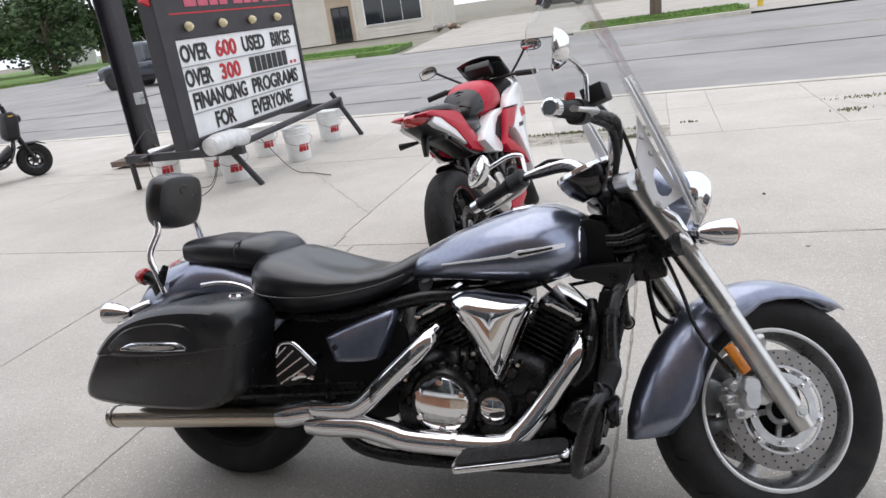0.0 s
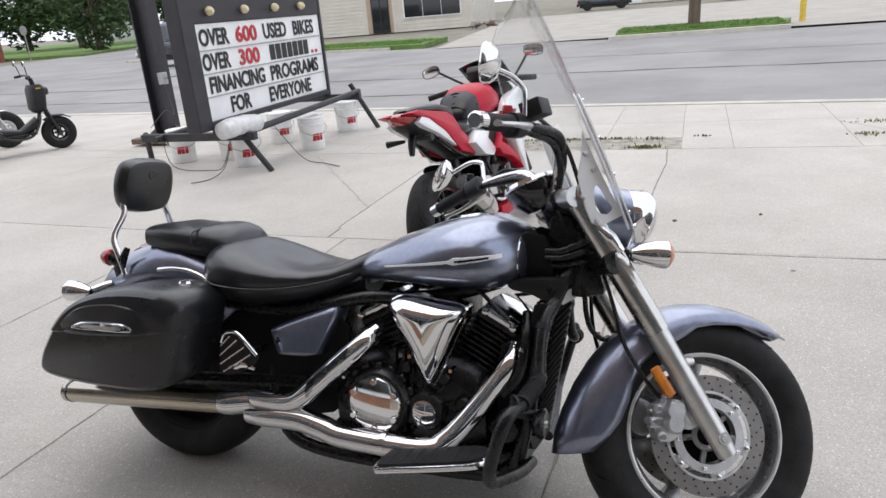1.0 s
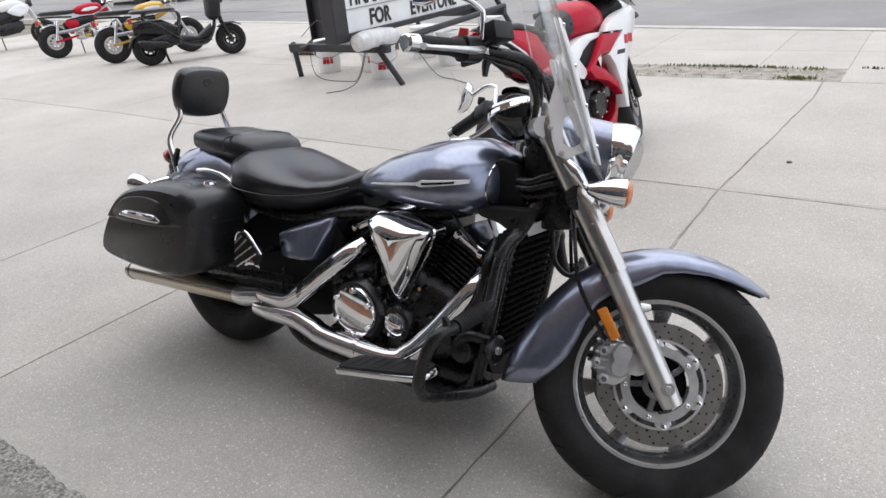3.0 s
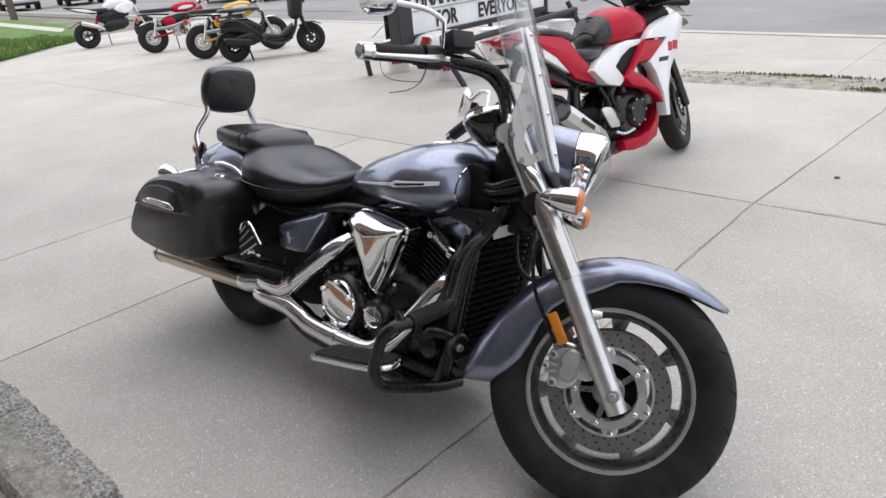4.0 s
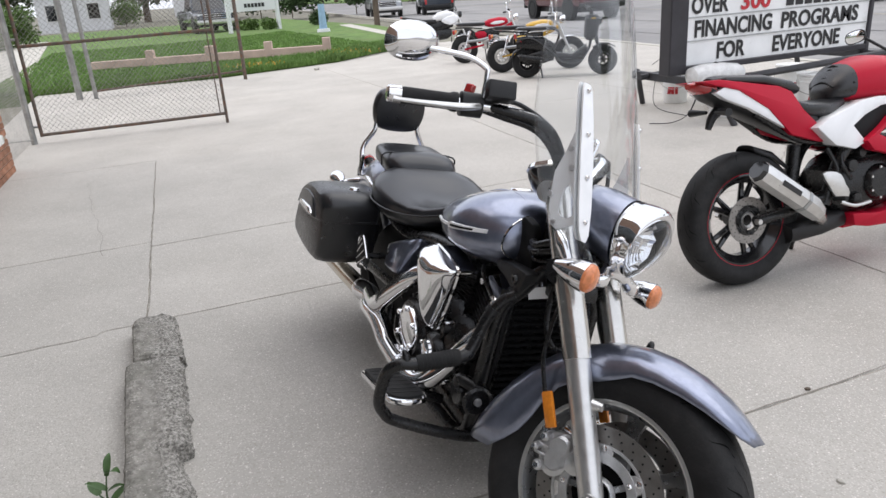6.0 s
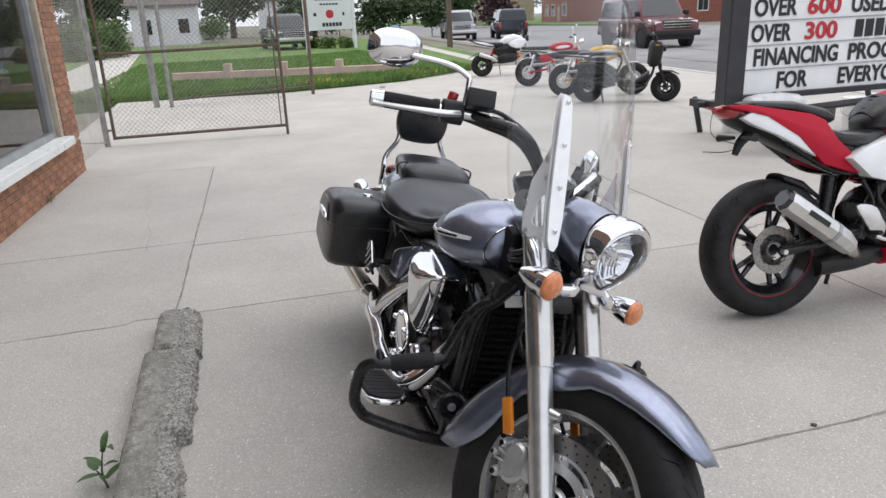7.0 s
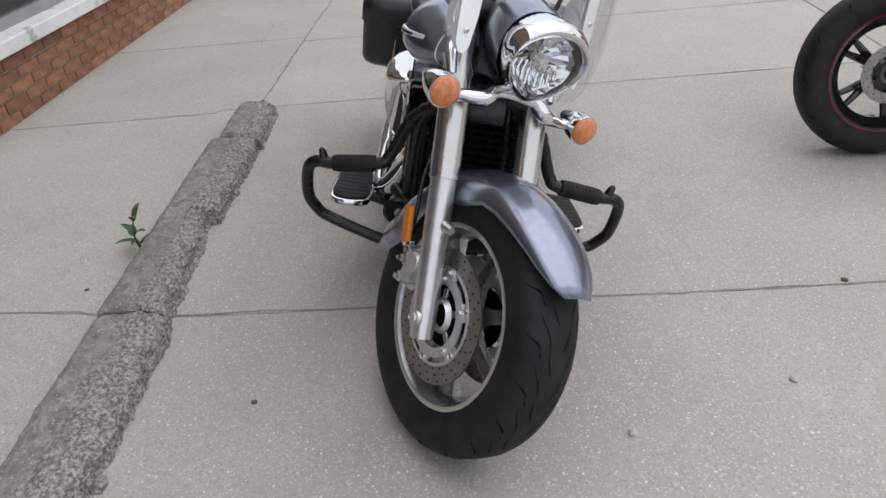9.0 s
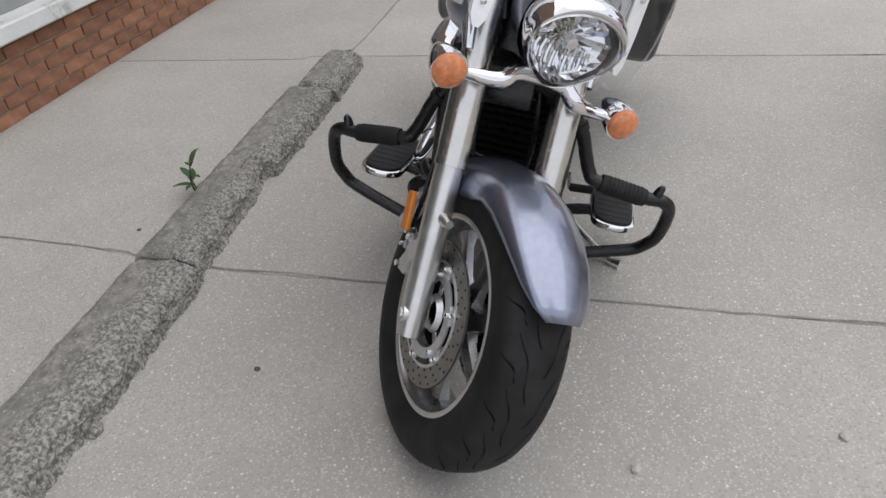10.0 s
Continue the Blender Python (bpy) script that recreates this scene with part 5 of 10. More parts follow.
    sp = P("speedometer", moved(lathe([(0.0, -0.055), (0.035, -0.05), (0.058, -0.025), (0.068, 0.0), (0.069, 0.012)], 30, "z"), DIAL), GLOSS_BLACK, "round instrument in a black cup", xf=S)
    part("bezel", moved(lathe([(0.069, 0.010), (0.072, 0.013), (0.069, 0.022), (0.058, 0.024)], 30, "z"), DIAL), CHROME, sp, xf=S)
    part("dial", moved(lathe([(0.0, 0.021), (0.059, 0.021)], 30, "z"), DIAL), DARK_GLASS, sp, xf=S)
    # tank
    TANK = [(0.655, 0, 0.685, 0.035, 0.025, 0.012, 2.2), (0.69, 0, 0.695, 0.070, 0.042, 0.025, 2.3), (0.76, 0, 0.712, 0.120, 0.068, 0.036, 2.3), (0.85, 0, 0.728, 0.166, 0.094, 0.052, 2.3), (0.957, 0, 0.742, 0.203, 0.114, 0.068, 2.3),
            (1.03, 0, 0.750, 0.219, 0.126, 0.078, 2.3), (1.085, 0, 0.755, 0.221, 0.131, 0.084, 2.3), (1.13, 0, 0.757, 0.208, 0.128, 0.086, 2.25), (1.165, 0, 0.757, 0.186, 0.118, 0.080, 2.2), (1.195, 0, 0.758, 0.158, 0.105, 0.070, 2.15), (1.214, 0, 0.760, 0.132, 0.093, 0.058, 2.1), (1.226, 0, 0.762, 0.108, 0.080, 0.046, 2.05), (1.232, 0, 0.762, 0.085, 0.062, 0.036, 2), (1.235, 0, 0.762, 0.03, 0.02, 0.014, 2)]
    tk = P("fuel_tank", ovals(TANK, 44), PAINT, "blue-grey teardrop fuel tank")
    part("filler_cap", moved(lathe([(0, 0.012), (0.03, 0.011), (0.036, 0.004), (0.038, -0.012)], 24, "z"), Matrix.Translation((1.04, 0, 0.872)) @ pose(0, 0, 0, 0, -8, 0)), CHROME, tk, "chrome filler cap")
    for sy in (-1, 1):
        def skin(x, z):
            """How far the tank's side stands out at a place."""
            for a, c in zip(TANK, TANK[1:]):
                if a[0] <= x <= c[0]:
                    f = (x - a[0]) / (c[0] - a[0])
                    zc, w, hu, hd, e = (a[q] + (c[q] - a[q]) * f for q in (2, 3, 4, 5, 6))
                    return w * max(0.0, 1 - abs((z - zc) / (hu if z > zc else hd)) ** e) ** (1 / e)
            return 0.0

        def badge(rows, lift, top):
            rings = []
            for x, z, h in rows:
                y0, y1 = skin(x, z - h), skin(x, z + h)
                rings.append([Vector((x, sy * (y0 - 0.003), z - h)), Vector((x, sy * (y1 - 0.003), z + h)), Vector((x, sy * (y1 + lift), z + h * top)), Vector((x, sy * (y0 + lift), z - h * top))])
            return loft(rings)
        ex = part("emblem", badge([(0.83 + q * 0.017, 0.738 + q * 0.0024, 0.0022 + q * 0.00018) for q in range(13)] + [(1.045 + q * 0.0175, 0.769 + q * 0.0022, 0.004 if q == 0 else 0.0115 - 0.0007 * q) for q in range(9)], 0.006, 0.8), BRACKET, tk, "long chrome badge strip")
        part("badge_inlay", badge([(1.068 + q * 0.0175, 0.7718 + q * 0.0022, 0.0028) for q in range(6)], 0.0072, 1.0), BLACK, ex)
        part("front_lip", tube([(1.216, sy * (skin(1.216, z) + 0.001), z) for z in (0.712, 0.720, 0.732, 0.748, 0.766, 0.784, 0.802, 0.818, 0.832, 0.842)], 0.0032, 6, 3), CHROME, tk, "thin bright lip at the tank's nose")
        part("tank_crease", tube([(0.80, sy * 0.038, 0.788), (0.90, sy * 0.048, 0.832), (1.0, sy * 0.052, 0.8665), (1.085, sy * 0.052, 0.8795), (1.14, sy * 0.048, 0.8770), (1.19, sy * 0.040, 0.8515), (1.222, sy * 0.03, 0.8225)], 0.004, 8, 5), PAINT, tk)
    # seats
    seat = ovals([(0.192, 0, 0.690, 0.10, 0.03, 0.06, 2.4), (0.204, 0, 0.702, 0.160, 0.062, 0.095, 2.5), (0.235, 0, 0.702, 0.204, 0.084, 0.112, 2.4), (0.28, 0, 0.698, 0.227, 0.088, 0.122, 2.3), (0.34, 0, 0.692, 0.232, 0.078, 0.124, 2.3), (0.41, 0, 0.687, 0.225, 0.060, 0.115, 2.3), (0.49, 0, 0.683, 0.206, 0.041, 0.100, 2.3), (0.57, 0, 0.683, 0.178, 0.031, 0.085, 2.3), (0.64, 0, 0.690, 0.145, 0.034, 0.072, 2.3), (0.69, 0, 0.703, 0.112, 0.043, 0.064, 2.2), (0.735, 0, 0.722, 0.080, 0.044, 0.060, 2.2), (0.77, 0, 0.736, 0.04, 0.018, 0.03, 2.1)], 56)
    for v in seat.verts:
        if 0.24 < v.co.x < 0.66:
            v.co.z -= 0.024 * max(0.0, min(1.0, (v.co.z - 0.69) / 0.035)) * math.exp(-((v.co.y / 0.12) ** 2)) * math.sin((v.co.x - 0.24) / 0.42 * math.pi)
    rs = P("rider_seat", seat, SEAT_VINYL, "black vinyl rider seat with a dished cushion")
    for sy in (-1, 1):
        part("seam", tube([(0.222, sy * 0.186, 0.675), (0.28, sy * 0.228, 0.664), (0.36, sy * 0.230, 0.656), (0.45, sy * 0.216, 0.655), (0.54, sy * 0.189, 0.662), (0.63, sy * 0.150, 0.678), (0.70, sy * 0.106, 0.700)], 0.0035, 6, 5), VINYL, rs)
    pl = P("passenger_seat", ovals([(-0.066, 0, 0.805, 0.09, 0.015, 0.03, 2.8), (-0.054, 0, 0.805, 0.120, 0.036, 0.045, 3.2), (0.02, 0, 0.805, 0.138, 0.045, 0.050, 3.4), (0.11, 0, 0.798, 0.145, 0.045, 0.052, 3.4), (0.158, 0, 0.794, 0.145, 0.048, 0.056, 3.2), (0.182, 0, 0.790, 0.146, 0.060, 0.060, 2.8), (0.215, 0, 0.786, 0.146, 0.064, 0.060, 2.6), (0.250, 0, 0.781, 0.138, 0.060, 0.056, 2.5), (0.278, 0, 0.777, 0.116, 0.046, 0.046, 2.4), (0.294, 0, 0.774, 0.08, 0.022, 0.026, 2.3)], 40), SEAT_VINYL, "black vinyl pillion seat")
    for c in (0.172,):
        part("piping", tube([(c, -0.156, 0.78), (c, -0.148, 0.83), (c, 0, 0.839), (c, 0.148, 0.83), (c, 0.156, 0.78)], 0.004, 6, 4), VINYL, pl)
    P("seat_base", ovals([(0.16, 0, 0.63, 0.10, 0.05, 0.03, 3), (0.3, 0, 0.625, 0.15, 0.05, 0.04, 3), (0.5, 0, 0.63, 0.14, 0.05, 0.05, 3), (0.72, 0, 0.68, 0.07, 0.03, 0.05, 3)], 24), BLACK_PLASTIC)
    # backrest
    pad = P("backrest_pad", domed(rounded([(-0.103, 0.072), (-0.118, 0.0), (-0.098, -0.072), (-0.045, -0.092), (0.045, -0.092), (0.098, -0.072), (0.118, 0.0), (0.103, 0.072), (0.052, 0.094), (-0.052, 0.094)], 4), [-0.036, -0.030, -0.012, 0.012, 0.028, 0.034], [0.80, 0.93, 1.0, 1.0, 0.93, 0.80]), VINYL, "black vinyl backrest pad", xf=Matrix.Translation((-0.146, 0, 0.965)) @ pose(0, 0, 0, 0, 0, 90) @ pose(0, 0, 0, 10, 0, 0))
    part("pad_badge", moved(lathe([(0, -0.002), (0.017, -0.002), (0.019, 0.0), (0.019, 0.004)], 20), pose(0.0, -0.036, 0.045)), VINYL, pad, xf=Matrix.Translation((-0.146, 0, 0.965)) @ pose(0, 0, 0, 0, 0, 90) @ pose(0, 0, 0, 10, 0, 0))
    P("sissy_bar", tube([(-0.105, -0.152, 0.665), (-0.125, -0.152, 0.72), (-0.158, -0.142, 0.79), (-0.150, -0.10, 0.868), (-0.158, -0.085, 0.93), (-0.16, 0, 0.95), (-0.158, 0.085, 0.93), (-0.150, 0.10, 0.868), (-0.158, 0.142, 0.79), (-0.125, 0.152, 0.72), (-0.105, 0.152, 0.665)], 0.0115, 12, 6), CHROME, "chrome backrest frame")
    for sy in (-1, 1):
        P("strut_plate", prism([(-0.115, 0.68), (-0.085, 0.755), (-0.105, 0.76), (-0.16, 0.685), (-0.15, 0.655)], sy * 0.158 - 0.004, sy * 0.158 + 0.004, 0.002), BLACK)
    # rear fender and lights
    P("rear_fender", arc_fender((0.0, 0, 0.312), [(40, 0.452, 0.146, 0.12), (52, 0.462, 0.152, 0.13), (64, 0.468, 0.156, 0.135), (78, 0.470, 0.158, 0.135), (92, 0.470, 0.158, 0.135), (108, 0.464, 0.154, 0.13), (124, 0.454, 0.144, 0.12), (140, 0.442, 0.128, 0.105), (156, 0.430, 0.108, 0.08), (168, 0.424, 0.088, 0.05), (178, 0.42, 0.06, 0.03)], 17), PAINT, "blue-grey painted rear mudguard", mods=solid(0.004))
    for sy in (-1, 1):
        tl = P("tail_light", moved(lathe([(0, -0.026), (0.020, -0.022), (0.029, -0.006), (0.030, 0.010), (0.024, 0.018)], 26, "x"), Matrix.Translation((-0.255, sy * 0.088, 0.719)) @ pose(0, 0, 0, 0, 8, 0)), RED_LENS, "round red tail lamp")
        part("lamp_body", tube([(-0.242, sy * 0.088, 0.718), (-0.215, sy * 0.088, 0.70), (-0.19, sy * 0.09, 0.66)], [0.026, 0.018, 0.012], 16, 3), BLACK, tl)
    P("rear_signal_bar", tube([(-0.26, -0.20, 0.615), (-0.20, -0.12, 0.645), (-0.17, 0, 0.65), (-0.20, 0.12, 0.645), (-0.26, 0.20, 0.615)], 0.013, 10), CHROME)
    for sy in (-1, 1):
        bullet_signal(root, (-0.285, sy * 0.215, 0.625), None, aim=-1, label="chrome rear turn signal")
    P("plate_holder", box(-0.40, -0.392, -0.09, 0.09, 0.42, 0.55, 0.002), BLACK_PLASTIC)
    # saddlebags
    for sy in (-1, 1):
        outline = rounded([(-0.262, 0.432), (-0.216, 0.520), (-0.160, 0.590), (-0.094, 0.640), (-0.01, 0.674), (0.09, 0.694), (0.21, 0.701), (0.300, 0.692), (0.336, 0.655), (0.330, 0.605), (0.308, 0.522), (0.280, 0.44), (0.246, 0.398), (0.17, 0.375), (-0.06, 0.373), (-0.235, 0.390)], 4)
        ys = [0.185, 0.195, 0.30, 0.375, 0.402, 0.416]
        pivot = (0.04, 0.53)
        cut, up_ = Vector((0.07, 0, 0.562)), Vector((-0.075, 0, 1)).normalized()

        def half(keep, grow):
            bm = domed(outline, [sy * (y + grow) for y in ys], [k + grow * 1.6 for k in (0.93, 0.97, 1.0, 0.98, 0.94, 0.86)], pivot)
            res = bmesh.ops.bisect_plane(bm, geom=bm.verts[:] + bm.edges[:] + bm.faces[:], plane_co=cut + up_ * (0.003 if keep > 0 else -0.003), plane_no=up_, clear_inner=keep > 0, clear_outer=keep < 0)
            bmesh.ops.contextual_create(bm, geom=[g for g in res["geom_cut"] if isinstance(g, bmesh.types.BMEdge)])
            return bm
        bag = P("saddlebag", half(-1, -0.006), VINYL, "black hard saddlebag with a hinged lid")
        part("lid", half(1, 0.0), VINYL, bag, "black textured bag lid")
        part("lid_lip", tube([(-0.160, sy * 0.24, 0.549), (-0.152, sy * 0.37, 0.550), (-0.125, sy * 0.405, 0.551), (-0.03, sy * 0.417, 0.553), (0.13, sy * 0.417, 0.562), (0.25, sy * 0.411, 0.576), (0.300, sy * 0.39, 0.581), (0.316, sy * 0.33, 0.583), (0.316, sy * 0.2, 0.583)], 0.007, 8), VINYL, bag)
        part("latch_panel", domed(rounded([(-0.115, 0.560), (-0.085, 0.605), (-0.02, 0.636), (0.09, 0.650), (0.175, 0.638), (0.208, 0.595), (0.222, 0.566), (0.06, 0.556)], 3), [sy * 0.400, sy * 0.419, sy * 0.423], [1.0, 0.99, 0.93]), VINYL, bag)
        part("latch", domed(rounded([(-0.068, 0.566), (-0.03, 0.588), (0.03, 0.594), (0.14, 0.594), (0.168, 0.570), (0.05, 0.566)], 3), [sy * 0.415, sy * 0.428, sy * 0.432], [1.0, 0.97, 0.80]), CHROME, bag, "chrome lid handle")
        part("latch_inlay", domed(rounded([(-0.03, 0.573), (0.0, 0.582), (0.12, 0.585), (0.138, 0.576), (0.05, 0.571)], 3), [sy * 0.429, sy * 0.4325], [1.0, 0.9]), SATIN, bag)
        part("lock", moved(lathe([(0, 0.010), (0.018, 0.008), (0.022, 0.0)], 18, "z"), Matrix.Translation((0.25, sy * 0.28, 0.699))), CHROME, bag)
        P("bag_rail", tube([(0.05, sy * 0.190, 0.700), (0.12, sy * 0.196, 0.708), (0.19, sy * 0.200, 0.702), (0.245, sy * 0.198, 0.678), (0.275, sy * 0.190, 0.630)], 0.009, 10), CHROME, "chrome bag rail")
    # exhaust (right side)
    ex = P("muffler", tube([(0.42, -0.225, 0.310), (0.36, -0.232, 0.300), (0.30, -0.236, 0.294), (-0.28, -0.25, 0.262), (-0.325, -0.25, 0.260)], [0.034, 0.036, 0.037, 0.036, 0.035], 24, 3), MUFFLER, "heat-tinted polished steel silencer")
    part("end_cap", tube([(-0.312, -0.25, 0.2605), (-0.340, -0.25, 0.259)], [0.038, 0.033], 24, 1), GLOSS_BLACK, ex, "black silencer tip")
    part("clamp", tube([(0.300, -0.236, 0.2945), (0.315, -0.235, 0.2955), (0.34, -0.234, 0.298), (0.41, -0.226, 0.309)], [0.0385, 0.041, 0.041, 0.036], 24, 1), CHROME, ex)
    up = P("rear_exhaust_pipe", tube([(0.41, -0.228, 0.318), (0.50, -0.24, 0.322), (0.57, -0.245, 0.335), (0.64, -0.24, 0.39), (0.765, -0.20, 0.505), (0.80, -0.15, 0.545)], [0.030, 0.031, 0.031, 0.031, 0.031, 0.026], 20), CHROME, "chrome heat-shielded upper pipe")
    for i in range(9):
        o = Vector((0.0, -0.034 * math.cos(radians(-40 + i * 10)), 0.034 * math.sin(radians(-40 + i * 10))))
        part("heat_slot", tube([Vector((0.625, -0.2425, 0.376)) + o, Vector((0.745, -0.2085, 0.487)) + o * 1.0], 0.0016, 5, 1), BLACK, up)
    P("front_exhaust_pipe", tube([(0.40, -0.232, 0.270), (0.46, -0.238, 0.272), (0.58, -0.24, 0.276), (0.66, -0.243, 0.262), (0.74, -0.245, 0.245), (0.98, -0.245, 0.243), (1.04, -0.222, 0.268), (1.10, -0.195, 0.335), (1.195, -0.150, 0.47), (1.205, -0.10, 0.52)], [0.033, 0.036, 0.037, 0.036, 0.035, 0.034, 0.033, 0.032, 0.031, 0.028], 20), CHROME, "chrome heat-shielded lower pipe")
    part("joint_clamp", tube([(0.86, -0.246, 0.2435), (0.875, -0.246, 0.2435)], 0.037, 20, 1), CHROME, root)
    # engine
    P("crankcase", join(ovals([(0.62, 0, 0.34, 0.10, 0.10, 0.10, 3), (0.66, 0, 0.34, 0.15, 0.14, 0.14, 3.2), (0.80, 0, 0.35, 0.175, 0.15, 0.16, 3.4), (1.05, 0, 0.35, 0.17, 0.15, 0.16, 3.4), (1.13, 0, 0.34, 0.14, 0.12, 0.13, 3.2), (1.16, 0, 0.34, 0.08, 0.08, 0.08, 3)], 32)), BLACK, "black crankcase")
    clutch = P("clutch_cover", moved(lathe([(0.0, -0.052), (0.092, -0.05), (0.104, -0.035), (0.108, 0.0), (0.11, 0.03)], 48), Matrix.Translation((0.822, -0.165, 0.345))), BLACK, "black clutch housing")
    part("chrome_cap", moved(lathe([(0.0, -0.066), (0.06, -0.064), (0.078, -0.060), (0.082, -0.054), (0.082, -0.046)], 48), Matrix.Translation((0.822, -0.165, 0.345))), CHROME, clutch, "polished round clutch cap")
    for q in range(6):
        a = radians(60 * q + 30)
        part("bolt", moved(lathe([(0.0, -0.009), (0.008, -0.009), (0.0105, -0.004), (0.0115, 0.004)], 12), Matrix.Translation((0.822 + 0.074 * math.cos(a), -0.2275, 0.345 + 0.070 * math.sin(a)))), CHROME, clutch)
    for q in range(16):
        a = radians(22.5 * q)
        part("housing_lug", moved(box(-0.009, 0.009, -0.012, 0.012, -0.012, 0.012, 0.003), Matrix.Translation((0.822 + 0.108 * math.cos(a), -0.185, 0.345 + 0.108 * math.sin(a))) @ Matrix.Rotation(-a, 4, "Y")), BLACK, clutch)
    sc = P("pump_cover", moved(lathe([(0.0, -0.03), (0.052, -0.028), (0.062, -0.01), (0.066, 0.03)], 30), Matrix.Translation((0.968, -0.17, 0.335))), BLACK, "black pump cover")
    part("chrome_cap", moved(lathe([(0.0, -0.046), (0.028, -0.044), (0.037, -0.038), (0.039, -0.026)], 30), Matrix.Translation((0.968, -0.17, 0.332))), CHROME, sc, "small polished round cap")
    for q in range(3):
        a = radians(120 * q + 10)
        part("bolt", moved(lathe([(0, -0.005), (0.005, -0.005), (0.006, 0)], 8), Matrix.Translation((0.968 + 0.03 * math.cos(a), -0.213, 0.332 + 0.03 * math.sin(a)))), CHROME, sc)
    for x, z, ang, nm in ((0.80, 0.545, -26, "rear_cylinder"), (1.135, 0.545, 28, "front_cylinder")):
        cm = Matrix.Translation((x, 0, z)) @ pose(0, 0, 0, 0, ang, 0)
        cyl = P(nm, box(-0.062, 0.062, -0.085, 0.085, -0.12, 0.08, 0.015, 2), BLACK, "black finned cylinder", xf=cm)
        for i in range(8):
            part("fin", box(-0.078, 0.078, -0.108, 0.108, -0.095 + i * 0.0165, -0.090 + i * 0.0165, 0.0015), BLACK, cyl, xf=cm)
        part("fin_edge", join(*[box(-0.079, 0.079, -0.1095, 0.1095, -0.0935 + i * 0.0165, -0.0915 + i * 0.0165) for i in range(8)]), BLACK_PLASTIC, cyl, xf=cm)
        part("head_cover", ovals([(-0.060, 0, 0.06, 0.10, 0.018, 0.016, 3), (-0.052, 0, 0.06, 0.118, 0.028, 0.018, 3), (0.052, 0, 0.06, 0.118, 0.028, 0.018, 3), (0.060, 0, 0.06, 0.10, 0.018, 0.016, 3)], 24), CHROME, cyl, "chrome rocker cover", xf=cm)
        part("head", box(-0.07, 0.07, -0.1, 0.1, 0.025, 0.05, 0.006), BLACK, cyl, xf=cm)
        for bx in (-0.045, 0.045):
            part("bolt", moved(lathe([(0, -0.01), (0.010, -0.009), (0.012, 0), (0.012, 0.006)], 10), Matrix.Translation((bx, -0.118, 0.062))), CHROME, cyl, xf=cm)
    tri = rounded([(0.866, 0.628), (0.880, 0.655), (0.925, 0.666), (1.02, 0.657), (1.080, 0.646), (1.090, 0.622), (1.060, 0.545), (1.016, 0.450), (0.992, 0.414), (0.968, 0.436), (0.918, 0.525)], 4)
    steps = [math.pi / 2 * k / 14 for k in range(14)] + [math.pi / 2 * 0.985]
    P("air_filter", domed(tri, [-0.125, -0.186] + [-0.190 - 0.074 * math.sin(a) for a in steps], [0.96, 0.99] + [math.cos(a) ** 0.85 for a in steps], (0.985, 0.605)), CHROME, "chrome teardrop air filter cover")
    P("filter_lip", domed(tri, [-0.180, -0.186, -0.192], [1.0, 1.035, 1.0], (0.985, 0.58)), CHROME)
    # castings on the crankcase and hoses in front of it
    for bx, bz, rr, mt in ((0.70, 0.47, 0.016, BLACK), (0.735, 0.25, 0.014, BLACK), (0.90, 0.245, 0.013, BLACK), (0.905, 0.45, 0.018, BLACK), (1.02, 0.43, 0.020, BLACK), (1.075, 0.36, 0.024, BLACK), (1.06, 0.27, 0.014, CHROME), (0.915, 0.485, 0.008, CHROME), (1.04, 0.455, 0.008, CHROME), (0.70, 0.40, 0.007, CHROME), (1.10, 0.31, 0.007, CHROME)):
        P("casting_boss" if mt is BLACK else "case_bolt", moved(lathe([(0, -0.014), (rr * 0.7, -0.014), (rr, -0.006), (rr * 1.1, 0.02)], 16), Matrix.Translation((bx, -0.168, bz))), mt)
    for q in range(7):
        a = radians(20 + q * 36)
        P("case_rib", tube([(0.968 + 0.062 * math.cos(a), -0.176, 0.335 + 0.062 * math.sin(a)), (0.968 + 0.105 * math.cos(a), -0.166, 0.335 + 0.105 * math.sin(a))], [0.006, 0.004], 6, 1), BLACK)
    for q in range(5):
        P("case_fin", box(0.86 + q * 0.028, 0.868 + q * 0.028, -0.172, -0.15, 0.40, 0.50, 0.002), BLACK)
    P("coolant_hose", tube([(1.24, -0.10, 0.62), (1.25, -0.155, 0.56), (1.235, -0.165, 0.46), (1.19, -0.165, 0.40)], 0.015, 10), BLACK, "black rubber coolant hose")
    P("hose_clip", tube([(1.247, -0.158, 0.535), (1.245, -0.160, 0.525)], 0.0175, 12, 1), CHROME)
    P("spark_lead", tube([(1.05, -0.06, 0.70), (1.13, -0.13, 0.66), (1.19, -0.12, 0.60)], 0.006, 8), BLACK)
    P("intake", box(0.90, 1.05, -0.14, 0.1, 0.50, 0.655, 0.02, 2), BLACK)
    P("reservoir", ovals([(1.14, 0, 0.36, 0.10, 0.10, 0.12, 3), (1.17, 0, 0.38, 0.145, 0.17, 0.17, 3.4), (1.26, 0, 0.40, 0.145, 0.20, 0.19, 3.4)], 24), MATT_BLACK, "black reservoir behind the radiator")
    P("horn_block", ovals([(1.08, 0, 0.55, 0.09, 0.06, 0.1, 3), (1.20, 0, 0.55, 0.10, 0.06, 0.12, 3)], 20), BLACK)
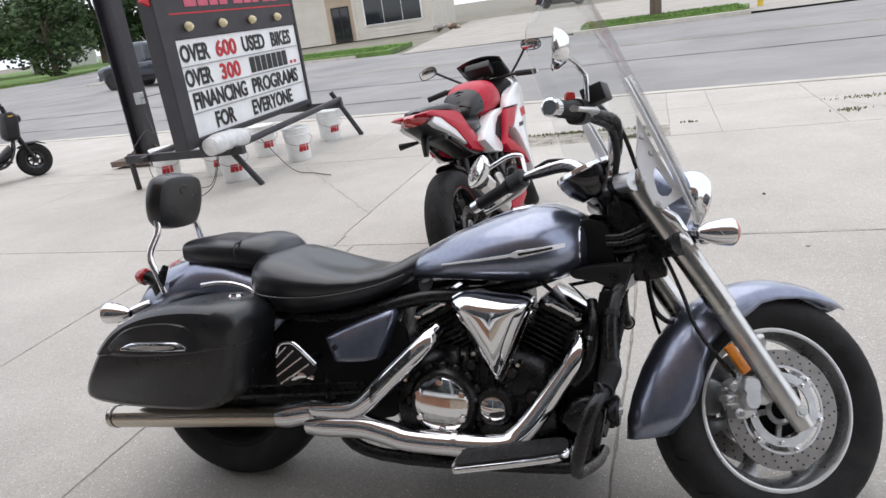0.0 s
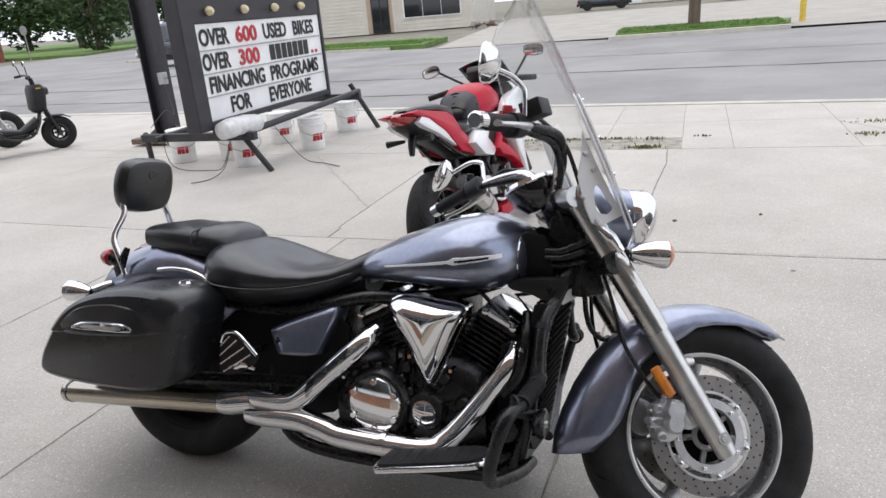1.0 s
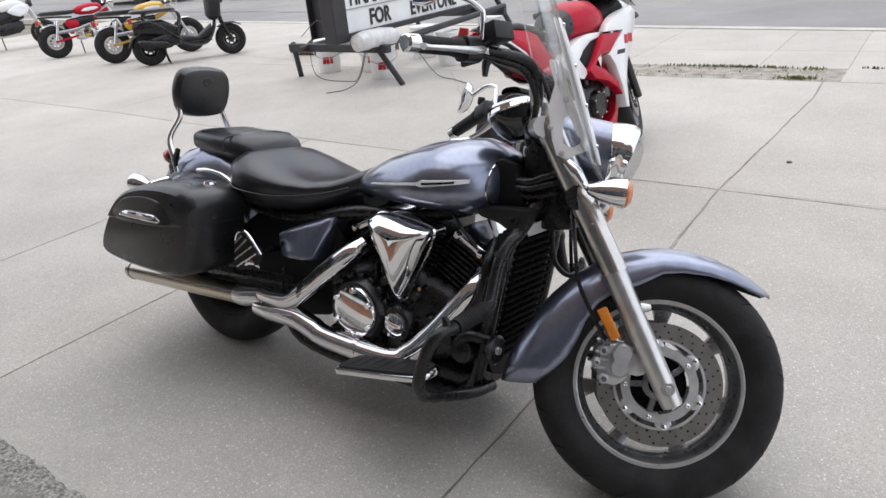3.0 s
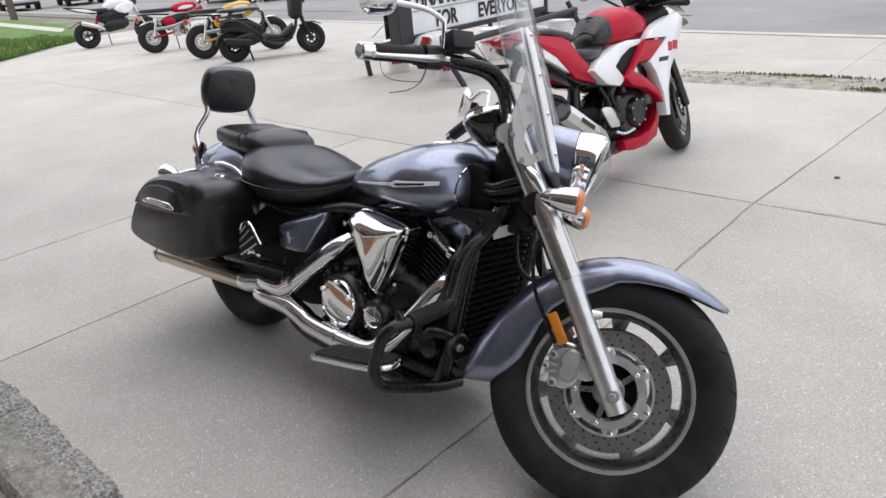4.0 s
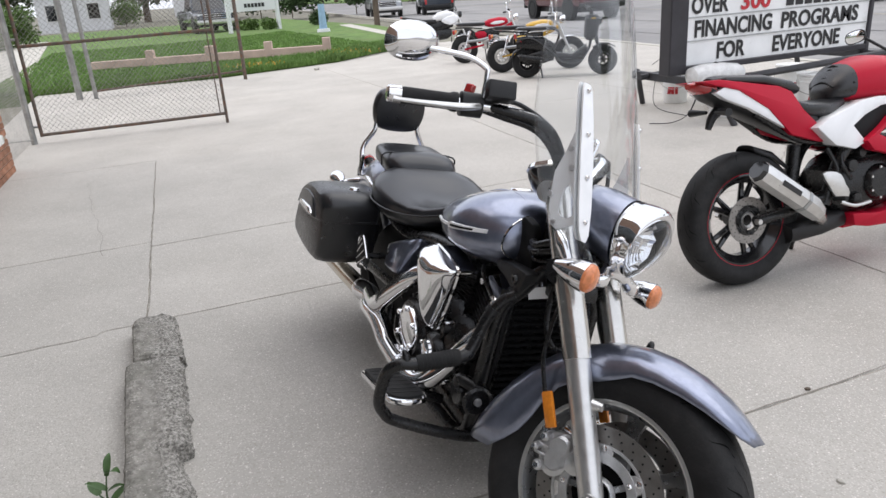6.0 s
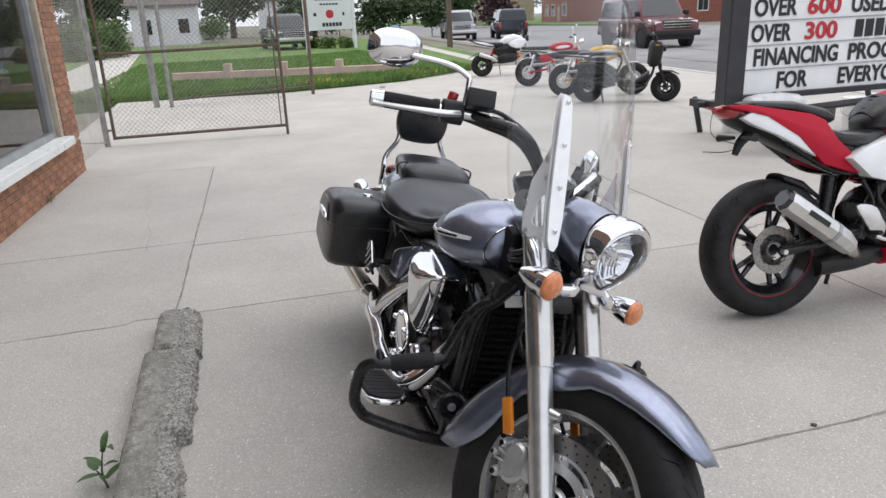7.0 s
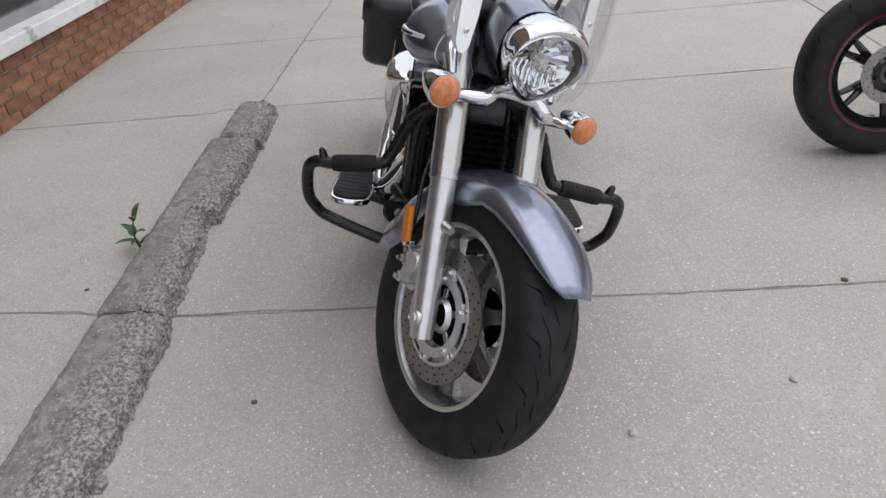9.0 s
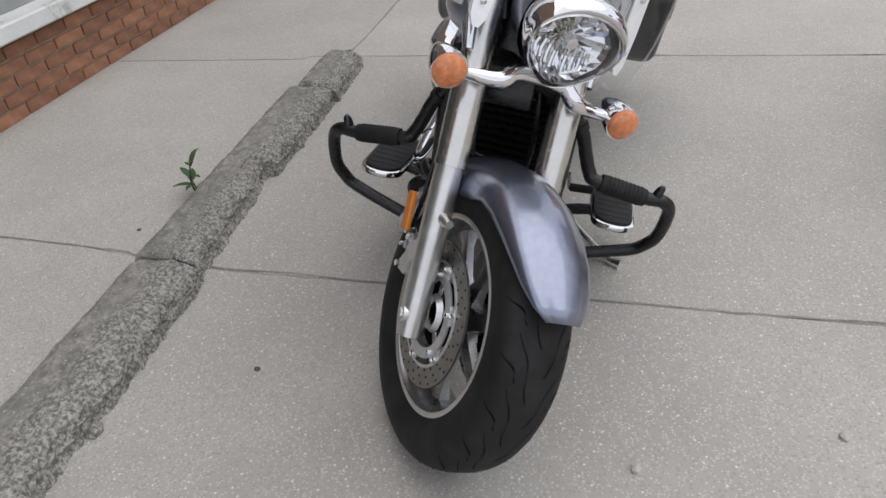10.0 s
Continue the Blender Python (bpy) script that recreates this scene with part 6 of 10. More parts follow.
    # frame
    for sy in (-1, 1):
        P("down_tube", tube([(1.345, sy * 0.05, 0.745), (1.318, sy * 0.105, 0.665), (1.296, sy * 0.145, 0.60), (1.268, sy * 0.152, 0.42), (1.236, sy * 0.15, 0.24), (1.20, sy * 0.15, 0.175), (1.10, sy * 0.16, 0.155), (0.60, sy * 0.17, 0.16), (0.45, sy * 0.15, 0.25), (0.42, sy * 0.12, 0.45), (0.40, sy * 0.12, 0.60)], 0.020, 12, 5), BLACK, "black frame tube")
        P("upper_rail", tube([(1.30, sy * 0.05, 0.75), (1.0, sy * 0.10, 0.655), (0.75, sy * 0.13, 0.635), (0.45, sy * 0.13, 0.575), (0.1, sy * 0.13, 0.61)], 0.021, 10), BLACK, "black frame rail")
        P("neck_cover", prism(rounded([(1.185, 0.700), (1.20, 0.715), (1.345, 0.726), (1.352, 0.712), (1.330, 0.658), (1.312, 0.648), (1.254, 0.676), (1.20, 0.685)], 2), sy * 0.080, sy * 0.122, 0.006), BLACK_PLASTIC, "black plastic neck cover")
        part("cover_bolt", moved(lathe([(0, -0.001), (0.006, -0.001), (0.007, -0.005), (0.012, -0.005), (0.0145, 0.0), (0.0145, 0.006)], 16), Matrix.Translation((1.307, sy * 0.123, 0.692)) @ (Matrix() if sy < 0 else pose(0, 0, 0, 180))), BLACK, root)
        panel = domed([(0.458, 0.524), (0.464, 0.531), (0.51, 0.553), (0.58, 0.580), (0.66, 0.607), (0.686, 0.612), (0.690, 0.600), (0.672, 0.54), (0.648, 0.476), (0.640, 0.466), (0.60, 0.458), (0.54, 0.455), (0.503, 0.455), (0.494, 0.460), (0.475, 0.49)], [sy * 0.12, sy * 0.178, sy * 0.194, sy * 0.203, sy * 0.208], [1.0, 1.0, 0.97, 0.90, 0.70])
        for v in panel.verts:
            v.co.y -= sy * (v.co.z - 0.50) * 0.30
        P("side_cover", panel, PAINT, "blue-grey side panel")
        part("panel_bolt", moved(lathe([(0, -0.004), (0.009, -0.004), (0.011, 0)], 12), Matrix.Translation((0.492, sy * 0.205, 0.50)) @ (Matrix() if sy < 0 else pose(0, 0, 0, 180))), BLACK, root)
        plate = P("passenger_board", prism(rounded([(0.329, 0.432), (0.340, 0.525), (0.366, 0.546), (0.402, 0.541), (0.463, 0.486), (0.453, 0.458), (0.405, 0.428), (0.354, 0.415)], 3), sy * 0.262, sy * 0.274, 0.003), RUBBER, "folded passenger footboard with bright strips")
        part("edge_trim", tube([(0.338, sy * 0.272, 0.515), (0.350, sy * 0.272, 0.540), (0.372, sy * 0.272, 0.550), (0.404, sy * 0.272, 0.543), (0.465, sy * 0.272, 0.486)], 0.0055, 8), CHROME, plate, "chrome edge")
        for (ax, az), (bx, bz) in (((0.338, 0.505), (0.374, 0.538)), ((0.335, 0.475), (0.398, 0.528)), ((0.334, 0.448), (0.424, 0.508)), ((0.345, 0.425), (0.445, 0.487))):
            part("bright_strip", tube([(ax, sy * 0.2745, az), (bx, sy * 0.2745, bz)], 0.0035, 6, 1), POLISHED, plate)
        part("board_arm", tube([(0.36, sy * 0.262, 0.42), (0.41, sy * 0.268, 0.452), (0.45, sy * 0.262, 0.44)], [0.007, 0.012, 0.006], 8, 3), CHROME, plate, "chrome pivot")
        P("board_stay", tube([(0.40, sy * 0.13, 0.46), (0.40, sy * 0.265, 0.46)], 0.012, 8, 1), BLACK)
        P("swingarm", tube([(0.0, sy * 0.125, 0.312), (0.25, sy * 0.13, 0.335), (0.55, sy * 0.12, 0.36)], [0.03, 0.028, 0.032], 12), BLACK, "black swingarm")
        # footboards
        bm_ = Matrix.Translation((1.045, sy * 0.325, 0.258)) @ pose(0, 0, 0, 0, -11, 0)
        shape = rounded([(-0.155, -0.052), (-0.155, 0.052), (-0.10, 0.062), (0.08, 0.062), (0.145, 0.05), (0.165, 0.0), (0.145, -0.05), (0.08, -0.062), (-0.10, -0.062)], 4)
        fb = P("footboard", prism(shape, -0.012, 0.006, 0.005, axis="z"), CHROME, "chrome-edged rider footboard", xf=bm_)
        part("rubber_mat", prism([(x * 0.93, y * 0.86) for x, y in shape], 0.004, 0.013, 0.003, axis="z"), RUBBER, fb, "ribbed black rubber mat", xf=bm_)
        for i in range(7):
            part("mat_rib", box(-0.12 + i * 0.037, -0.108 + i * 0.037, -0.042, 0.042, 0.012, 0.0142, 0.0008), RUBBER, fb, xf=bm_)
        P("board_bracket", tube([(1.06, sy * 0.17, 0.21), (1.06, sy * 0.25, 0.235), (1.06, sy * 0.31, 0.245)], 0.016, 10), BLACK)
        # engine guard
        gd = P("engine_guard", tube([(1.318, sy * 0.118, 0.652), (1.306, sy * 0.145, 0.632), (1.299, sy * 0.178, 0.585), (1.299, sy * 0.198, 0.535), (1.303, sy * 0.216, 0.495), (1.308, sy * 0.240, 0.475), (1.294, sy * 0.36, 0.452), (1.283, sy * 0.408, 0.446), (1.264, sy * 0.433, 0.41), (1.238, sy * 0.434, 0.32), (1.228, sy * 0.412, 0.275), (1.228, sy * 0.37, 0.245), (1.250, sy * 0.205, 0.202), (1.257, sy * 0.10, 0.190)], 0.0165, 14, 5), BLACK, "black tubular engine guard")
        part("foam_pad", tube([(1.307, sy * 0.250, 0.473), (1.306, sy * 0.258, 0.4715), (1.295, sy * 0.352, 0.4535), (1.294, sy * 0.360, 0.452)], [0.020, 0.0225, 0.0225, 0.020], 16, 2), RUBBER, gd, "ribbed foam sleeve")
        for q in range(9):
            f = 0.08 + q * 0.105
            part("foam_rib", tube([(1.306 - 0.011 * f, sy * (0.258 + 0.094 * f), 0.4715 - 0.018 * f), (1.3055 - 0.011 * f, sy * (0.262 + 0.094 * f), 0.4707 - 0.018 * f)], 0.0236, 16, 1), RUBBER, gd)
        part("peg_knob", ovals([(0.445, 1.287, sy * 0.388, 0.017, 0.015, 0.015, 2), (0.468, 1.286, sy * 0.390, 0.013, 0.012, 0.012, 2), (0.480, 1.284, sy * 0.394, 0.010, 0.010, 0.010, 2), (0.486, 1.282, sy * 0.396, 0.005, 0.005, 0.005, 2)], 12, "z"), BLACK, gd)
        part("clamp", tube([(1.300, sy * 0.165, 0.607), (1.299, sy * 0.172, 0.594)], 0.0205, 14, 1), BLACK_PLASTIC, gd)
    tilt = Matrix.Translation((1.262, 0, 0.46)) @ pose(0, 0, 0, 0, 9.5, 0)
    rad = P("radiator", box(-0.025, 0.022, -0.122, 0.122, -0.20, 0.20, 0.006), BLACK, "black finned radiator", xf=tilt)
    for i in range(17):
        part("radiator_slat", box(0.024, 0.036, -0.116, 0.116, -0.185 + i * 0.0225, -0.176 + i * 0.0225, 0.002), VOID, rad, xf=tilt)
    part("radiator_cap", lathe([(0, 0.0), (0.022, 0.0), (0.024, 0.008), (0.014, 0.016), (0, 0.016)], 18, "z"), CAST, rad, xf=tilt @ Matrix.Translation((0, -0.07, 0.20)))
    for sy in (-1, 1):
        side = P("radiator_side_cover", prism([(-0.03, -0.205), (-0.035, 0.0), (-0.028, 0.19), (0.022, 0.205), (0.030, 0.0), (0.022, -0.205)], sy * 0.124, sy * 0.136, 0.005), MATT_BLACK, xf=tilt)
        for q in range(6):
            part("cover_slot", box(-0.012, 0.016, sy * 0.1365 - 0.002, sy * 0.1365 + 0.002, -0.16 + q * 0.058, -0.142 + q * 0.058, 0.001), VOID, side, xf=tilt)
    P("warning_label", box(-0.032, 0.032, -0.0008, 0.0008, -0.016, 0.016, 0.0005), SIGN_WHITE, "pale warning label", xf=Matrix.Translation((1.345, -0.062, 0.668)) @ pose(0, 0, 0, 0, -14, 62))
    P("vent_hose", tube([(1.372, -0.035, 0.72), (1.388, -0.055, 0.67), (1.394, -0.060, 0.625), (1.408, -0.060, 0.58), (1.436, -0.050, 0.552), (1.45, -0.02, 0.55)], 0.0075, 10), BLACK)
    P("horn", lathe([(0, -0.022), (0.026, -0.020), (0.040, -0.006), (0.043, 0.006), (0.036, 0.012), (0, 0.008)], 22, "x"), BLACK, "round black horn", xf=Matrix.Translation((1.30, -0.175, 0.335)))
    part("horn_boss", lathe([(0, 0.006), (0.012, 0.010), (0.010, 0.018), (0, 0.020)], 14, "x"), CAST, root, xf=Matrix.Translation((1.30, -0.175, 0.335)))
    P("belly_pan", ovals([(0.62, 0, 0.20, 0.13, 0.03, 0.05, 3), (0.7, 0, 0.20, 0.155, 0.04, 0.065, 3), (1.18, 0, 0.20, 0.15, 0.04, 0.06, 3), (1.24, 0, 0.22, 0.12, 0.03, 0.04, 3)], 20), BLACK)
    P("inner_fender", arc_fender((0.0, 0, 0.312), [(8, 0.36, 0.10, 0.04), (30, 0.37, 0.10, 0.04), (60, 0.37, 0.10, 0.04)]), BLACK_PLASTIC, mods=solid(0.006))
    P("battery_box", box(0.40, 0.66, -0.13, 0.13, 0.28, 0.60, 0.02, 2), BLACK)
    P("side_stand", tube([(0.95, 0.16, 0.185), (1.0, 0.24, 0.135), (1.07, 0.35, 0.096), (1.09, 0.395, 0.096)], [0.014, 0.012, 0.012, 0.017], 12), CHROME, "side stand swung down")
    P("shift_peg", tube([(1.185, 0.19, 0.37), (1.20, 0.25, 0.385)], 0.011, 10, 1), RUBBER)
    P("shift_link", tube([(1.0, 0.19, 0.30), (1.185, 0.19, 0.37)], 0.008, 8, 1), CHROME)
    P("clutch_cable", tube([(1.12, 0.10, 0.62), (1.30, 0.13, 0.66), (1.40, 0.10, 0.76)], 0.006, 6), BLACK)
    P("oil_hose", tube([(1.30, -0.13, 0.34), (1.22, -0.19, 0.36), (1.16, -0.16, 0.30)], 0.018, 10), BLACK)
    P("oil_filter", moved(lathe([(0, -0.045), (0.036, -0.042), (0.04, -0.03), (0.04, 0.05)], 24), Matrix.Translation((1.20, -0.15, 0.31))), BLACK)
    # the rear sits a little further back and lower than the middle
    back = {"backrest_pad": (-0.050, -0.010), "sissy_bar": (-0.045, -0.006), "strut_plate": (-0.035, -0.006), "tail_light": (-0.032, -0.015), "rear_signal_bar": (-0.03, -0.022), "passenger_seat": (-0.034, -0.016),
            "rider_seat": (-0.010, 0.0), "rear_fender": (-0.02, -0.006), "saddlebag": (-0.034, -0.026), "bag_rail": (-0.02, -0.01), "passenger_board": (-0.006, -0.018), "side_cover": (-0.010, 0.0), "plate_holder": (-0.03, -0.02)}
    for ob in root.children:
        shift = back.get(ob.name.split(".")[0])
        if ob.name.startswith("turn_signal") and ob.data.vertices[0].co.x < 0:
            shift = (-0.03, -0.022)
        if shift:
            for piece in [ob] + list(ob.children):
                piece.data.transform(Matrix.Translation((shift[0], 0, shift[1])))
    return root


touring_motorcycle(pose(-0.750, 0.854, 0.0, -12.3, 0, -1.9))


# ---- the portable sign on its trailer frame ----
def word(text, y0, y1, z, mat, parent, h=0.165):
    """One word of plastic letters on the panel, fitted to its place."""
    ob = letters(text, 0.24, 0.002, Matrix(), mat, "letters", parent)
    co = [v.co for v in ob.data.vertices]
    lo, hi = min(c.x for c in co), max(c.x for c in co)
    zl, zh = min(c.z for c in co), max(c.z for c in co)
    ob.data.transform(Matrix.Translation((-3.578, y0, z - h / 2)) @ pose(0, 0, 0, 0, 0, 90) @ Matrix.Diagonal(((y1 - y0) / (hi - lo), 1, h / (zh - zl), 1)) @ Matrix.Translation((-lo, 0, -zl)))
    return ob


def letter_bars(n, y0, y1, z, mat, parent, h=0.165):
    step = (y1 - y0) / n
    for i in range(n):
        part("letter_bar", box(-3.58, -3.576, y0 + i * step + step * 0.12, y0 + (i + 1) * step - step * 0.1, z - h / 2, z + h / 2), mat, parent, smooth=False)


sign = thing("portable_sign", "black trailer sign with changeable letters on a white panel", "sign")
panel = part("sign_panel", box(-3.66, -3.585, 4.93, 7.40, 0.555, 1.475, 0.004), SIGN_WHITE, sign, "white changeable-letter panel", smooth=False)
for z in (0.785, 1.005, 1.225):
    part("letter_rail", box(-3.585, -3.574, 4.94, 7.39, z - 0.006, z + 0.006), ALUMINIUM, panel, smooth=False)
word("OVER", 5.00, 5.48, 1.345, BLACK_PRINT, panel)
word("600", 5.60, 5.99, 1.345, RED_PRINT, panel)
word("USED", 6.12, 6.60, 1.345, BLACK_PRINT, panel)
word("BIKES", 6.76, 7.24, 1.345, BLACK_PRINT, panel)
word("OVER", 4.99, 5.44, 1.115, BLACK_PRINT, panel)
word("300", 5.60, 5.98, 1.115, RED_PRINT, panel)
letter_bars(7, 6.18, 7.06, 1.115, BLACK_PRINT, panel)
for y in (7.12, 7.22):
    part("letter_bar", box(-3.58, -3.576, y, y + 0.05, 1.035, 1.07), RED_PRINT, panel, smooth=False)
word("FINANCING", 5.04, 6.02, 0.895, BLACK_PRINT, panel)
word("PROGRAMS", 6.15, 7.24, 0.895, BLACK_PRINT, panel)
word("FOR", 5.33, 5.69, 0.672, BLACK_PRINT, panel)
word("EVERYONE", 6.06, 7.00, 0.672, BLACK_PRINT, panel)
part("side_frame", box(-3.70, -3.54, 4.72, 4.93, 0.48, 2.45, 0.01), SIGN_BLACK, sign, "black steel side frame", smooth=False)
part("side_frame", box(-3.70, -3.56, 7.40, 7.45, 0.48, 2.45, 0.006), SIGN_BLACK, sign, smooth=False)
part("bottom_frame", box(-3.68, -3.56, 4.93, 7.40, 0.50, 0.555, 0.006), SIGN_BLACK, sign, smooth=False)
head = part("header_box", box(-3.70, -3.565, 4.93, 7.40, 1.475, 2.45, 0.01), SIGN_BLACK, sign, "black header with bulbs and red lettering", smooth=False)
part("red_line", box(-3.566, -3.561, 4.95, 7.38, 1.70, 1.715), RED_PRINT, head, smooth=False)
for y in (5.17, 5.76, 6.35, 6.93):
    part("bulb", ovals([(-3.566, y, 1.585, 0.03, 0.03, 0.03, 2), (-3.54, y, 1.585, 0.045, 0.045, 0.045, 2), (-3.51, y, 1.585, 0.04, 0.04, 0.04, 2), (-3.485, y, 1.585, 0.018, 0.018, 0.018, 2)], 16), BULB, head, "yellowed round bulb")
PINK = material("pink_red_print", (0.55, 0.10, 0.16), 0.5, var=0.1, scale=10)
for i, (a, b) in enumerate(((5.22, 5.42), (5.45, 5.62), (5.65, 5.80), (5.83, 5.98), (6.10, 6.28), (6.31, 6.46), (6.49, 6.62), (6.72, 6.88), (6.91, 7.05))):
    part("lettering_bar", box(-3.566, -3.560, a, b, 1.765, 1.90 + 0.05 * (i % 3 == 0)), PINK, head, smooth=False)
part("red_arrow", prism([(4.62, 1.83), (4.93, 1.70), (4.93, 2.10), (4.75, 2.10)], -3.60, -3.56, axis="x"), RED_PRINT, sign, "red arrow point", smooth=False)
# trailer frame and legs
BEAM = material("dark_steel_beam", (0.045, 0.045, 0.05), 0.55, 0.3, var=0.25, scale=9)
part("cross_beam", box(-4.62, -3.22, 5.10, 5.17, 0.34, 0.42, 0.004), BEAM, sign, "dark steel cross beam", smooth=False)
part("cross_beam", box(-4.62, -3.15, 7.42, 7.49, 0.40, 0.48, 0.004), BEAM, sign, smooth=False)
part("long_beam", tube([(-3.36, 5.0, 0.40), (-3.20, 7.52, 0.50)], 0.035, 8, 1), BEAM, sign, "long steel tube along the trailer")
part("long_beam", tube([(-4.35, 5.0, 0.38), (-4.3, 7.5, 0.46)], 0.035, 8, 1), BEAM, sign)
for top, foot in (((-4.58, 5.14, 0.42), (-4.80, 5.40, 0.0)), ((-3.42, 5.14, 0.44), (-3.14, 5.20, 0.0)), ((-3.28, 7.46, 0.60), (-3.04, 7.66, 0.0)), ((-4.56, 7.46, 0.50), (-4.66, 7.74, 0.0))):
    part("leg", tube([top, foot], 0.031, 10, 1), BEAM, sign, "splayed dark steel leg")
part("panel_post", box(-3.70, -3.62, 5.10, 5.17, 0.42, 0.55), BEAM, sign, smooth=False)
part("panel_post", box(-3.70, -3.62, 7.40, 7.47, 0.44, 0.55), BEAM, sign, smooth=False)
wrapm = ovals([(4.86, -3.42, 0.47, 0.04, 0.04, 0.04, 2), (4.89, -3.42, 0.475, 0.09, 0.085, 0.085, 2.2), (5.0, -3.40, 0.48, 0.105, 0.10, 0.09, 2.2), (5.2, -3.38, 0.475, 0.10, 0.105, 0.095, 2.2), (5.38, -3.36, 0.47, 0.09, 0.09, 0.085, 2.2), (5.46, -3.36, 0.465, 0.05, 0.05, 0.05, 2)], 22, "y")
for v in wrapm.verts:
    v.co += Vector((1, 0.3, 1)).normalized() * 0.014 * noise.noise(v.co * 14)
wrap = part("wrapped_jack", wrapm, PLASTIC_WRAP, sign, "trailer jack wrapped in white plastic")
part("strap", tube([(-3.29, 5.15, 0.48), (-3.39, 5.15, 0.585), (-3.49, 5.15, 0.48), (-3.39, 5.15, 0.375), (-3.29, 5.15, 0.48)], 0.008, 6), BEAM, wrap)


def bucket(x, y, face, label):
    root = thing("bucket", label, "bucket", pose(x, y, 0, 0, 0, face), "buckets under the sign")
    part("body", lathe([(0.0, 0.0), (0.125, 0.0), (0.130, 0.006), (0.143, 0.29), (0.152, 0.29), (0.152, 0.30), (0.145, 0.302), (0.146, 0.325), (0.154, 0.327), (0.154, 0.337), (0.148, 0.34), (0.149, 0.362), (0.155, 0.366), (0.152, 0.372), (0.146, 0.372)], 32, "z"), BUCKET, root)
    part("lid", lathe([(0.0, 0.366), (0.12, 0.366), (0.13, 0.374), (0.157, 0.376), (0.159, 0.36)], 32, "z"), BUCKET, root, "white press-on lid")
    part("handle", tube([(-0.156, 0, 0.31), (-0.15, -0.08, 0.22), (0.0, -0.16, 0.17), (0.15, -0.08, 0.22), (0.156, 0, 0.31)], 0.004, 6), GALVANISED, root, "wire handle")
    # red printed emblem as plain shapes
    def patch(a0, a1, z0, z1, slant=0.0):
        rr = lambda z: 0.131 + (z / 0.29) * 0.0125 + 0.0012
        rings = []
        for i in range(5):
            a = radians(a0 + (a1 - a0) * i / 4) - math.pi / 2
            rings.append([Vector((rr(z) * math.cos(a + s), rr(z) * math.sin(a + s), z)) for z, s in ((z0, 0), (z1, slant))])
        return part("red_emblem", loft(rings, closed=False), RED_PRINT, root, "red printed emblem", mods=solid(0.001))
    patch(-26, -8, 0.11, 0.19, 0.10)
    patch(-5, 10, 0.11, 0.19)
    patch(13, 27, 0.11, 0.19)
    return root


for bx, by, bf in ((-3.62, 5.50, 40), (-3.27, 6.32, 55), (-3.40, 7.48, 55), (-4.62, 5.72, 35), (-4.05, 5.85, 40), (-3.95, 6.75, 50)):
    bucket(bx, by, bf, "white plastic bucket with a red printed emblem")

# steel column of the old pole sign, with its rusty foot
col = thing("steel_column", "dark steel I-beam column on a rusty base plate", "column")
part("web", box(-5.93, -5.71, 6.925, 6.955, 0.06, 4.2), SIGN_BLACK, col, smooth=False)
for x in (-5.945, -5.715):
    part("flange", box(x, x + 0.02, 6.83, 7.05, 0.06, 4.2, 0.003), SIGN_BLACK, col, smooth=False)
part("base_plate", box(-6.22, -5.45, 6.65, 7.2, 0.03, 0.10, 0.006), RUSTY, col, "rusty base plate", smooth=False)
part("base_block", box(-6.1, -5.6, 6.72, 7.1, -0.02, 0.04), RUSTY, col, smooth=False)
for x in (-6.05, -5.6):
    part("gusset", prism([(x - 0.12, 0.10), (x + 0.12, 0.10), (x + (0.10 if x < -5.8 else -0.10), 0.24)], 6.93, 6.95), RUSTY, col, smooth=False)
part("outlet_box", box(-5.70, -5.60, 6.80, 6.88, 0.78, 0.93, 0.006), ALUMINIUM, col, "grey outlet box")
col2 = thing("rusty_block", "rusty steel block beside the column", "block")
part("block", box(-5.0, -4.72, 7.0, 7.25, 0.0, 0.16, 0.01), RUSTY, col2)
CABLE = material("black_cable", (0.02, 0.02, 0.022), 0.6)
cables = [((-5.65, 6.84, 0.80), (-5.3, 6.5, 0.45), (-5.0, 6.0, 0.55), (-4.9, 5.6, 0.42)), ((-5.65, 6.84, 0.85), (-5.1, 6.6, 0.9), (-4.4, 5.8, 0.9), (-3.9, 4.95, 1.3)), ((-4.7, 5.5, 0.35), (-4.4, 5.25, 0.05), (-3.9, 5.2, 0.012), (-3.6, 5.05, 0.10), (-3.45, 5.05, 0.42)),
          ((-3.45, 5.05, 0.38), (-3.55, 5.0, 0.10), (-3.62, 4.85, 0.012), (-3.72, 4.65, 0.012)), ((-3.3, 5.6, 0.4), (-3.0, 5.6, 0.05), (-2.7, 5.5, 0.012), (-2.45, 5.35, 0.012))]
for pts in cables:
    cb = thing("cable", "black electric cable hanging from the sign", "cable", group="cables at the sign")
    part("wire", tube(pts, 0.0042, 6), CABLE, cb)


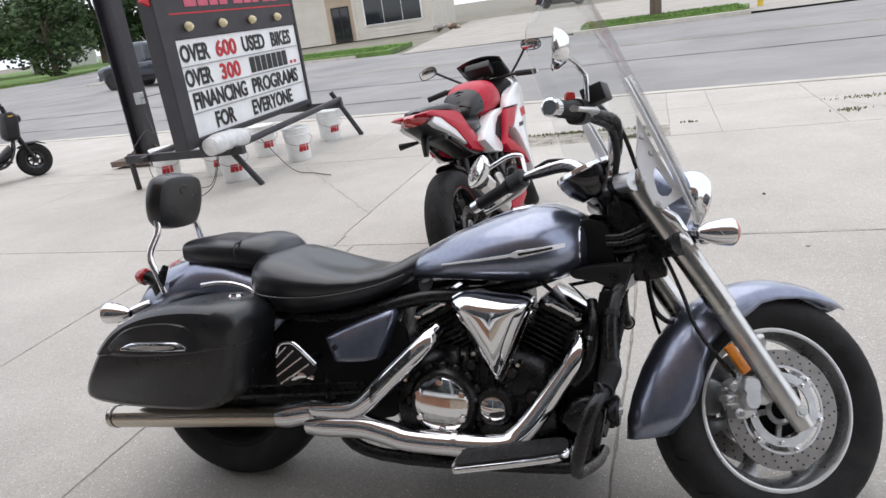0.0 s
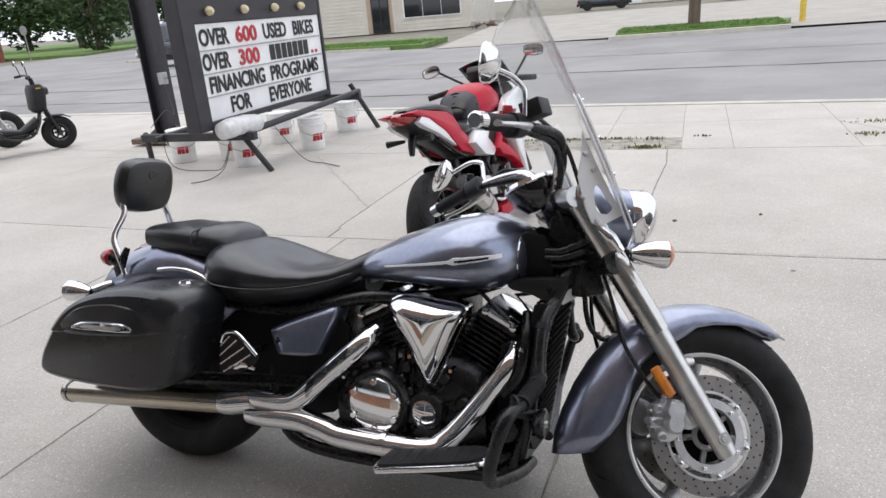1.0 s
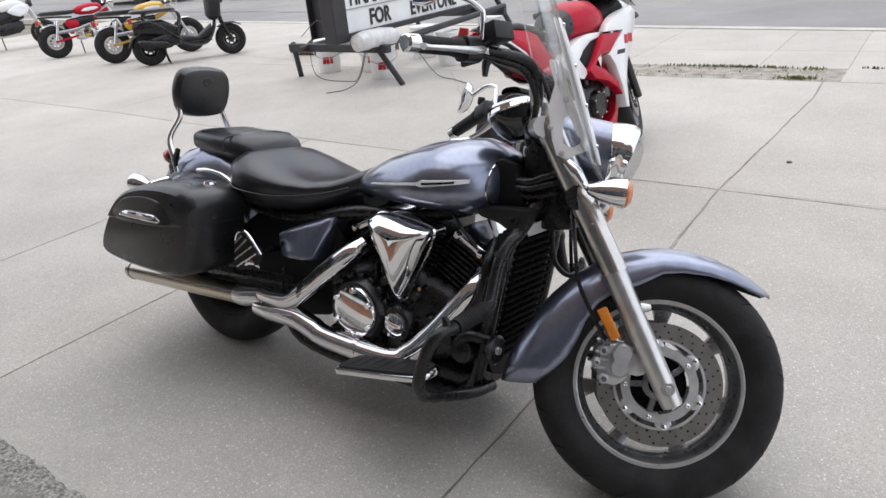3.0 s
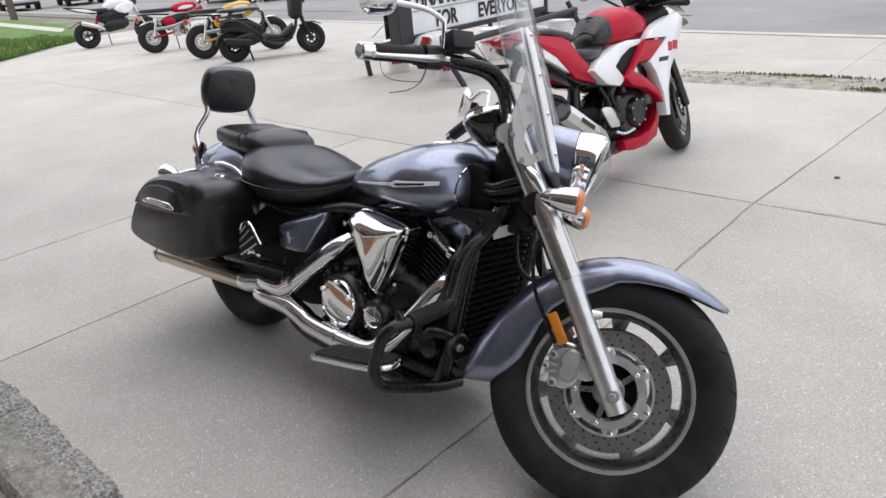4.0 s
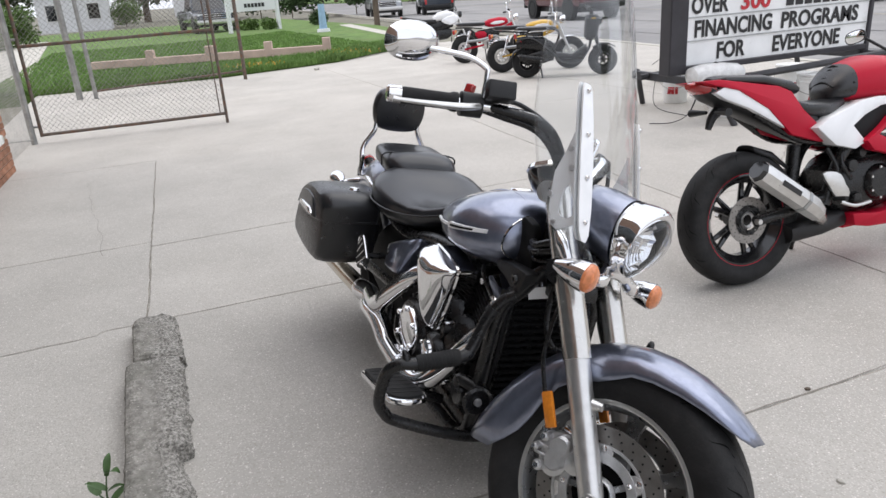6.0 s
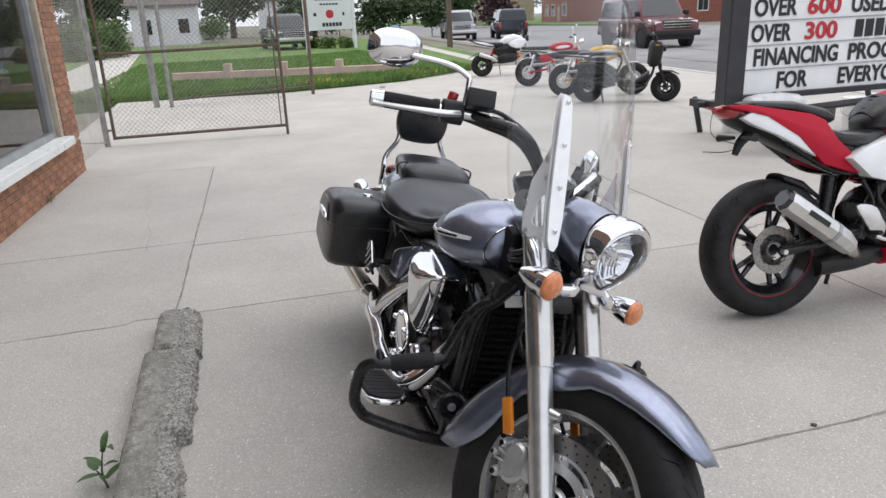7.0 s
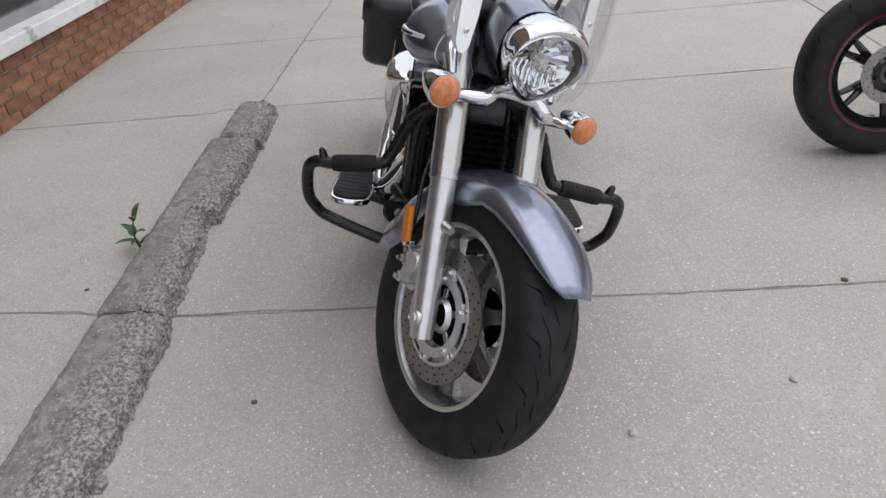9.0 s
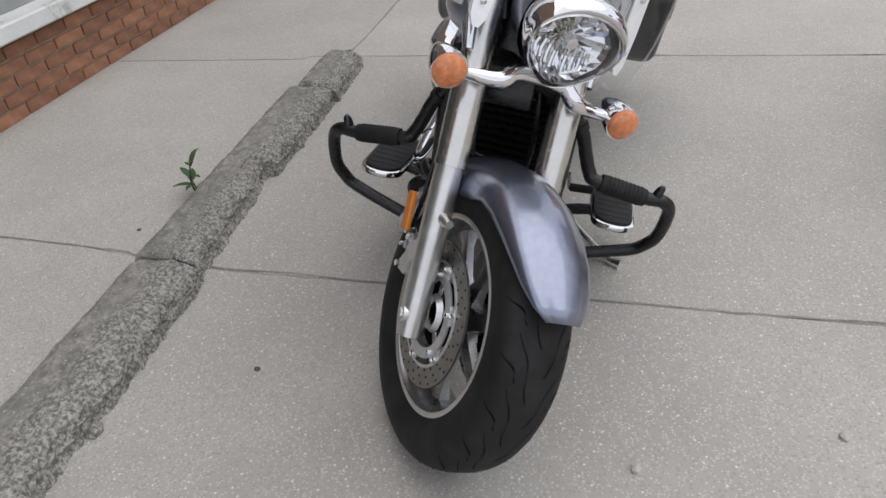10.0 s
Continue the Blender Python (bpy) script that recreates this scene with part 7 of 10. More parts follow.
# ---- the sport motorcycle ----
def sport_wheel(root, name, cx, cz, r, half, rim, xf, ring):
    at = (xf or Matrix()) @ Matrix.Translation((cx, 0, cz))
    w = part(name, lathe([(rim + 0.004, -half * 0.72), (rim - 0.02, -half * 0.6), (rim - 0.034, 0), (rim - 0.02, half * 0.6), (rim + 0.004, half * 0.72), (rim - 0.01, half * 0.74), (rim - 0.045, half * 0.3), (rim - 0.045, -half * 0.3), (rim - 0.01, -half * 0.74)], 48, closed=True), GLOSS_BLACK, root, "black cast wheel with a red rim stripe", xf=at)
    part("tyre", lathe(tyre_profile(r, half, rim), 56), RUBBER, w, xf=at)
    for sy in (-1, 1):
        part("rim_stripe", lathe([(rim - 0.001, sy * half * 0.755), (rim + 0.004, sy * half * 0.775), (rim + 0.009, sy * half * 0.755)], 48), ring, w, "red rim stripe", xf=at)
    part("hub", lathe([(0, -0.06), (0.04, -0.06), (0.045, 0), (0.04, 0.06), (0, 0.06)], 20), BLACK, w, xf=at)
    for q in range(5):
        for da in (-0.16, 0.16):
            a = 2 * math.pi * q / 5
            p0, p1 = Vector((0.04 * math.cos(a), 0, 0.04 * math.sin(a))), Vector(((rim - 0.03) * math.cos(a + da), 0, (rim - 0.03) * math.sin(a + da)))
            part("spoke", tube([p0, p1], [0.018, 0.011], 8, 1), GLOSS_BLACK, w, xf=at)
    return w, at


def sport_motorcycle(m):
    root = thing("sport_motorcycle", "red and white faired sport motorcycle parked on its side stand", "motorcycle", m)
    P = lambda name, bm, mat, label="", parent=None, xf=None, **k: part(name, bm, mat, parent or root, label, xf=xf, **k)
    foot, axis = Vector((1.47, 0, 0)), Vector((-math.sin(radians(25)), 0, math.cos(radians(25))))
    S = Matrix.Translation(foot) @ Matrix.Rotation(radians(20), 4, axis) @ Matrix.Translation(-foot)
    rw, at = sport_wheel(root, "rear_wheel", -0.05, 0.315, 0.318, 0.074, 0.218, None, RED_PAINT)
    tread(0.318, 0.074, 13, VOID, rw, at)
    brake_disc(rw, at, -0.066, 0.070, 0.11, DISC_STEEL, 16, BLACK, BLACK)
    fw, fat = sport_wheel(root, "front_wheel", 1.36, 0.298, 0.298, 0.058, 0.218, S, RED_PAINT)
    brake_disc(fw, fat, -0.06, 0.09, 0.149, DISC_STEEL, 18, BLACK, BLACK)
    for y in (-0.095, 0.095):
        P("fork_leg", tube([(1.365, y, 0.28), (1.27, y, 0.50), (1.14, y, 0.83)], [0.026, 0.026, 0.022], 14, 2), GLOSS_BLACK, "black fork leg", xf=S)
    P("front_fender", arc_fender((1.36, 0, 0.298), [(150, 0.325, 0.06, 0.06), (125, 0.322, 0.066, 0.06), (100, 0.32, 0.066, 0.05), (75, 0.322, 0.06, 0.035), (50, 0.33, 0.04, 0.015)]), RED_PAINT, "red front mudguard", xf=S, mods=solid(0.004))
    # tail
    P("tail_core", ovals([(-0.275, 0, 0.955, 0.03, 0.015, 0.02, 2.4), (-0.22, 0, 0.935, 0.068, 0.035, 0.05, 2.4), (-0.05, 0, 0.885, 0.09, 0.07, 0.085, 2.6), (0.15, 0, 0.80, 0.10, 0.09, 0.10, 2.6), (0.34, 0, 0.70, 0.11, 0.09, 0.08, 2.6)], 24), BLACK_PLASTIC, "black tail underside")
    def sheet(name, outline, y0, y1, mat, label="", tilt=0.12, mid=0.70):
        """A crisp-edged panel on each side, leaning out towards the top."""
        for sy in (-1, 1):
            bm = prism(outline, y0, y1, 0.004)
            for v in bm.verts:
                v.co.y = sy * (v.co.y + tilt * (v.co.z - mid))
            P(name, bm, mat, label)
    sheet("tail_red_panel", [(-0.30, 0.975), (-0.202, 0.974), (0.119, 0.912), (0.188, 0.880), (0.244, 0.795), (0.415, 0.622), (0.32, 0.634), (0.165, 0.686), (0.05, 0.818), (-0.10, 0.916), (-0.24, 0.955)], 0.05, 0.112, RED_PAINT, "red tail panel", -0.10, 0.80)
    sheet("tail_white_panel", [(-0.225, 0.918), (-0.172, 0.940), (-0.085, 0.922), (0.070, 0.826), (0.190, 0.690), (0.105, 0.738), (-0.046, 0.828), (-0.177, 0.886)], 0.05, 0.106, WHITE_GLOSS, "white tail panel", -0.10, 0.80)
    tl = P("tail_light", ovals([(-0.30, 0, 0.958, 0.02, 0.012, 0.014, 2.2), (-0.27, 0, 0.955, 0.055, 0.024, 0.03, 2.4), (-0.20, 0, 0.935, 0.072, 0.036, 0.045, 2.4)], 20), RED_LENS, "dark red tail lamp")
    P("passenger_seat", ovals([(-0.19, 0, 0.972, 0.03, 0.01, 0.01, 2.4), (-0.15, 0, 0.97, 0.075, 0.02, 0.02, 2.8), (0.05, 0, 0.95, 0.095, 0.025, 0.03, 3), (0.20, 0, 0.91, 0.10, 0.025, 0.04, 3), (0.25, 0, 0.89, 0.085, 0.01, 0.03, 2.6)], 24), VINYL, "black pillion seat")
    P("rider_seat", ovals([(0.21, 0, 0.83, 0.09, 0.02, 0.05, 2.6), (0.27, 0, 0.80, 0.125, 0.03, 0.05, 2.8), (0.40, 0, 0.785, 0.125, 0.03, 0.06, 2.8), (0.52, 0, 0.80, 0.085, 0.03, 0.06, 2.6)], 24), VINYL, "black rider seat")
    P("plate_bracket", tube([(-0.10, 0, 0.86), (-0.17, 0, 0.81), (-0.20, 0, 0.755)], [0.03, 0.022, 0.014], 8, 3), BLACK_PLASTIC)
    for sy in (-1, 1):
        P("rear_signal", tube([(-0.18, sy * 0.03, 0.83), (-0.19, sy * 0.13, 0.83)], [0.008, 0.018], 10, 1), BLACK_PLASTIC)
    # tank
    tk = P("fuel_tank", ovals([(0.455, 0, 0.83, 0.05, 0.03, 0.03, 2.4), (0.495, 0, 0.86, 0.095, 0.06, 0.06, 2.5), (0.57, 0, 0.87, 0.128, 0.105, 0.08, 2.5), (0.70, 0, 0.875, 0.15, 0.128, 0.09, 2.6), (0.82, 0, 0.872, 0.15, 0.118, 0.09, 2.6), (0.92, 0, 0.86, 0.13, 0.08, 0.08, 2.5), (0.98, 0, 0.84, 0.09, 0.035, 0.05, 2.4)], 32), RED_PAINT, "red fuel tank")
    pad = part("tank_pad", ovals([(0.448, 0, 0.832, 0.045, 0.028, 0.03, 2.4), (0.455, 0, 0.834, 0.060, 0.038, 0.04, 2.4), (0.492, 0, 0.862, 0.100, 0.066, 0.06, 2.5), (0.53, 0, 0.869, 0.118, 0.090, 0.07, 2.5), (0.556, 0, 0.872, 0.127, 0.104, 0.075, 2.5), (0.560, 0, 0.870, 0.12, 0.096, 0.07, 2.5)], 32), VINYL, tk, "black ribbed tank pad")
    for i in range(5):
        f = i / 4
        part("pad_rib", tube([(0.470 + f * 0.07, sy_ * (0.070 + 0.052 * f), 0.868 + 0.012 * f) if sy_ else (0.470 + f * 0.07, 0, 0.896 + 0.072 * f) for sy_ in (-1, 0, 1)], 0.006, 6, 4), MATT_BLACK, pad)
    part("filler_cap", moved(lathe([(0, 0.008), (0.035, 0.006), (0.04, 0)], 20, "z"), Matrix.Translation((0.85, 0, 0.978)) @ pose(0, 0, 0, 0, 10, 0)), BLACK, tk)
    # fairing panels
    sheet("side_white_panel", [(0.272, 0.703), (0.36, 0.745), (0.468, 0.775), (0.56, 0.80), (0.666, 0.806), (0.83, 0.792), (0.85, 0.772), (0.665, 0.762), (0.56, 0.73), (0.483, 0.688), (0.545, 0.607), (0.477, 0.581), (0.363, 0.613)], 0.10, 0.168, WHITE_GLOSS, "white side panel", -0.15)
    sheet("frame_cover", [(0.478, 0.688), (0.56, 0.728), (0.665, 0.760), (0.80, 0.776), (0.78, 0.758), (0.62, 0.653), (0.548, 0.612)], 0.10, 0.160, MATT_BLACK, "", -0.15)
    sheet("fairing_red_panel", [(0.522, 0.614), (0.624, 0.666), (0.791, 0.781), (1.002, 0.760), (0.829, 0.672), (0.665, 0.676), (0.600, 0.634), (0.702, 0.586), (0.824, 0.494), (0.851, 0.406), (0.80, 0.465), (0.70, 0.524), (0.56, 0.566)], 0.14, 0.200, RED_PAINT, "red fairing panel", -0.10)
    sheet("fairing_white_panel", [(0.80, 0.790), (0.87, 0.830), (0.941, 0.858), (1.06, 0.880), (1.18, 0.892), (1.240, 0.852), (1.205, 0.79), (1.089, 0.673), (0.985, 0.586), (0.915, 0.479), (0.876, 0.328), (0.838, 0.334), (0.850, 0.46), (0.815, 0.596), (0.772, 0.659), (0.985, 0.752), (1.01, 0.768)], 0.15, 0.212, WHITE_GLOSS, "white front fairing", -0.10)
    for sy in (-1, 1):
        for x0, x1, z0, z1, mat_ in ((0.99, 1.035, 0.690, 0.740, RED_PRINT), (1.045, 1.10, 0.690, 0.740, RED_PRINT), (0.86, 0.965, 0.645, 0.668, BLACK_PRINT)):
            o = [(x0, z0), (x1, z0 - 0.008), (x1 + 0.02, z1 - 0.008), (x0 + 0.02, z1)]
            bm = prism(o, 0.2105, 0.2135)
            for v in bm.verts:
                v.co.y = sy * (v.co.y - 0.10 * (v.co.z - 0.70))
            P("fairing_mark", bm, mat_, "red and black fairing marking", smooth=False)
    sheet("belly_pan", [(0.492, 0.268), (0.509, 0.206), (0.60, 0.186), (0.737, 0.180), (0.867, 0.208), (0.905, 0.33), (0.873, 0.405), (0.848, 0.309), (0.782, 0.262), (0.655, 0.248)], 0.06, 0.160, RED_PAINT, "red belly pan", 0.10, 0.30)
    P("belly_floor", box(0.52, 0.86, -0.07, 0.07, 0.18, 0.20, 0.006), RED_PAINT)
    P("cockpit", ovals([(0.93, 0, 0.84, 0.10, 0.04, 0.08, 2.6), (1.02, 0, 0.87, 0.145, 0.05, 0.10, 2.5), (1.14, 0, 0.895, 0.165, 0.062, 0.11, 2.4)], 24), MATT_BLACK, "black cockpit lining")
    P("nose", ovals([(1.13, 0, 0.89, 0.168, 0.060, 0.11, 2.4), (1.15, 0, 0.89, 0.175, 0.07, 0.12, 2.3), (1.28, 0, 0.86, 0.15, 0.07, 0.11, 2.2), (1.40, 0, 0.82, 0.08, 0.05, 0.07, 2.1), (1.46, 0, 0.80, 0.02, 0.02, 0.03, 2)], 28), WHITE_GLOSS, "white nose fairing")
    for sy in (-1, 1):
        P("headlight", domed(rounded([(1.22, 0.87), (1.36, 0.845), (1.43, 0.80), (1.34, 0.79), (1.24, 0.815)], 3), [sy * 0.07, sy * 0.13, sy * 0.145], [1, 1, 0.8]), DARK_GLASS, "slanted dark headlamp")
    scr = loft([[Vector((1.38 - v * 0.30 - 0.8 * y * y, y, 0.90 + v * 0.21 - 1.2 * y * y)) for y in [-0.15 + 0.0214 * i for i in range(15)]] for v in (0, 0.25, 0.5, 0.75, 1.0)], closed=False)
    P("windscreen", scr, DARK_GLASS, "smoked windscreen", mods=solid(0.004))
    P("instrument_panel", box(-0.03, 0.03, -0.085, 0.085, -0.045, 0.045, 0.01, 2), BLACK_PLASTIC, "black instrument panel", xf=Matrix.Translation((1.05, 0, 1.03)) @ pose(0, 0, 0, 0, -35, 0))
    P("fairing_stay", tube([(1.05, 0, 1.0), (1.15, 0, 0.95)], 0.03, 8, 1), BLACK)
    for sy in (-1, 1):
        P("handlebar", tube([(1.08, sy * 0.10, 0.95), (1.04, sy * 0.22, 0.955), (0.98, sy * 0.36, 0.94)], 0.011, 10, 3), BLACK, xf=None)
        P("grip", tube([(1.03, sy * 0.24, 0.953), (0.975, sy * 0.37, 0.94)], 0.018, 12, 1), RUBBER, "black rubber grip")
        P("lever", tube([(1.06, sy * 0.2, 0.95), (1.06, sy * 0.28, 0.95), (1.02, sy * 0.38, 0.935)], 0.006, 8), SATIN)
        mr = P("mirror", ovals([(-0.02, 0, 0, 0.03, 0.02, 0.02, 2.2), (0.0, 0, 0, 0.062, 0.034, 0.034, 2.6), (0.012, 0, 0, 0.066, 0.036, 0.036, 2.6)], 22), BLACK_PLASTIC, "black mirror on a stalk", xf=Matrix.Translation((1.10, sy * 0.36, 1.10)) @ pose(0, 0, 0, 10 * sy, 0, 180))
        part("mirror_glass", ovals([(0.0125, 0, 0, 0.060, 0.031, 0.031, 2.6), (0.0135, 0, 0, 0.058, 0.029, 0.029, 2.6)], 22), MIRROR, mr, xf=Matrix.Translation((1.10, sy * 0.36, 1.10)) @ pose(0, 0, 0, 10 * sy, 0, 180))
        part("stalk", tube([(1.22, sy * 0.15, 0.94), (1.16, sy * 0.24, 1.02), (1.11, sy * 0.31, 1.085)], 0.008, 8), BLACK_PLASTIC, mr)
    # engine and chassis
    P("engine", ovals([(0.42, 0, 0.40, 0.10, 0.08, 0.10, 3), (0.50, 0, 0.40, 0.14, 0.14, 0.15, 3), (0.72, 0, 0.43, 0.15, 0.18, 0.18, 3), (0.85, 0, 0.45, 0.14, 0.16, 0.16, 3), (0.95, 0, 0.46, 0.10, 0.10, 0.10, 3)], 26), BLACK, "black engine")
    eng = P("engine_cover", moved(lathe([(0, -0.02), (0.07, -0.018), (0.085, 0.0), (0.09, 0.03)], 28), Matrix.Translation((0.66, -0.155, 0.40))), BLACK, "black engine cover")
    for bx, bz, rr in ((0.49, 0.50, 0.034), (0.55, 0.555, 0.026), (0.78, 0.50, 0.030), (0.52, 0.34, 0.030)):
        P("engine_boss", moved(lathe([(0, -0.012), (rr * 0.8, -0.010), (rr, 0.0), (rr, 0.05)], 16), Matrix.Translation((bx, -0.15, bz))), BLACK)
    for zz in (0.50, 0.525, 0.55, 0.575):
        P("cylinder_fin", box(0.56, 0.80, -0.135, 0.135, zz, zz + 0.006, 0.001), BLACK_PLASTIC)
    P("hose", tube([(0.45, -0.13, 0.60), (0.42, -0.16, 0.52), (0.47, -0.165, 0.44)], 0.010, 8), BLACK)
    P("coolant_pipe", tube([(0.36, -0.13, 0.60), (0.40, -0.15, 0.50), (0.38, -0.15, 0.42)], 0.010, 8), BLACK)
    P("brake_pedal", tube([(0.40, -0.17, 0.34), (0.47, -0.185, 0.315), (0.56, -0.19, 0.32)], 0.009, 8), SATIN, "silver brake pedal")
    for q in range(7):
        a = 2 * math.pi * q / 7
        part("bolt", moved(lathe([(0, -0.006), (0.006, -0.006), (0.007, 0)], 8), Matrix.Translation((0.66 + 0.076 * math.cos(a), -0.172, 0.40 + 0.076 * math.sin(a)))), SATIN, eng)
    for sy in (-1, 1):
        P("frame_beam", tube([(1.08, sy * 0.08, 0.80), (0.8, sy * 0.14, 0.70), (0.5, sy * 0.13, 0.60), (0.40, sy * 0.12, 0.45), (0.36, sy * 0.11, 0.33)], 0.028, 10), BLACK, "black frame tube")
        P("swingarm", tube([(0.38, sy * 0.10, 0.37), (0.15, sy * 0.115, 0.335), (-0.05, sy * 0.115, 0.315)], [0.032, 0.028, 0.026], 10), BLACK)
        P("subframe", tube([(0.40, sy * 0.10, 0.62), (0.22, sy * 0.09, 0.66), (0.0, sy * 0.07, 0.80)], 0.014, 8), BLACK)
        P("footpeg_bracket", prism(rounded([(0.300, 0.488), (0.355, 0.492), (0.412, 0.470), (0.440, 0.42), (0.465, 0.375), (0.43, 0.33), (0.375, 0.37), (0.335, 0.43)], 2), sy * 0.15, sy * 0.165, 0.004), SATIN, "alloy footpeg bracket")
        P("footpeg", tube([(0.37, sy * 0.16, 0.36), (0.36, sy * 0.24, 0.37)], 0.011, 8, 1), RUBBER)
        P("axle_nut", moved(lathe([(0, -0.012), (0.013, -0.012), (0.015, 0.012), (0, 0.012)], 6), Matrix.Translation((-0.05, sy * 0.135, 0.315))), SATIN)
    can = P("exhaust_can", tube([(-0.105, -0.205, 0.560), (-0.09, -0.205, 0.549), (0.185, -0.195, 0.360), (0.24, -0.185, 0.315)], [0.045, 0.054, 0.054, 0.042], 8, 1), SATIN, "short silver exhaust can")
    part("can_end", tube([(-0.117, -0.205, 0.569), (-0.10, -0.205, 0.557)], [0.042, 0.050], 8, 1), GLOSS_BLACK, can)
    part("can_strap", tube([(0.13, -0.197, 0.398), (0.145, -0.1965, 0.388)], 0.057, 8, 1), ALUMINIUM, can)
    part("can_plate", box(-0.06, 0.06, -0.002, 0.002, -0.012, 0.012, 0.001), BLACK_PRINT, can, xf=Matrix.Translation((0.03, -0.2565, 0.468)) @ pose(0, 0, 0, 0, 34.5, 0))
    P("exhaust_pipe", tube([(0.23, -0.187, 0.322), (0.28, -0.165, 0.285), (0.36, -0.10, 0.25), (0.55, -0.03, 0.22)], [0.040, 0.028, 0.026, 0.03], 12), BRUSHED, "stained link pipe")
    P("chain_guard", ovals([(0.16, 0.0, 0.22, 0.12, 0.04, 0.06, 3), (0.35, 0.0, 0.23, 0.13, 0.06, 0.06, 3), (0.50, 0, 0.24, 0.11, 0.05, 0.05, 3)], 18), BLACK_PLASTIC)
    P("shock", tube([(0.30, 0, 0.62), (0.26, 0, 0.36)], 0.035, 12, 1), BLACK)
    P("hugger", arc_fender((-0.05, 0, 0.315), [(40, 0.345, 0.06, 0.03), (60, 0.345, 0.065, 0.035), (80, 0.345, 0.06, 0.03)]), BLACK_PLASTIC, mods=solid(0.004))
    P("side_stand", tube([(0.45, 0.12, 0.22), (0.47, 0.19, 0.10), (0.50, 0.265, -0.04)], 0.011, 8), BLACK)
    return root


sport_motorcycle(pose(-0.305, 2.565, 0, 0, 0, 87) @ pose(0, 0, 0, -9, 0, 0))


# ---- small motorcycles in a row ----
def fat_wheel(root, name, c, r, half, rim, mat, spokes=8):
    at = Matrix.Translation(c)
    w = part(name, lathe([(rim, -half * 0.7), (rim - 0.02, -half * 0.4), (rim - 0.03, 0), (rim - 0.02, half * 0.4), (rim, half * 0.7), (rim - 0.012, half * 0.72), (rim - 0.05, half * 0.3), (rim - 0.05, -half * 0.3), (rim - 0.012, -half * 0.72)], 32, closed=True), mat, root, xf=at)
    part("tyre", lathe(tyre_profile(r, half, rim), 40), RUBBER, w, "chunky black tyre", xf=at)
    part("hub", lathe([(0, -half * 0.8), (0.045, -half * 0.8), (0.05, 0), (0.045, half * 0.8), (0, half * 0.8)], 16), mat, w, xf=at)
    for q in range(spokes):
        a = 2 * math.pi * q / spokes
        part("spoke", tube([(0.04 * math.cos(a), 0, 0.04 * math.sin(a)), ((rim - 0.03) * math.cos(a), 0, (rim - 0.03) * math.sin(a))], 0.012, 6, 1), mat, w, xf=at)
    return w


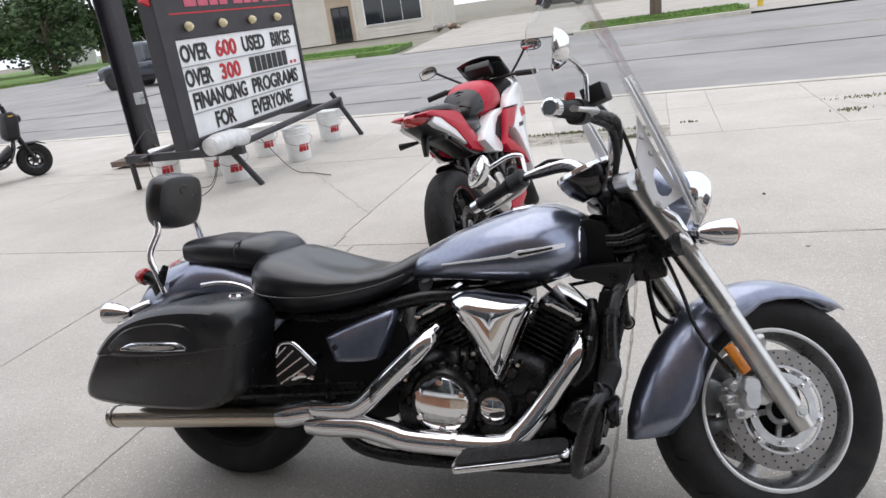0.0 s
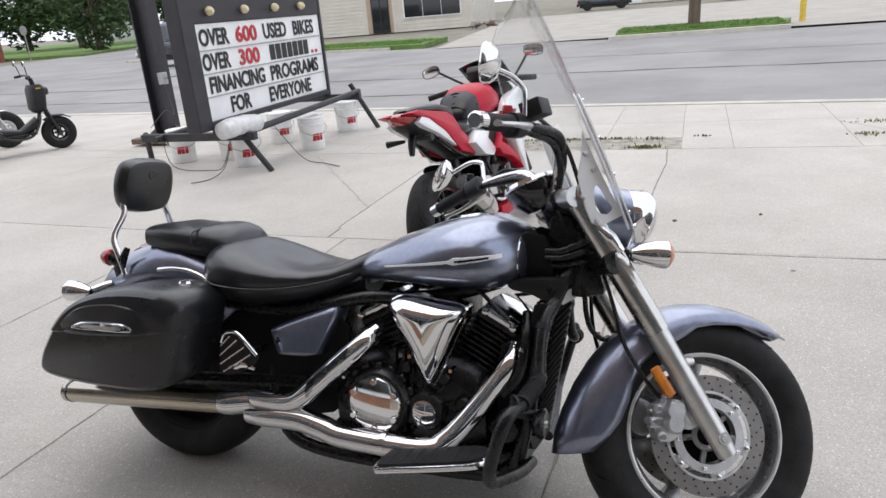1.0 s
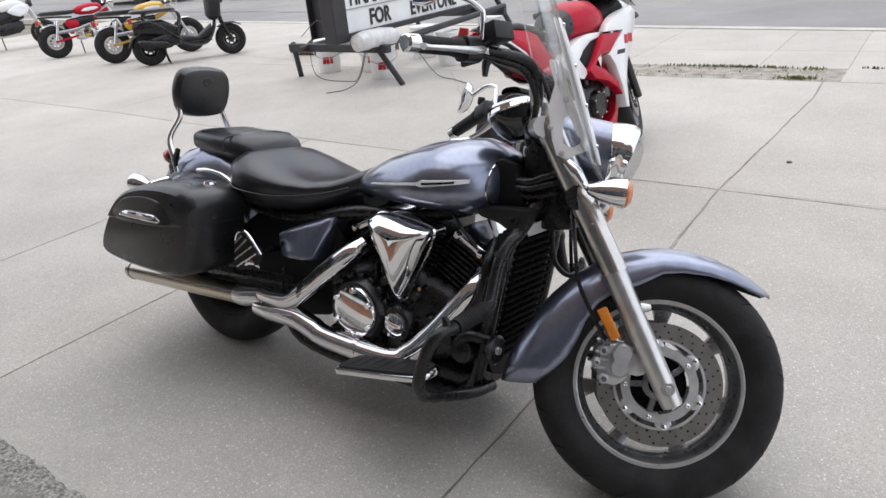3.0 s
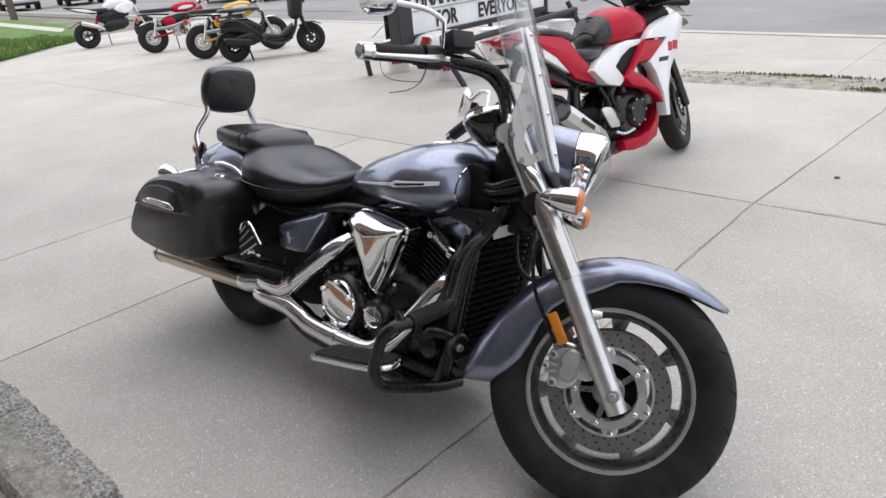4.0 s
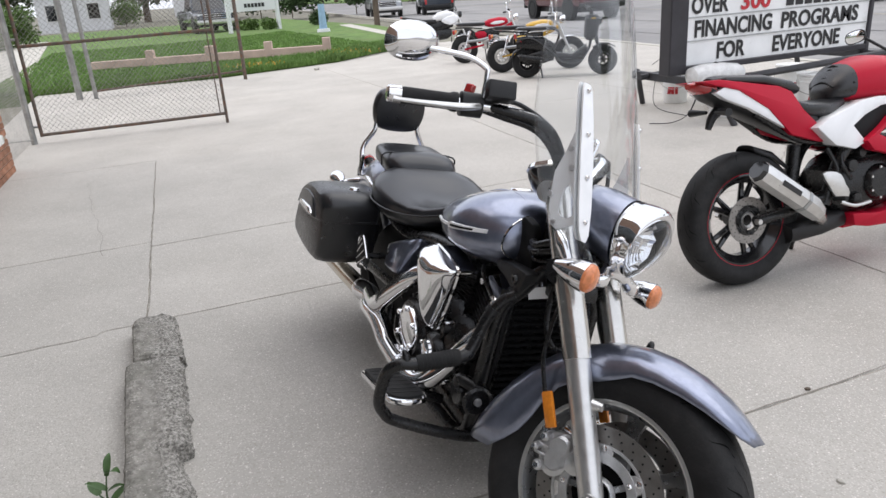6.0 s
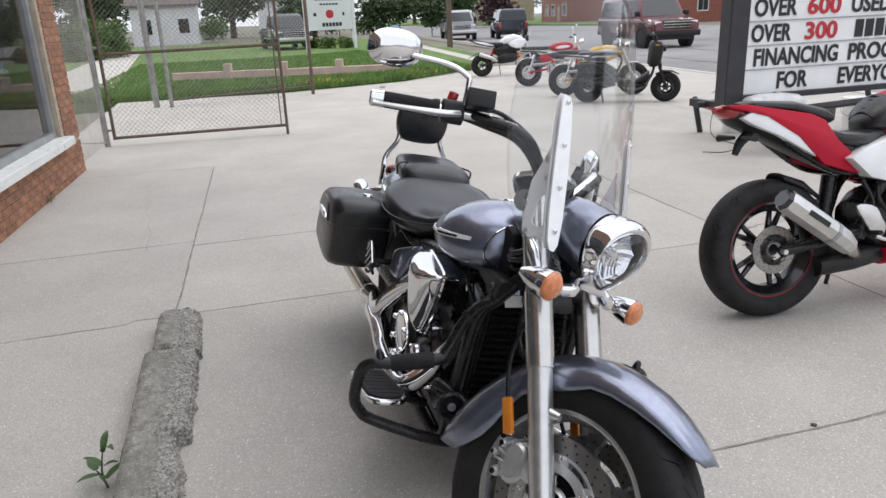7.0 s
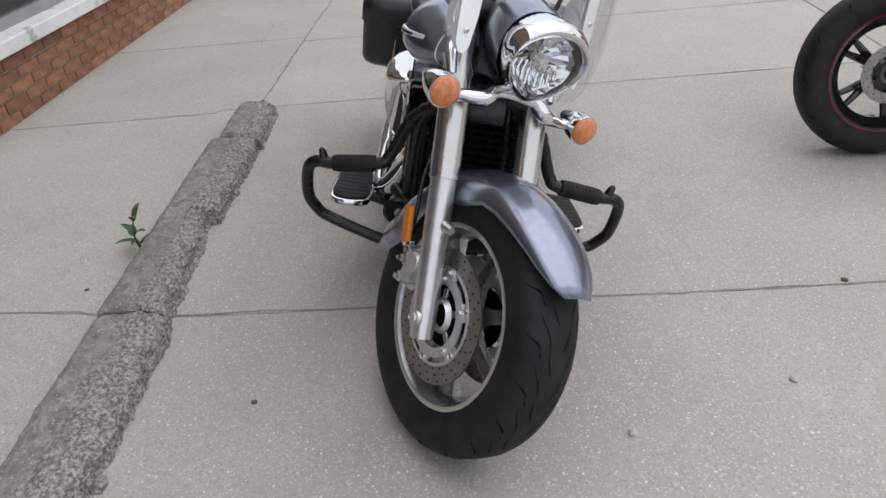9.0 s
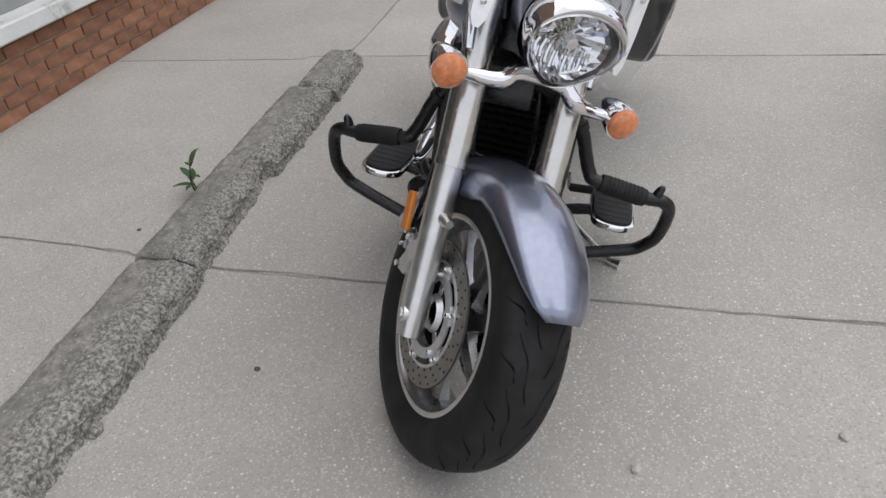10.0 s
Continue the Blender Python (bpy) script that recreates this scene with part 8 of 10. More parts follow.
def rugged_scooter(m):
    root = thing("rugged_scooter", "black bare-frame scooter with fat tyres on its stand", "scooter", m, "small motorcycles in a row")
    P = lambda name, bm, mat, label="", **k: part(name, bm, mat, root, label, **k)
    fat_wheel(root, "rear_wheel", (0, 0, 0.235), 0.235, 0.068, 0.125, GLOSS_BLACK, 6)
    fat_wheel(root, "front_wheel", (1.17, 0, 0.225), 0.225, 0.062, 0.125, GLOSS_BLACK, 6)
    for sy in (-1, 1):
        P("frame_tube", tube([(-0.15, sy * 0.10, 0.60), (0.10, sy * 0.12, 0.60), (0.35, sy * 0.12, 0.42), (0.55, sy * 0.13, 0.24), (0.80, sy * 0.12, 0.23), (0.95, sy * 0.06, 0.40), (1.0, 0, 0.60)], 0.019, 8), GLOSS_BLACK, "black frame tube")
        P("seat_frame", tube([(0.0, sy * 0.10, 0.60), (0.05, sy * 0.11, 0.72), (0.42, sy * 0.11, 0.72), (0.50, sy * 0.11, 0.62), (0.42, sy * 0.12, 0.42)], 0.014, 8), GLOSS_BLACK)
        P("fork_leg", tube([(1.17, sy * 0.085, 0.225), (1.07, sy * 0.075, 0.52)], 0.022, 8, 1), BLACK)
        P("mirror", ovals([(0, 0, 0, 0.05, 0.035, 0.035, 2.2), (0.015, 0, 0, 0.055, 0.04, 0.04, 2.2)], 16), CHROME, "round mirror", xf=Matrix.Translation((0.88, sy * 0.28, 1.18)))
        P("mirror_stalk", tube([(0.92, sy * 0.20, 1.0), (0.90, sy * 0.26, 1.15)], 0.006, 6, 1), BLACK)
        P("handlebar", tube([(0.98, 0, 0.98), (0.95, sy * 0.15, 1.02), (0.88, sy * 0.33, 1.0)], 0.013, 8), BLACK)
        P("grip", tube([(0.915, sy * 0.24, 1.012), (0.875, sy * 0.35, 1.0)], 0.018, 8, 1), RUBBER)
    P("seat", ovals([(-0.16, 0, 0.755, 0.05, 0.01, 0.02, 2.6), (-0.12, 0, 0.755, 0.11, 0.025, 0.03, 3), (0.1, 0, 0.75, 0.125, 0.03, 0.035, 3), (0.40, 0, 0.745, 0.115, 0.03, 0.035, 3), (0.46, 0, 0.74, 0.06, 0.015, 0.02, 2.6)], 20), VINYL, "flat black seat")
    P("engine", ovals([(-0.08, 0, 0.28, 0.05, 0.06, 0.06, 3), (0.0, 0, 0.28, 0.11, 0.10, 0.09, 3), (0.25, 0, 0.32, 0.13, 0.13, 0.10, 3), (0.42, 0, 0.33, 0.09, 0.09, 0.08, 3)], 20), BLACK, "black engine unit")
    P("exhaust", tube([(-0.12, -0.15, 0.33), (-0.08, -0.15, 0.33), (0.22, -0.15, 0.28), (0.30, -0.12, 0.26)], [0.045, 0.058, 0.058, 0.03], 14, 2), BLACK, "black exhaust")
    P("air_box", box(-0.14, 0.16, 0.09, 0.16, 0.36, 0.50, 0.02, 2), BLACK_PLASTIC)
    P("rear_fender", arc_fender((0, 0, 0.235), [(60, 0.27, 0.075, 0.03), (100, 0.27, 0.08, 0.03), (140, 0.275, 0.08, 0.03), (170, 0.28, 0.07, 0.02)]), BLACK_PLASTIC, mods=solid(0.005))
    P("front_fender", arc_fender((1.17, 0, 0.225), [(130, 0.255, 0.065, 0.03), (100, 0.255, 0.07, 0.03), (70, 0.258, 0.068, 0.02), (45, 0.265, 0.055, 0.01)]), BLACK_PLASTIC, mods=solid(0.005))
    P("body_panel", ovals([(-0.16, 0, 0.52, 0.07, 0.05, 0.07, 3), (0.0, 0, 0.53, 0.115, 0.10, 0.12, 3), (0.25, 0, 0.50, 0.12, 0.12, 0.14, 3), (0.45, 0, 0.42, 0.10, 0.08, 0.12, 3)], 18), BLACK, "black body under the seat")
    P("foot_tunnel", ovals([(0.45, 0, 0.30, 0.10, 0.08, 0.06, 3), (0.70, 0, 0.28, 0.11, 0.05, 0.05, 3), (0.92, 0, 0.40, 0.09, 0.08, 0.08, 3)], 16), BLACK_PLASTIC)
    P("floor_board", box(0.52, 0.88, -0.15, 0.15, 0.255, 0.275, 0.006), BLACK_PLASTIC, "black foot board")
    P("leg_shield", ovals([(0.53, 0.97, 0, 0.05, 0.12, 0.12, 3), (0.58, 0.98, 0, 0.10, 0.17, 0.17, 3.5), (0.84, 1.01, 0, 0.115, 0.17, 0.17, 3.5), (0.90, 1.0, 0, 0.08, 0.13, 0.13, 3)], 18, "z"), BLACK_PLASTIC, "black front box")
    P("steering_column", tube([(1.08, 0, 0.50), (0.98, 0, 0.98)], 0.03, 10, 1), BLACK)
    P("headlight", ovals([(1.06, 0.0, 0.80, 0.05, 0.05, 0.05, 2.2), (1.13, 0, 0.80, 0.075, 0.06, 0.06, 2.4), (1.15, 0, 0.80, 0.06, 0.05, 0.05, 2.4)], 18), GLOSS_BLACK)
    P("headlight_glass", ovals([(1.151, 0, 0.80, 0.062, 0.05, 0.05, 2.4), (1.156, 0, 0.80, 0.05, 0.04, 0.04, 2.4)], 18), AMBER, "amber signal glass")
    P("yellow_label", box(0.985, 1.045, -0.166, -0.158, 0.78, 0.86), YELLOW_PAINT, "small yellow price label")
    P("tail_light", box(-0.20, -0.15, -0.06, 0.06, 0.60, 0.68, 0.015, 2), RED_LENS, "red tail lamp")
    P("inner_panel", box(-0.1, 0.3, -0.085, -0.07, 0.46, 0.58, 0.01), RED_PAINT, "red frame panel")
    for sy in (-1, 1):
        P("stand_leg", tube([(0.20, sy * 0.06, 0.20), (0.24, sy * 0.12, 0.0)], 0.011, 8, 1), BLACK)
    return root


def mini_bike(m, paint, label):
    root = thing("mini_motorcycle", label, "motorcycle", m, "small motorcycles in a row")
    P = lambda name, bm, mat, label="", **k: part(name, bm, mat, root, label, **k)
    fat_wheel(root, "rear_wheel", (0, 0, 0.265), 0.265, 0.075, 0.135, SATIN, 8)
    fat_wheel(root, "front_wheel", (1.15, 0, 0.265), 0.265, 0.072, 0.135, SATIN, 8)
    P("frame_spine", tube([(0.98, 0, 0.70), (0.70, 0, 0.58), (0.35, 0, 0.50), (0.30, 0, 0.36)], 0.035, 10), paint, "painted frame")
    P("fuel_tank", ovals([(0.42, 0, 0.72, 0.05, 0.04, 0.04, 2.4), (0.50, 0, 0.72, 0.11, 0.08, 0.07, 2.5), (0.70, 0, 0.73, 0.13, 0.10, 0.09, 2.5), (0.84, 0, 0.74, 0.09, 0.07, 0.06, 2.4), (0.88, 0, 0.74, 0.03, 0.03, 0.03, 2.2)], 24), paint, "bright fuel tank")
    for sy in (-1, 1):
        P("tank_flash", domed(rounded([(0.52, 0.70), (0.60, 0.745), (0.76, 0.75), (0.80, 0.72), (0.66, 0.69)], 2), [sy * 0.10, sy * 0.133, sy * 0.138], [1, 1, 0.8]), WHITE_GLOSS, "white tank flash")
        P("shock", tube([(0.02, sy * 0.11, 0.28), (0.12, sy * 0.11, 0.60)], 0.024, 10, 1), CHROME, "chrome shock absorber")
        P("swingarm", tube([(0.0, sy * 0.09, 0.26), (0.38, sy * 0.08, 0.32)], 0.018, 8, 1), paint)
        P("fork_leg", tube([(1.15, sy * 0.085, 0.26), (0.95, sy * 0.085, 0.76)], [0.024, 0.02], 10, 1), SATIN)
        P("handlebar", tube([(0.93, sy * 0.06, 0.80), (0.93, sy * 0.14, 0.92), (0.85, sy * 0.34, 0.93)], 0.011, 8), CHROME)
        P("grip", tube([(0.89, sy * 0.25, 0.93), (0.85, sy * 0.35, 0.93)], 0.017, 8, 1), RUBBER)
        P("mirror", moved(lathe([(0, -0.012), (0.04, -0.008), (0.048, 0), (0.046, 0.006), (0, 0.007)], 18, "x"), Matrix.Translation((0.90, sy * 0.30, 1.08))), CHROME, "round chrome mirror")
        P("mirror_stalk", tube([(0.91, sy * 0.22, 0.94), (0.90, sy * 0.27, 1.06)], 0.005, 6, 1), CHROME)
        P("rear_signal", moved(lathe([(0, -0.03), (0.025, -0.02), (0.03, 0.01), (0, 0.02)], 14, "x"), Matrix.Translation((-0.16, sy * 0.16, 0.60))), AMBER, "amber signal")
        P("side_cover", domed(rounded([(0.22, 0.56), (0.40, 0.58), (0.44, 0.48), (0.28, 0.44)], 2), [sy * 0.06, sy * 0.10, sy * 0.11], [1, 1, 0.8]), paint)
    P("seat", ovals([(-0.14, 0, 0.735, 0.05, 0.01, 0.02, 2.6), (-0.10, 0, 0.735, 0.11, 0.03, 0.04, 3), (0.15, 0, 0.73, 0.12, 0.03, 0.05, 3), (0.38, 0, 0.73, 0.11, 0.02, 0.05, 3), (0.43, 0, 0.73, 0.07, 0.01, 0.03, 2.6)], 20), VINYL, "padded black seat")
    P("engine", ovals([(0.36, 0, 0.33, 0.08, 0.07, 0.07, 3), (0.44, 0, 0.33, 0.12, 0.11, 0.09, 3), (0.62, 0, 0.35, 0.12, 0.10, 0.09, 3), (0.74, 0, 0.38, 0.06, 0.05, 0.05, 3)], 20), SATIN, "silver engine")
    P("air_box", ovals([(0.20, 0, 0.50, 0.06, 0.05, 0.06, 3), (0.28, 0, 0.50, 0.09, 0.10, 0.12, 3), (0.52, 0, 0.55, 0.09, 0.08, 0.14, 3), (0.70, 0, 0.58, 0.06, 0.05, 0.08, 3)], 16), BLACK, "black mass under the tank")
    P("engine_cover", moved(lathe([(0, -0.02), (0.07, -0.018), (0.085, 0.0), (0.09, 0.03)], 20), Matrix.Translation((0.54, -0.115, 0.34))), CHROME, "round polished engine cover")
    P("seat_rail", tube([(-0.15, 0.09, 0.68), (0.1, 0.11, 0.67), (0.38, 0.10, 0.64)], 0.014, 8), BLACK)
    P("plate_arm", box(-0.25, -0.235, -0.07, 0.07, 0.42, 0.52, 0.004), BLACK_PLASTIC)
    P("exhaust", tube([(0.70, -0.10, 0.36), (0.62, -0.14, 0.48), (0.36, -0.15, 0.42), (0.05, -0.15, 0.40)], [0.016, 0.018, 0.030, 0.028], 12), RIM_GREY, "grey exhaust")
    P("rear_fender", arc_fender((0, 0, 0.26), [(70, 0.30, 0.06, 0.02), (90, 0.30, 0.06, 0.02), (115, 0.30, 0.06, 0.02), (128, 0.30, 0.055, 0.01)]), CHROME, "chrome rear mudguard", mods=solid(0.004))
    P("front_fender", arc_fender((1.15, 0, 0.26), [(125, 0.29, 0.06, 0.02), (100, 0.29, 0.06, 0.02), (75, 0.29, 0.055, 0.01)]), CHROME, "chrome front mudguard", mods=solid(0.004))
    P("headlight", moved(lathe([(0, -0.06), (0.05, -0.045), (0.075, 0.0), (0.08, 0.03), (0.07, 0.04), (0, 0.05)], 22, "x"), Matrix.Translation((1.04, 0, 0.80))), CHROME, "round chrome headlamp")
    P("tail_light", box(-0.22, -0.17, -0.05, 0.05, 0.55, 0.64, 0.015, 2), RED_LENS, "red tail lamp")
    P("side_stand", tube([(0.42, 0.10, 0.25), (0.45, 0.22, 0.0)], 0.010, 8, 1), BLACK)
    return root


def small_naked(m):
    root = thing("naked_motorcycle", "small white and black naked motorcycle beside the lawn", "motorcycle", m, "small motorcycles in a row")
    P = lambda name, bm, mat, label="", **k: part(name, bm, mat, root, label, **k)
    fat_wheel(root, "rear_wheel", (0, 0, 0.255), 0.255, 0.07, 0.15, GLOSS_BLACK, 5)
    fat_wheel(root, "front_wheel", (1.2, 0, 0.255), 0.255, 0.065, 0.15, GLOSS_BLACK, 5)
    P("frame_mass", ovals([(0.28, 0, 0.58, 0.06, 0.06, 0.08, 3), (0.40, 0, 0.58, 0.09, 0.10, 0.14, 3), (0.62, 0, 0.62, 0.10, 0.12, 0.14, 3), (0.90, 0, 0.68, 0.09, 0.10, 0.12, 3)], 16), BLACK, "dark frame under the tank")
    P("tail", ovals([(-0.28, 0, 0.84, 0.03, 0.02, 0.02, 2.4), (-0.1, 0, 0.79, 0.08, 0.04, 0.05, 2.6), (0.2, 0, 0.72, 0.10, 0.05, 0.06, 2.8), (0.5, 0, 0.70, 0.10, 0.06, 0.06, 2.6)], 20), BLACK_PLASTIC, "black tail and seat")
    P("fuel_tank", ovals([(0.44, 0, 0.76, 0.05, 0.05, 0.05, 2.4), (0.55, 0, 0.80, 0.12, 0.10, 0.10, 2.5), (0.75, 0, 0.82, 0.15, 0.12, 0.10, 2.5), (0.92, 0, 0.82, 0.14, 0.07, 0.08, 2.5), (1.0, 0, 0.80, 0.06, 0.03, 0.04, 2.3)], 24), WHITE_GLOSS, "white fuel tank")
    for sy in (-1, 1):
        P("shroud", domed(rounded([(0.62, 0.70), (0.78, 0.80), (1.02, 0.80), (0.98, 0.66), (0.82, 0.60)], 2), [sy * 0.10, sy * 0.16, sy * 0.18], [1, 1, 0.8]), WHITE_GLOSS, "white shroud")
        P("tail_panel", domed(rounded([(-0.2, 0.80), (0.1, 0.76), (0.35, 0.68), (0.1, 0.70)], 2), [sy * 0.06, sy * 0.09, sy * 0.1], [1, 1, 0.7]), WHITE_GLOSS)
        P("fork_leg", tube([(1.2, sy * 0.08, 0.25), (1.02, sy * 0.08, 0.78)], 0.022, 10, 1), SATIN)
        P("handlebar", tube([(1.0, sy * 0.05, 0.92), (0.96, sy * 0.2, 0.98), (0.90, sy * 0.36, 0.97)], 0.012, 8), BLACK)
        P("mirror", ovals([(0, 0, 0, 0.05, 0.03, 0.03, 2.4), (0.012, 0, 0, 0.055, 0.034, 0.034, 2.4)], 14), BLACK_PLASTIC, xf=Matrix.Translation((0.92, sy * 0.34, 1.12)))
        P("mirror_stalk", tube([(0.94, sy * 0.26, 0.98), (0.925, sy * 0.32, 1.11)], 0.006, 6, 1), BLACK)
        P("swingarm", tube([(0, sy * 0.09, 0.25), (0.40, sy * 0.09, 0.33)], 0.022, 8, 1), BLACK)
    P("engine", ovals([(0.36, 0, 0.36, 0.08, 0.07, 0.07, 3), (0.45, 0, 0.37, 0.12, 0.14, 0.10, 3), (0.75, 0, 0.42, 0.12, 0.14, 0.12, 3), (0.86, 0, 0.44, 0.07, 0.07, 0.07, 3)], 20), BLACK, "dark engine")
    P("exhaust", tube([(0.35, -0.14, 0.33), (0.22, -0.16, 0.40), (-0.06, -0.17, 0.50)], [0.025, 0.045, 0.05], 12), SATIN, "silver exhaust")
    P("headlight", box(1.03, 1.12, -0.08, 0.08, 0.76, 0.90, 0.03, 3), GLOSS_BLACK)
    P("rear_fender", arc_fender((0, 0, 0.25), [(70, 0.29, 0.06, 0.02), (110, 0.31, 0.06, 0.02), (150, 0.36, 0.06, 0.01)]), BLACK_PLASTIC, mods=solid(0.004))
    P("shock", tube([(0.30, 0, 0.62), (0.18, 0, 0.36)], 0.03, 10, 1), RED_PAINT, "red spring")
    P("tail_light", box(-0.31, -0.27, -0.05, 0.05, 0.82, 0.86, 0.01), RED_LENS)
    P("side_stand", tube([(0.42, 0.08, 0.25), (0.45, 0.20, 0.0)], 0.010, 8, 1), BLACK)
    return root


LEAN = pose(0, 0, 0, -6, 0, 0)
rugged_scooter(pose(-8.06, 5.68, 0, 0, 0, 60))
mini_bike(pose(-9.05, 5.75, 0, 0, 0, 66) @ LEAN, YELLOW_PAINT, "small retro motorcycle with a yellow tank and chrome mudguards")
mini_bike(pose(-11.1, 5.98, 0, 0, 0, 70) @ LEAN, RED_PAINT, "small retro motorcycle with a red tank and chrome mudguards")
small_naked(pose(-14.0, 6.05, 0, 0, 0, 74) @ LEAN)


# ---- vehicles ----
def vehicle_wheel(root, x, y, r, rim_mat=SATIN):
    at = Matrix.Translation((x, y, r))
    w = part("wheel", lathe(tyre_profile(r, 0.115, r * 0.62), 28), RUBBER, root, "black tyre on an alloy rim", xf=at)
    sy = math.copysign(1, y)
    part("rim", lathe([(0, sy * 0.07), (0.05, sy * 0.085), (r * 0.55, sy * 0.055), (r * 0.64, sy * 0.09), (r * 0.62, sy * 0.02)], 24), rim_mat, w, xf=at)
    for q in range(5):
        a = 2 * math.pi * q / 5
        part("rim_gap", moved(lathe([(0, sy * 0.094), (r * 0.11, sy * 0.09), (r * 0.12, sy * 0.03)], 10), Matrix.Translation((r * 0.38 * math.cos(a), 0, r * 0.38 * math.sin(a)))), BLACK, w, xf=at)


def vehicle(name, label, m, paint, length=5.6, width=1.95, height=1.85, bed=True, hood=1.35, clear=0.45, wheel_r=0.39, group="vehicles on the street"):
    """A pickup or a sports utility; x is forward, from the middle of its wheelbase."""
    root = thing(name, label, "truck" if bed else "car", m, group)
    P = lambda nm, bm, mat, lb="", **k: part(nm, bm, mat, root, lb, **k)
    L2, W = length / 2, width / 2
    belt = height * 0.60
    P("body", ovals([(-L2, 0, (belt + clear) / 2, W * 0.90, (belt - clear) / 2 * 0.9, (belt - clear) / 2 * 0.7, 5), (-L2 + 0.10, 0, (belt + clear) / 2, W * 0.98, (belt - clear) / 2, (belt - clear) / 2, 6), (L2 - hood, 0, (belt + clear) / 2, W, (belt - clear) / 2, (belt - clear) / 2, 6),
                     (L2 - 0.5, 0, (belt + clear) / 2 - 0.03, W * 0.98, (belt - clear) / 2 - 0.02, (belt - clear) / 2, 5), (L2 - 0.06, 0, (belt + clear) / 2 - 0.06, W * 0.92, (belt - clear) / 2 - 0.06, (belt - clear) / 2 * 0.9, 5), (L2, 0, (belt + clear) / 2 - 0.08, W * 0.85, (belt - clear) / 2 - 0.14, (belt - clear) / 2 * 0.7, 5)], 36), paint, "painted body")
    c0 = -0.55 if bed else -L2 + 0.12
    c1 = L2 - hood + 0.05
    top = height
    cab = loft([[Vector((x + (dx if s > 0 else 0), y, z)) for x, y, z in ((a, -w, zz), (b, -w, zz), (b, w, zz), (a, w, zz))] for (a, b, w, zz, dx, s) in
                ((c0, c1 + 0.15, W * 0.94, belt - 0.06, 0, 0), (c0 + 0.06, c1 - 0.38, W * 0.80, top - 0.10, 0, 0), (c0 + 0.16, c1 - 0.55, W * 0.70, top, 0, 0))])
    bmesh.ops.bevel(cab, geom=list(cab.edges), offset=0.05, segments=2, affect="EDGES", profile=0.6)
    P("cabin", cab, paint, "painted roof and pillars")
    zb, zt = belt + 0.03, top - 0.15
    f = lambda z: (z - (belt - 0.06)) / (top - 0.10 - belt + 0.06)
    wy = lambda z: W * 0.94 + (W * 0.80 - W * 0.94) * f(z) + 0.006
    xf_ = lambda z: c1 + 0.15 + (-0.53) * f(z) + 0.008
    xr_ = lambda z: c0 + 0.06 * f(z) - 0.008
    n = 2
    span0, span1 = c0 + 0.18, c1 - 0.10
    for sy in (-1, 1):
        for i in range(n):
            a = span0 + (span1 - span0) * i / n + 0.04
            b = span0 + (span1 - span0) * (i + 1) / n - 0.04
            b2 = b - (0.30 if i == n - 1 else 0)
            q = [Vector((a, sy * wy(zb), zb)), Vector((b, sy * wy(zb), zb)), Vector((b2, sy * wy(zt), zt)), Vector((a + 0.04, sy * wy(zt), zt))]
            P("side_window", loft([q, [v - Vector((0, sy * 0.02, 0)) for v in q]]), DARK_GLASS, "dark side window", smooth=False)
            P("door_handle", box(a + 0.08, a + 0.26, sy * W * 0.985 - 0.01, sy * W * 0.985 + 0.02, belt - 0.16, belt - 0.12, 0.006), paint)
        P("door_mirror", box(c1 - 0.06, c1 + 0.08, sy * (W + 0.02) - 0.1, sy * (W + 0.02) + 0.1, belt + 0.02, belt + 0.22, 0.04, 2), BLACK_PLASTIC)
        P("headlight", box(L2 - 0.16, L2 - 0.015, sy * W * 0.72 - 0.15, sy * W * 0.72 + 0.13, belt - 0.38, belt - 0.17, 0.03, 2), WHITE_GLOSS, "pale headlamp")
        P("tail_light", box(-L2 - 0.012, -L2 + 0.10, sy * W * 0.86 - 0.07, sy * W * 0.86 + 0.07, belt - 0.45, belt - 0.08, 0.02), RED_LENS, "red tail lamp")
        for wx in (-length * 0.315, length * 0.325):
            vehicle_wheel(root, wx, sy * (W - 0.10), wheel_r)
            arch = lathe([(wheel_r + 0.03, -0.11), (wheel_r + 0.09, -0.10), (wheel_r + 0.09, 0.10), (wheel_r + 0.03, 0.11), (0.0, 0.105), (0.0, -0.105)], 26, closed=True)
            P("wheel_arch", arch, BLACK_PLASTIC, xf=Matrix.Translation((wx, sy * (W - 0.107), wheel_r + 0.03)))
    q = [Vector((xf_(zb), -wy(zb) + 0.1, zb)), Vector((xf_(zb), wy(zb) - 0.1, zb)), Vector((xf_(zt), wy(zt) - 0.1, zt)), Vector((xf_(zt), -wy(zt) + 0.1, zt))]
    P("windscreen", loft([q, [v - Vector((0.02, 0, 0)) for v in q]]), DARK_GLASS, "dark windscreen", smooth=False)
    q = [Vector((xr_(zb), -wy(zb) + 0.12, zb)), Vector((xr_(zb), wy(zb) - 0.12, zb)), Vector((xr_(zt), wy(zt) - 0.12, zt)), Vector((xr_(zt), -wy(zt) + 0.12, zt))]
    P("rear_window", loft([q, [v + Vector((0.02, 0, 0)) for v in q]]), DARK_GLASS, "dark rear window", smooth=False)
    P("grille", box(L2 - 0.02, L2 + 0.02, -W * 0.55, W * 0.55, belt - 0.45, belt - 0.15, 0.01), BLACK_PLASTIC)
    for i in range(3):
        P("grille_bar", box(L2 + 0.01, L2 + 0.03, -W * 0.55, W * 0.55, belt - 0.41 + i * 0.1, belt - 0.38 + i * 0.1, 0.004), CHROME)
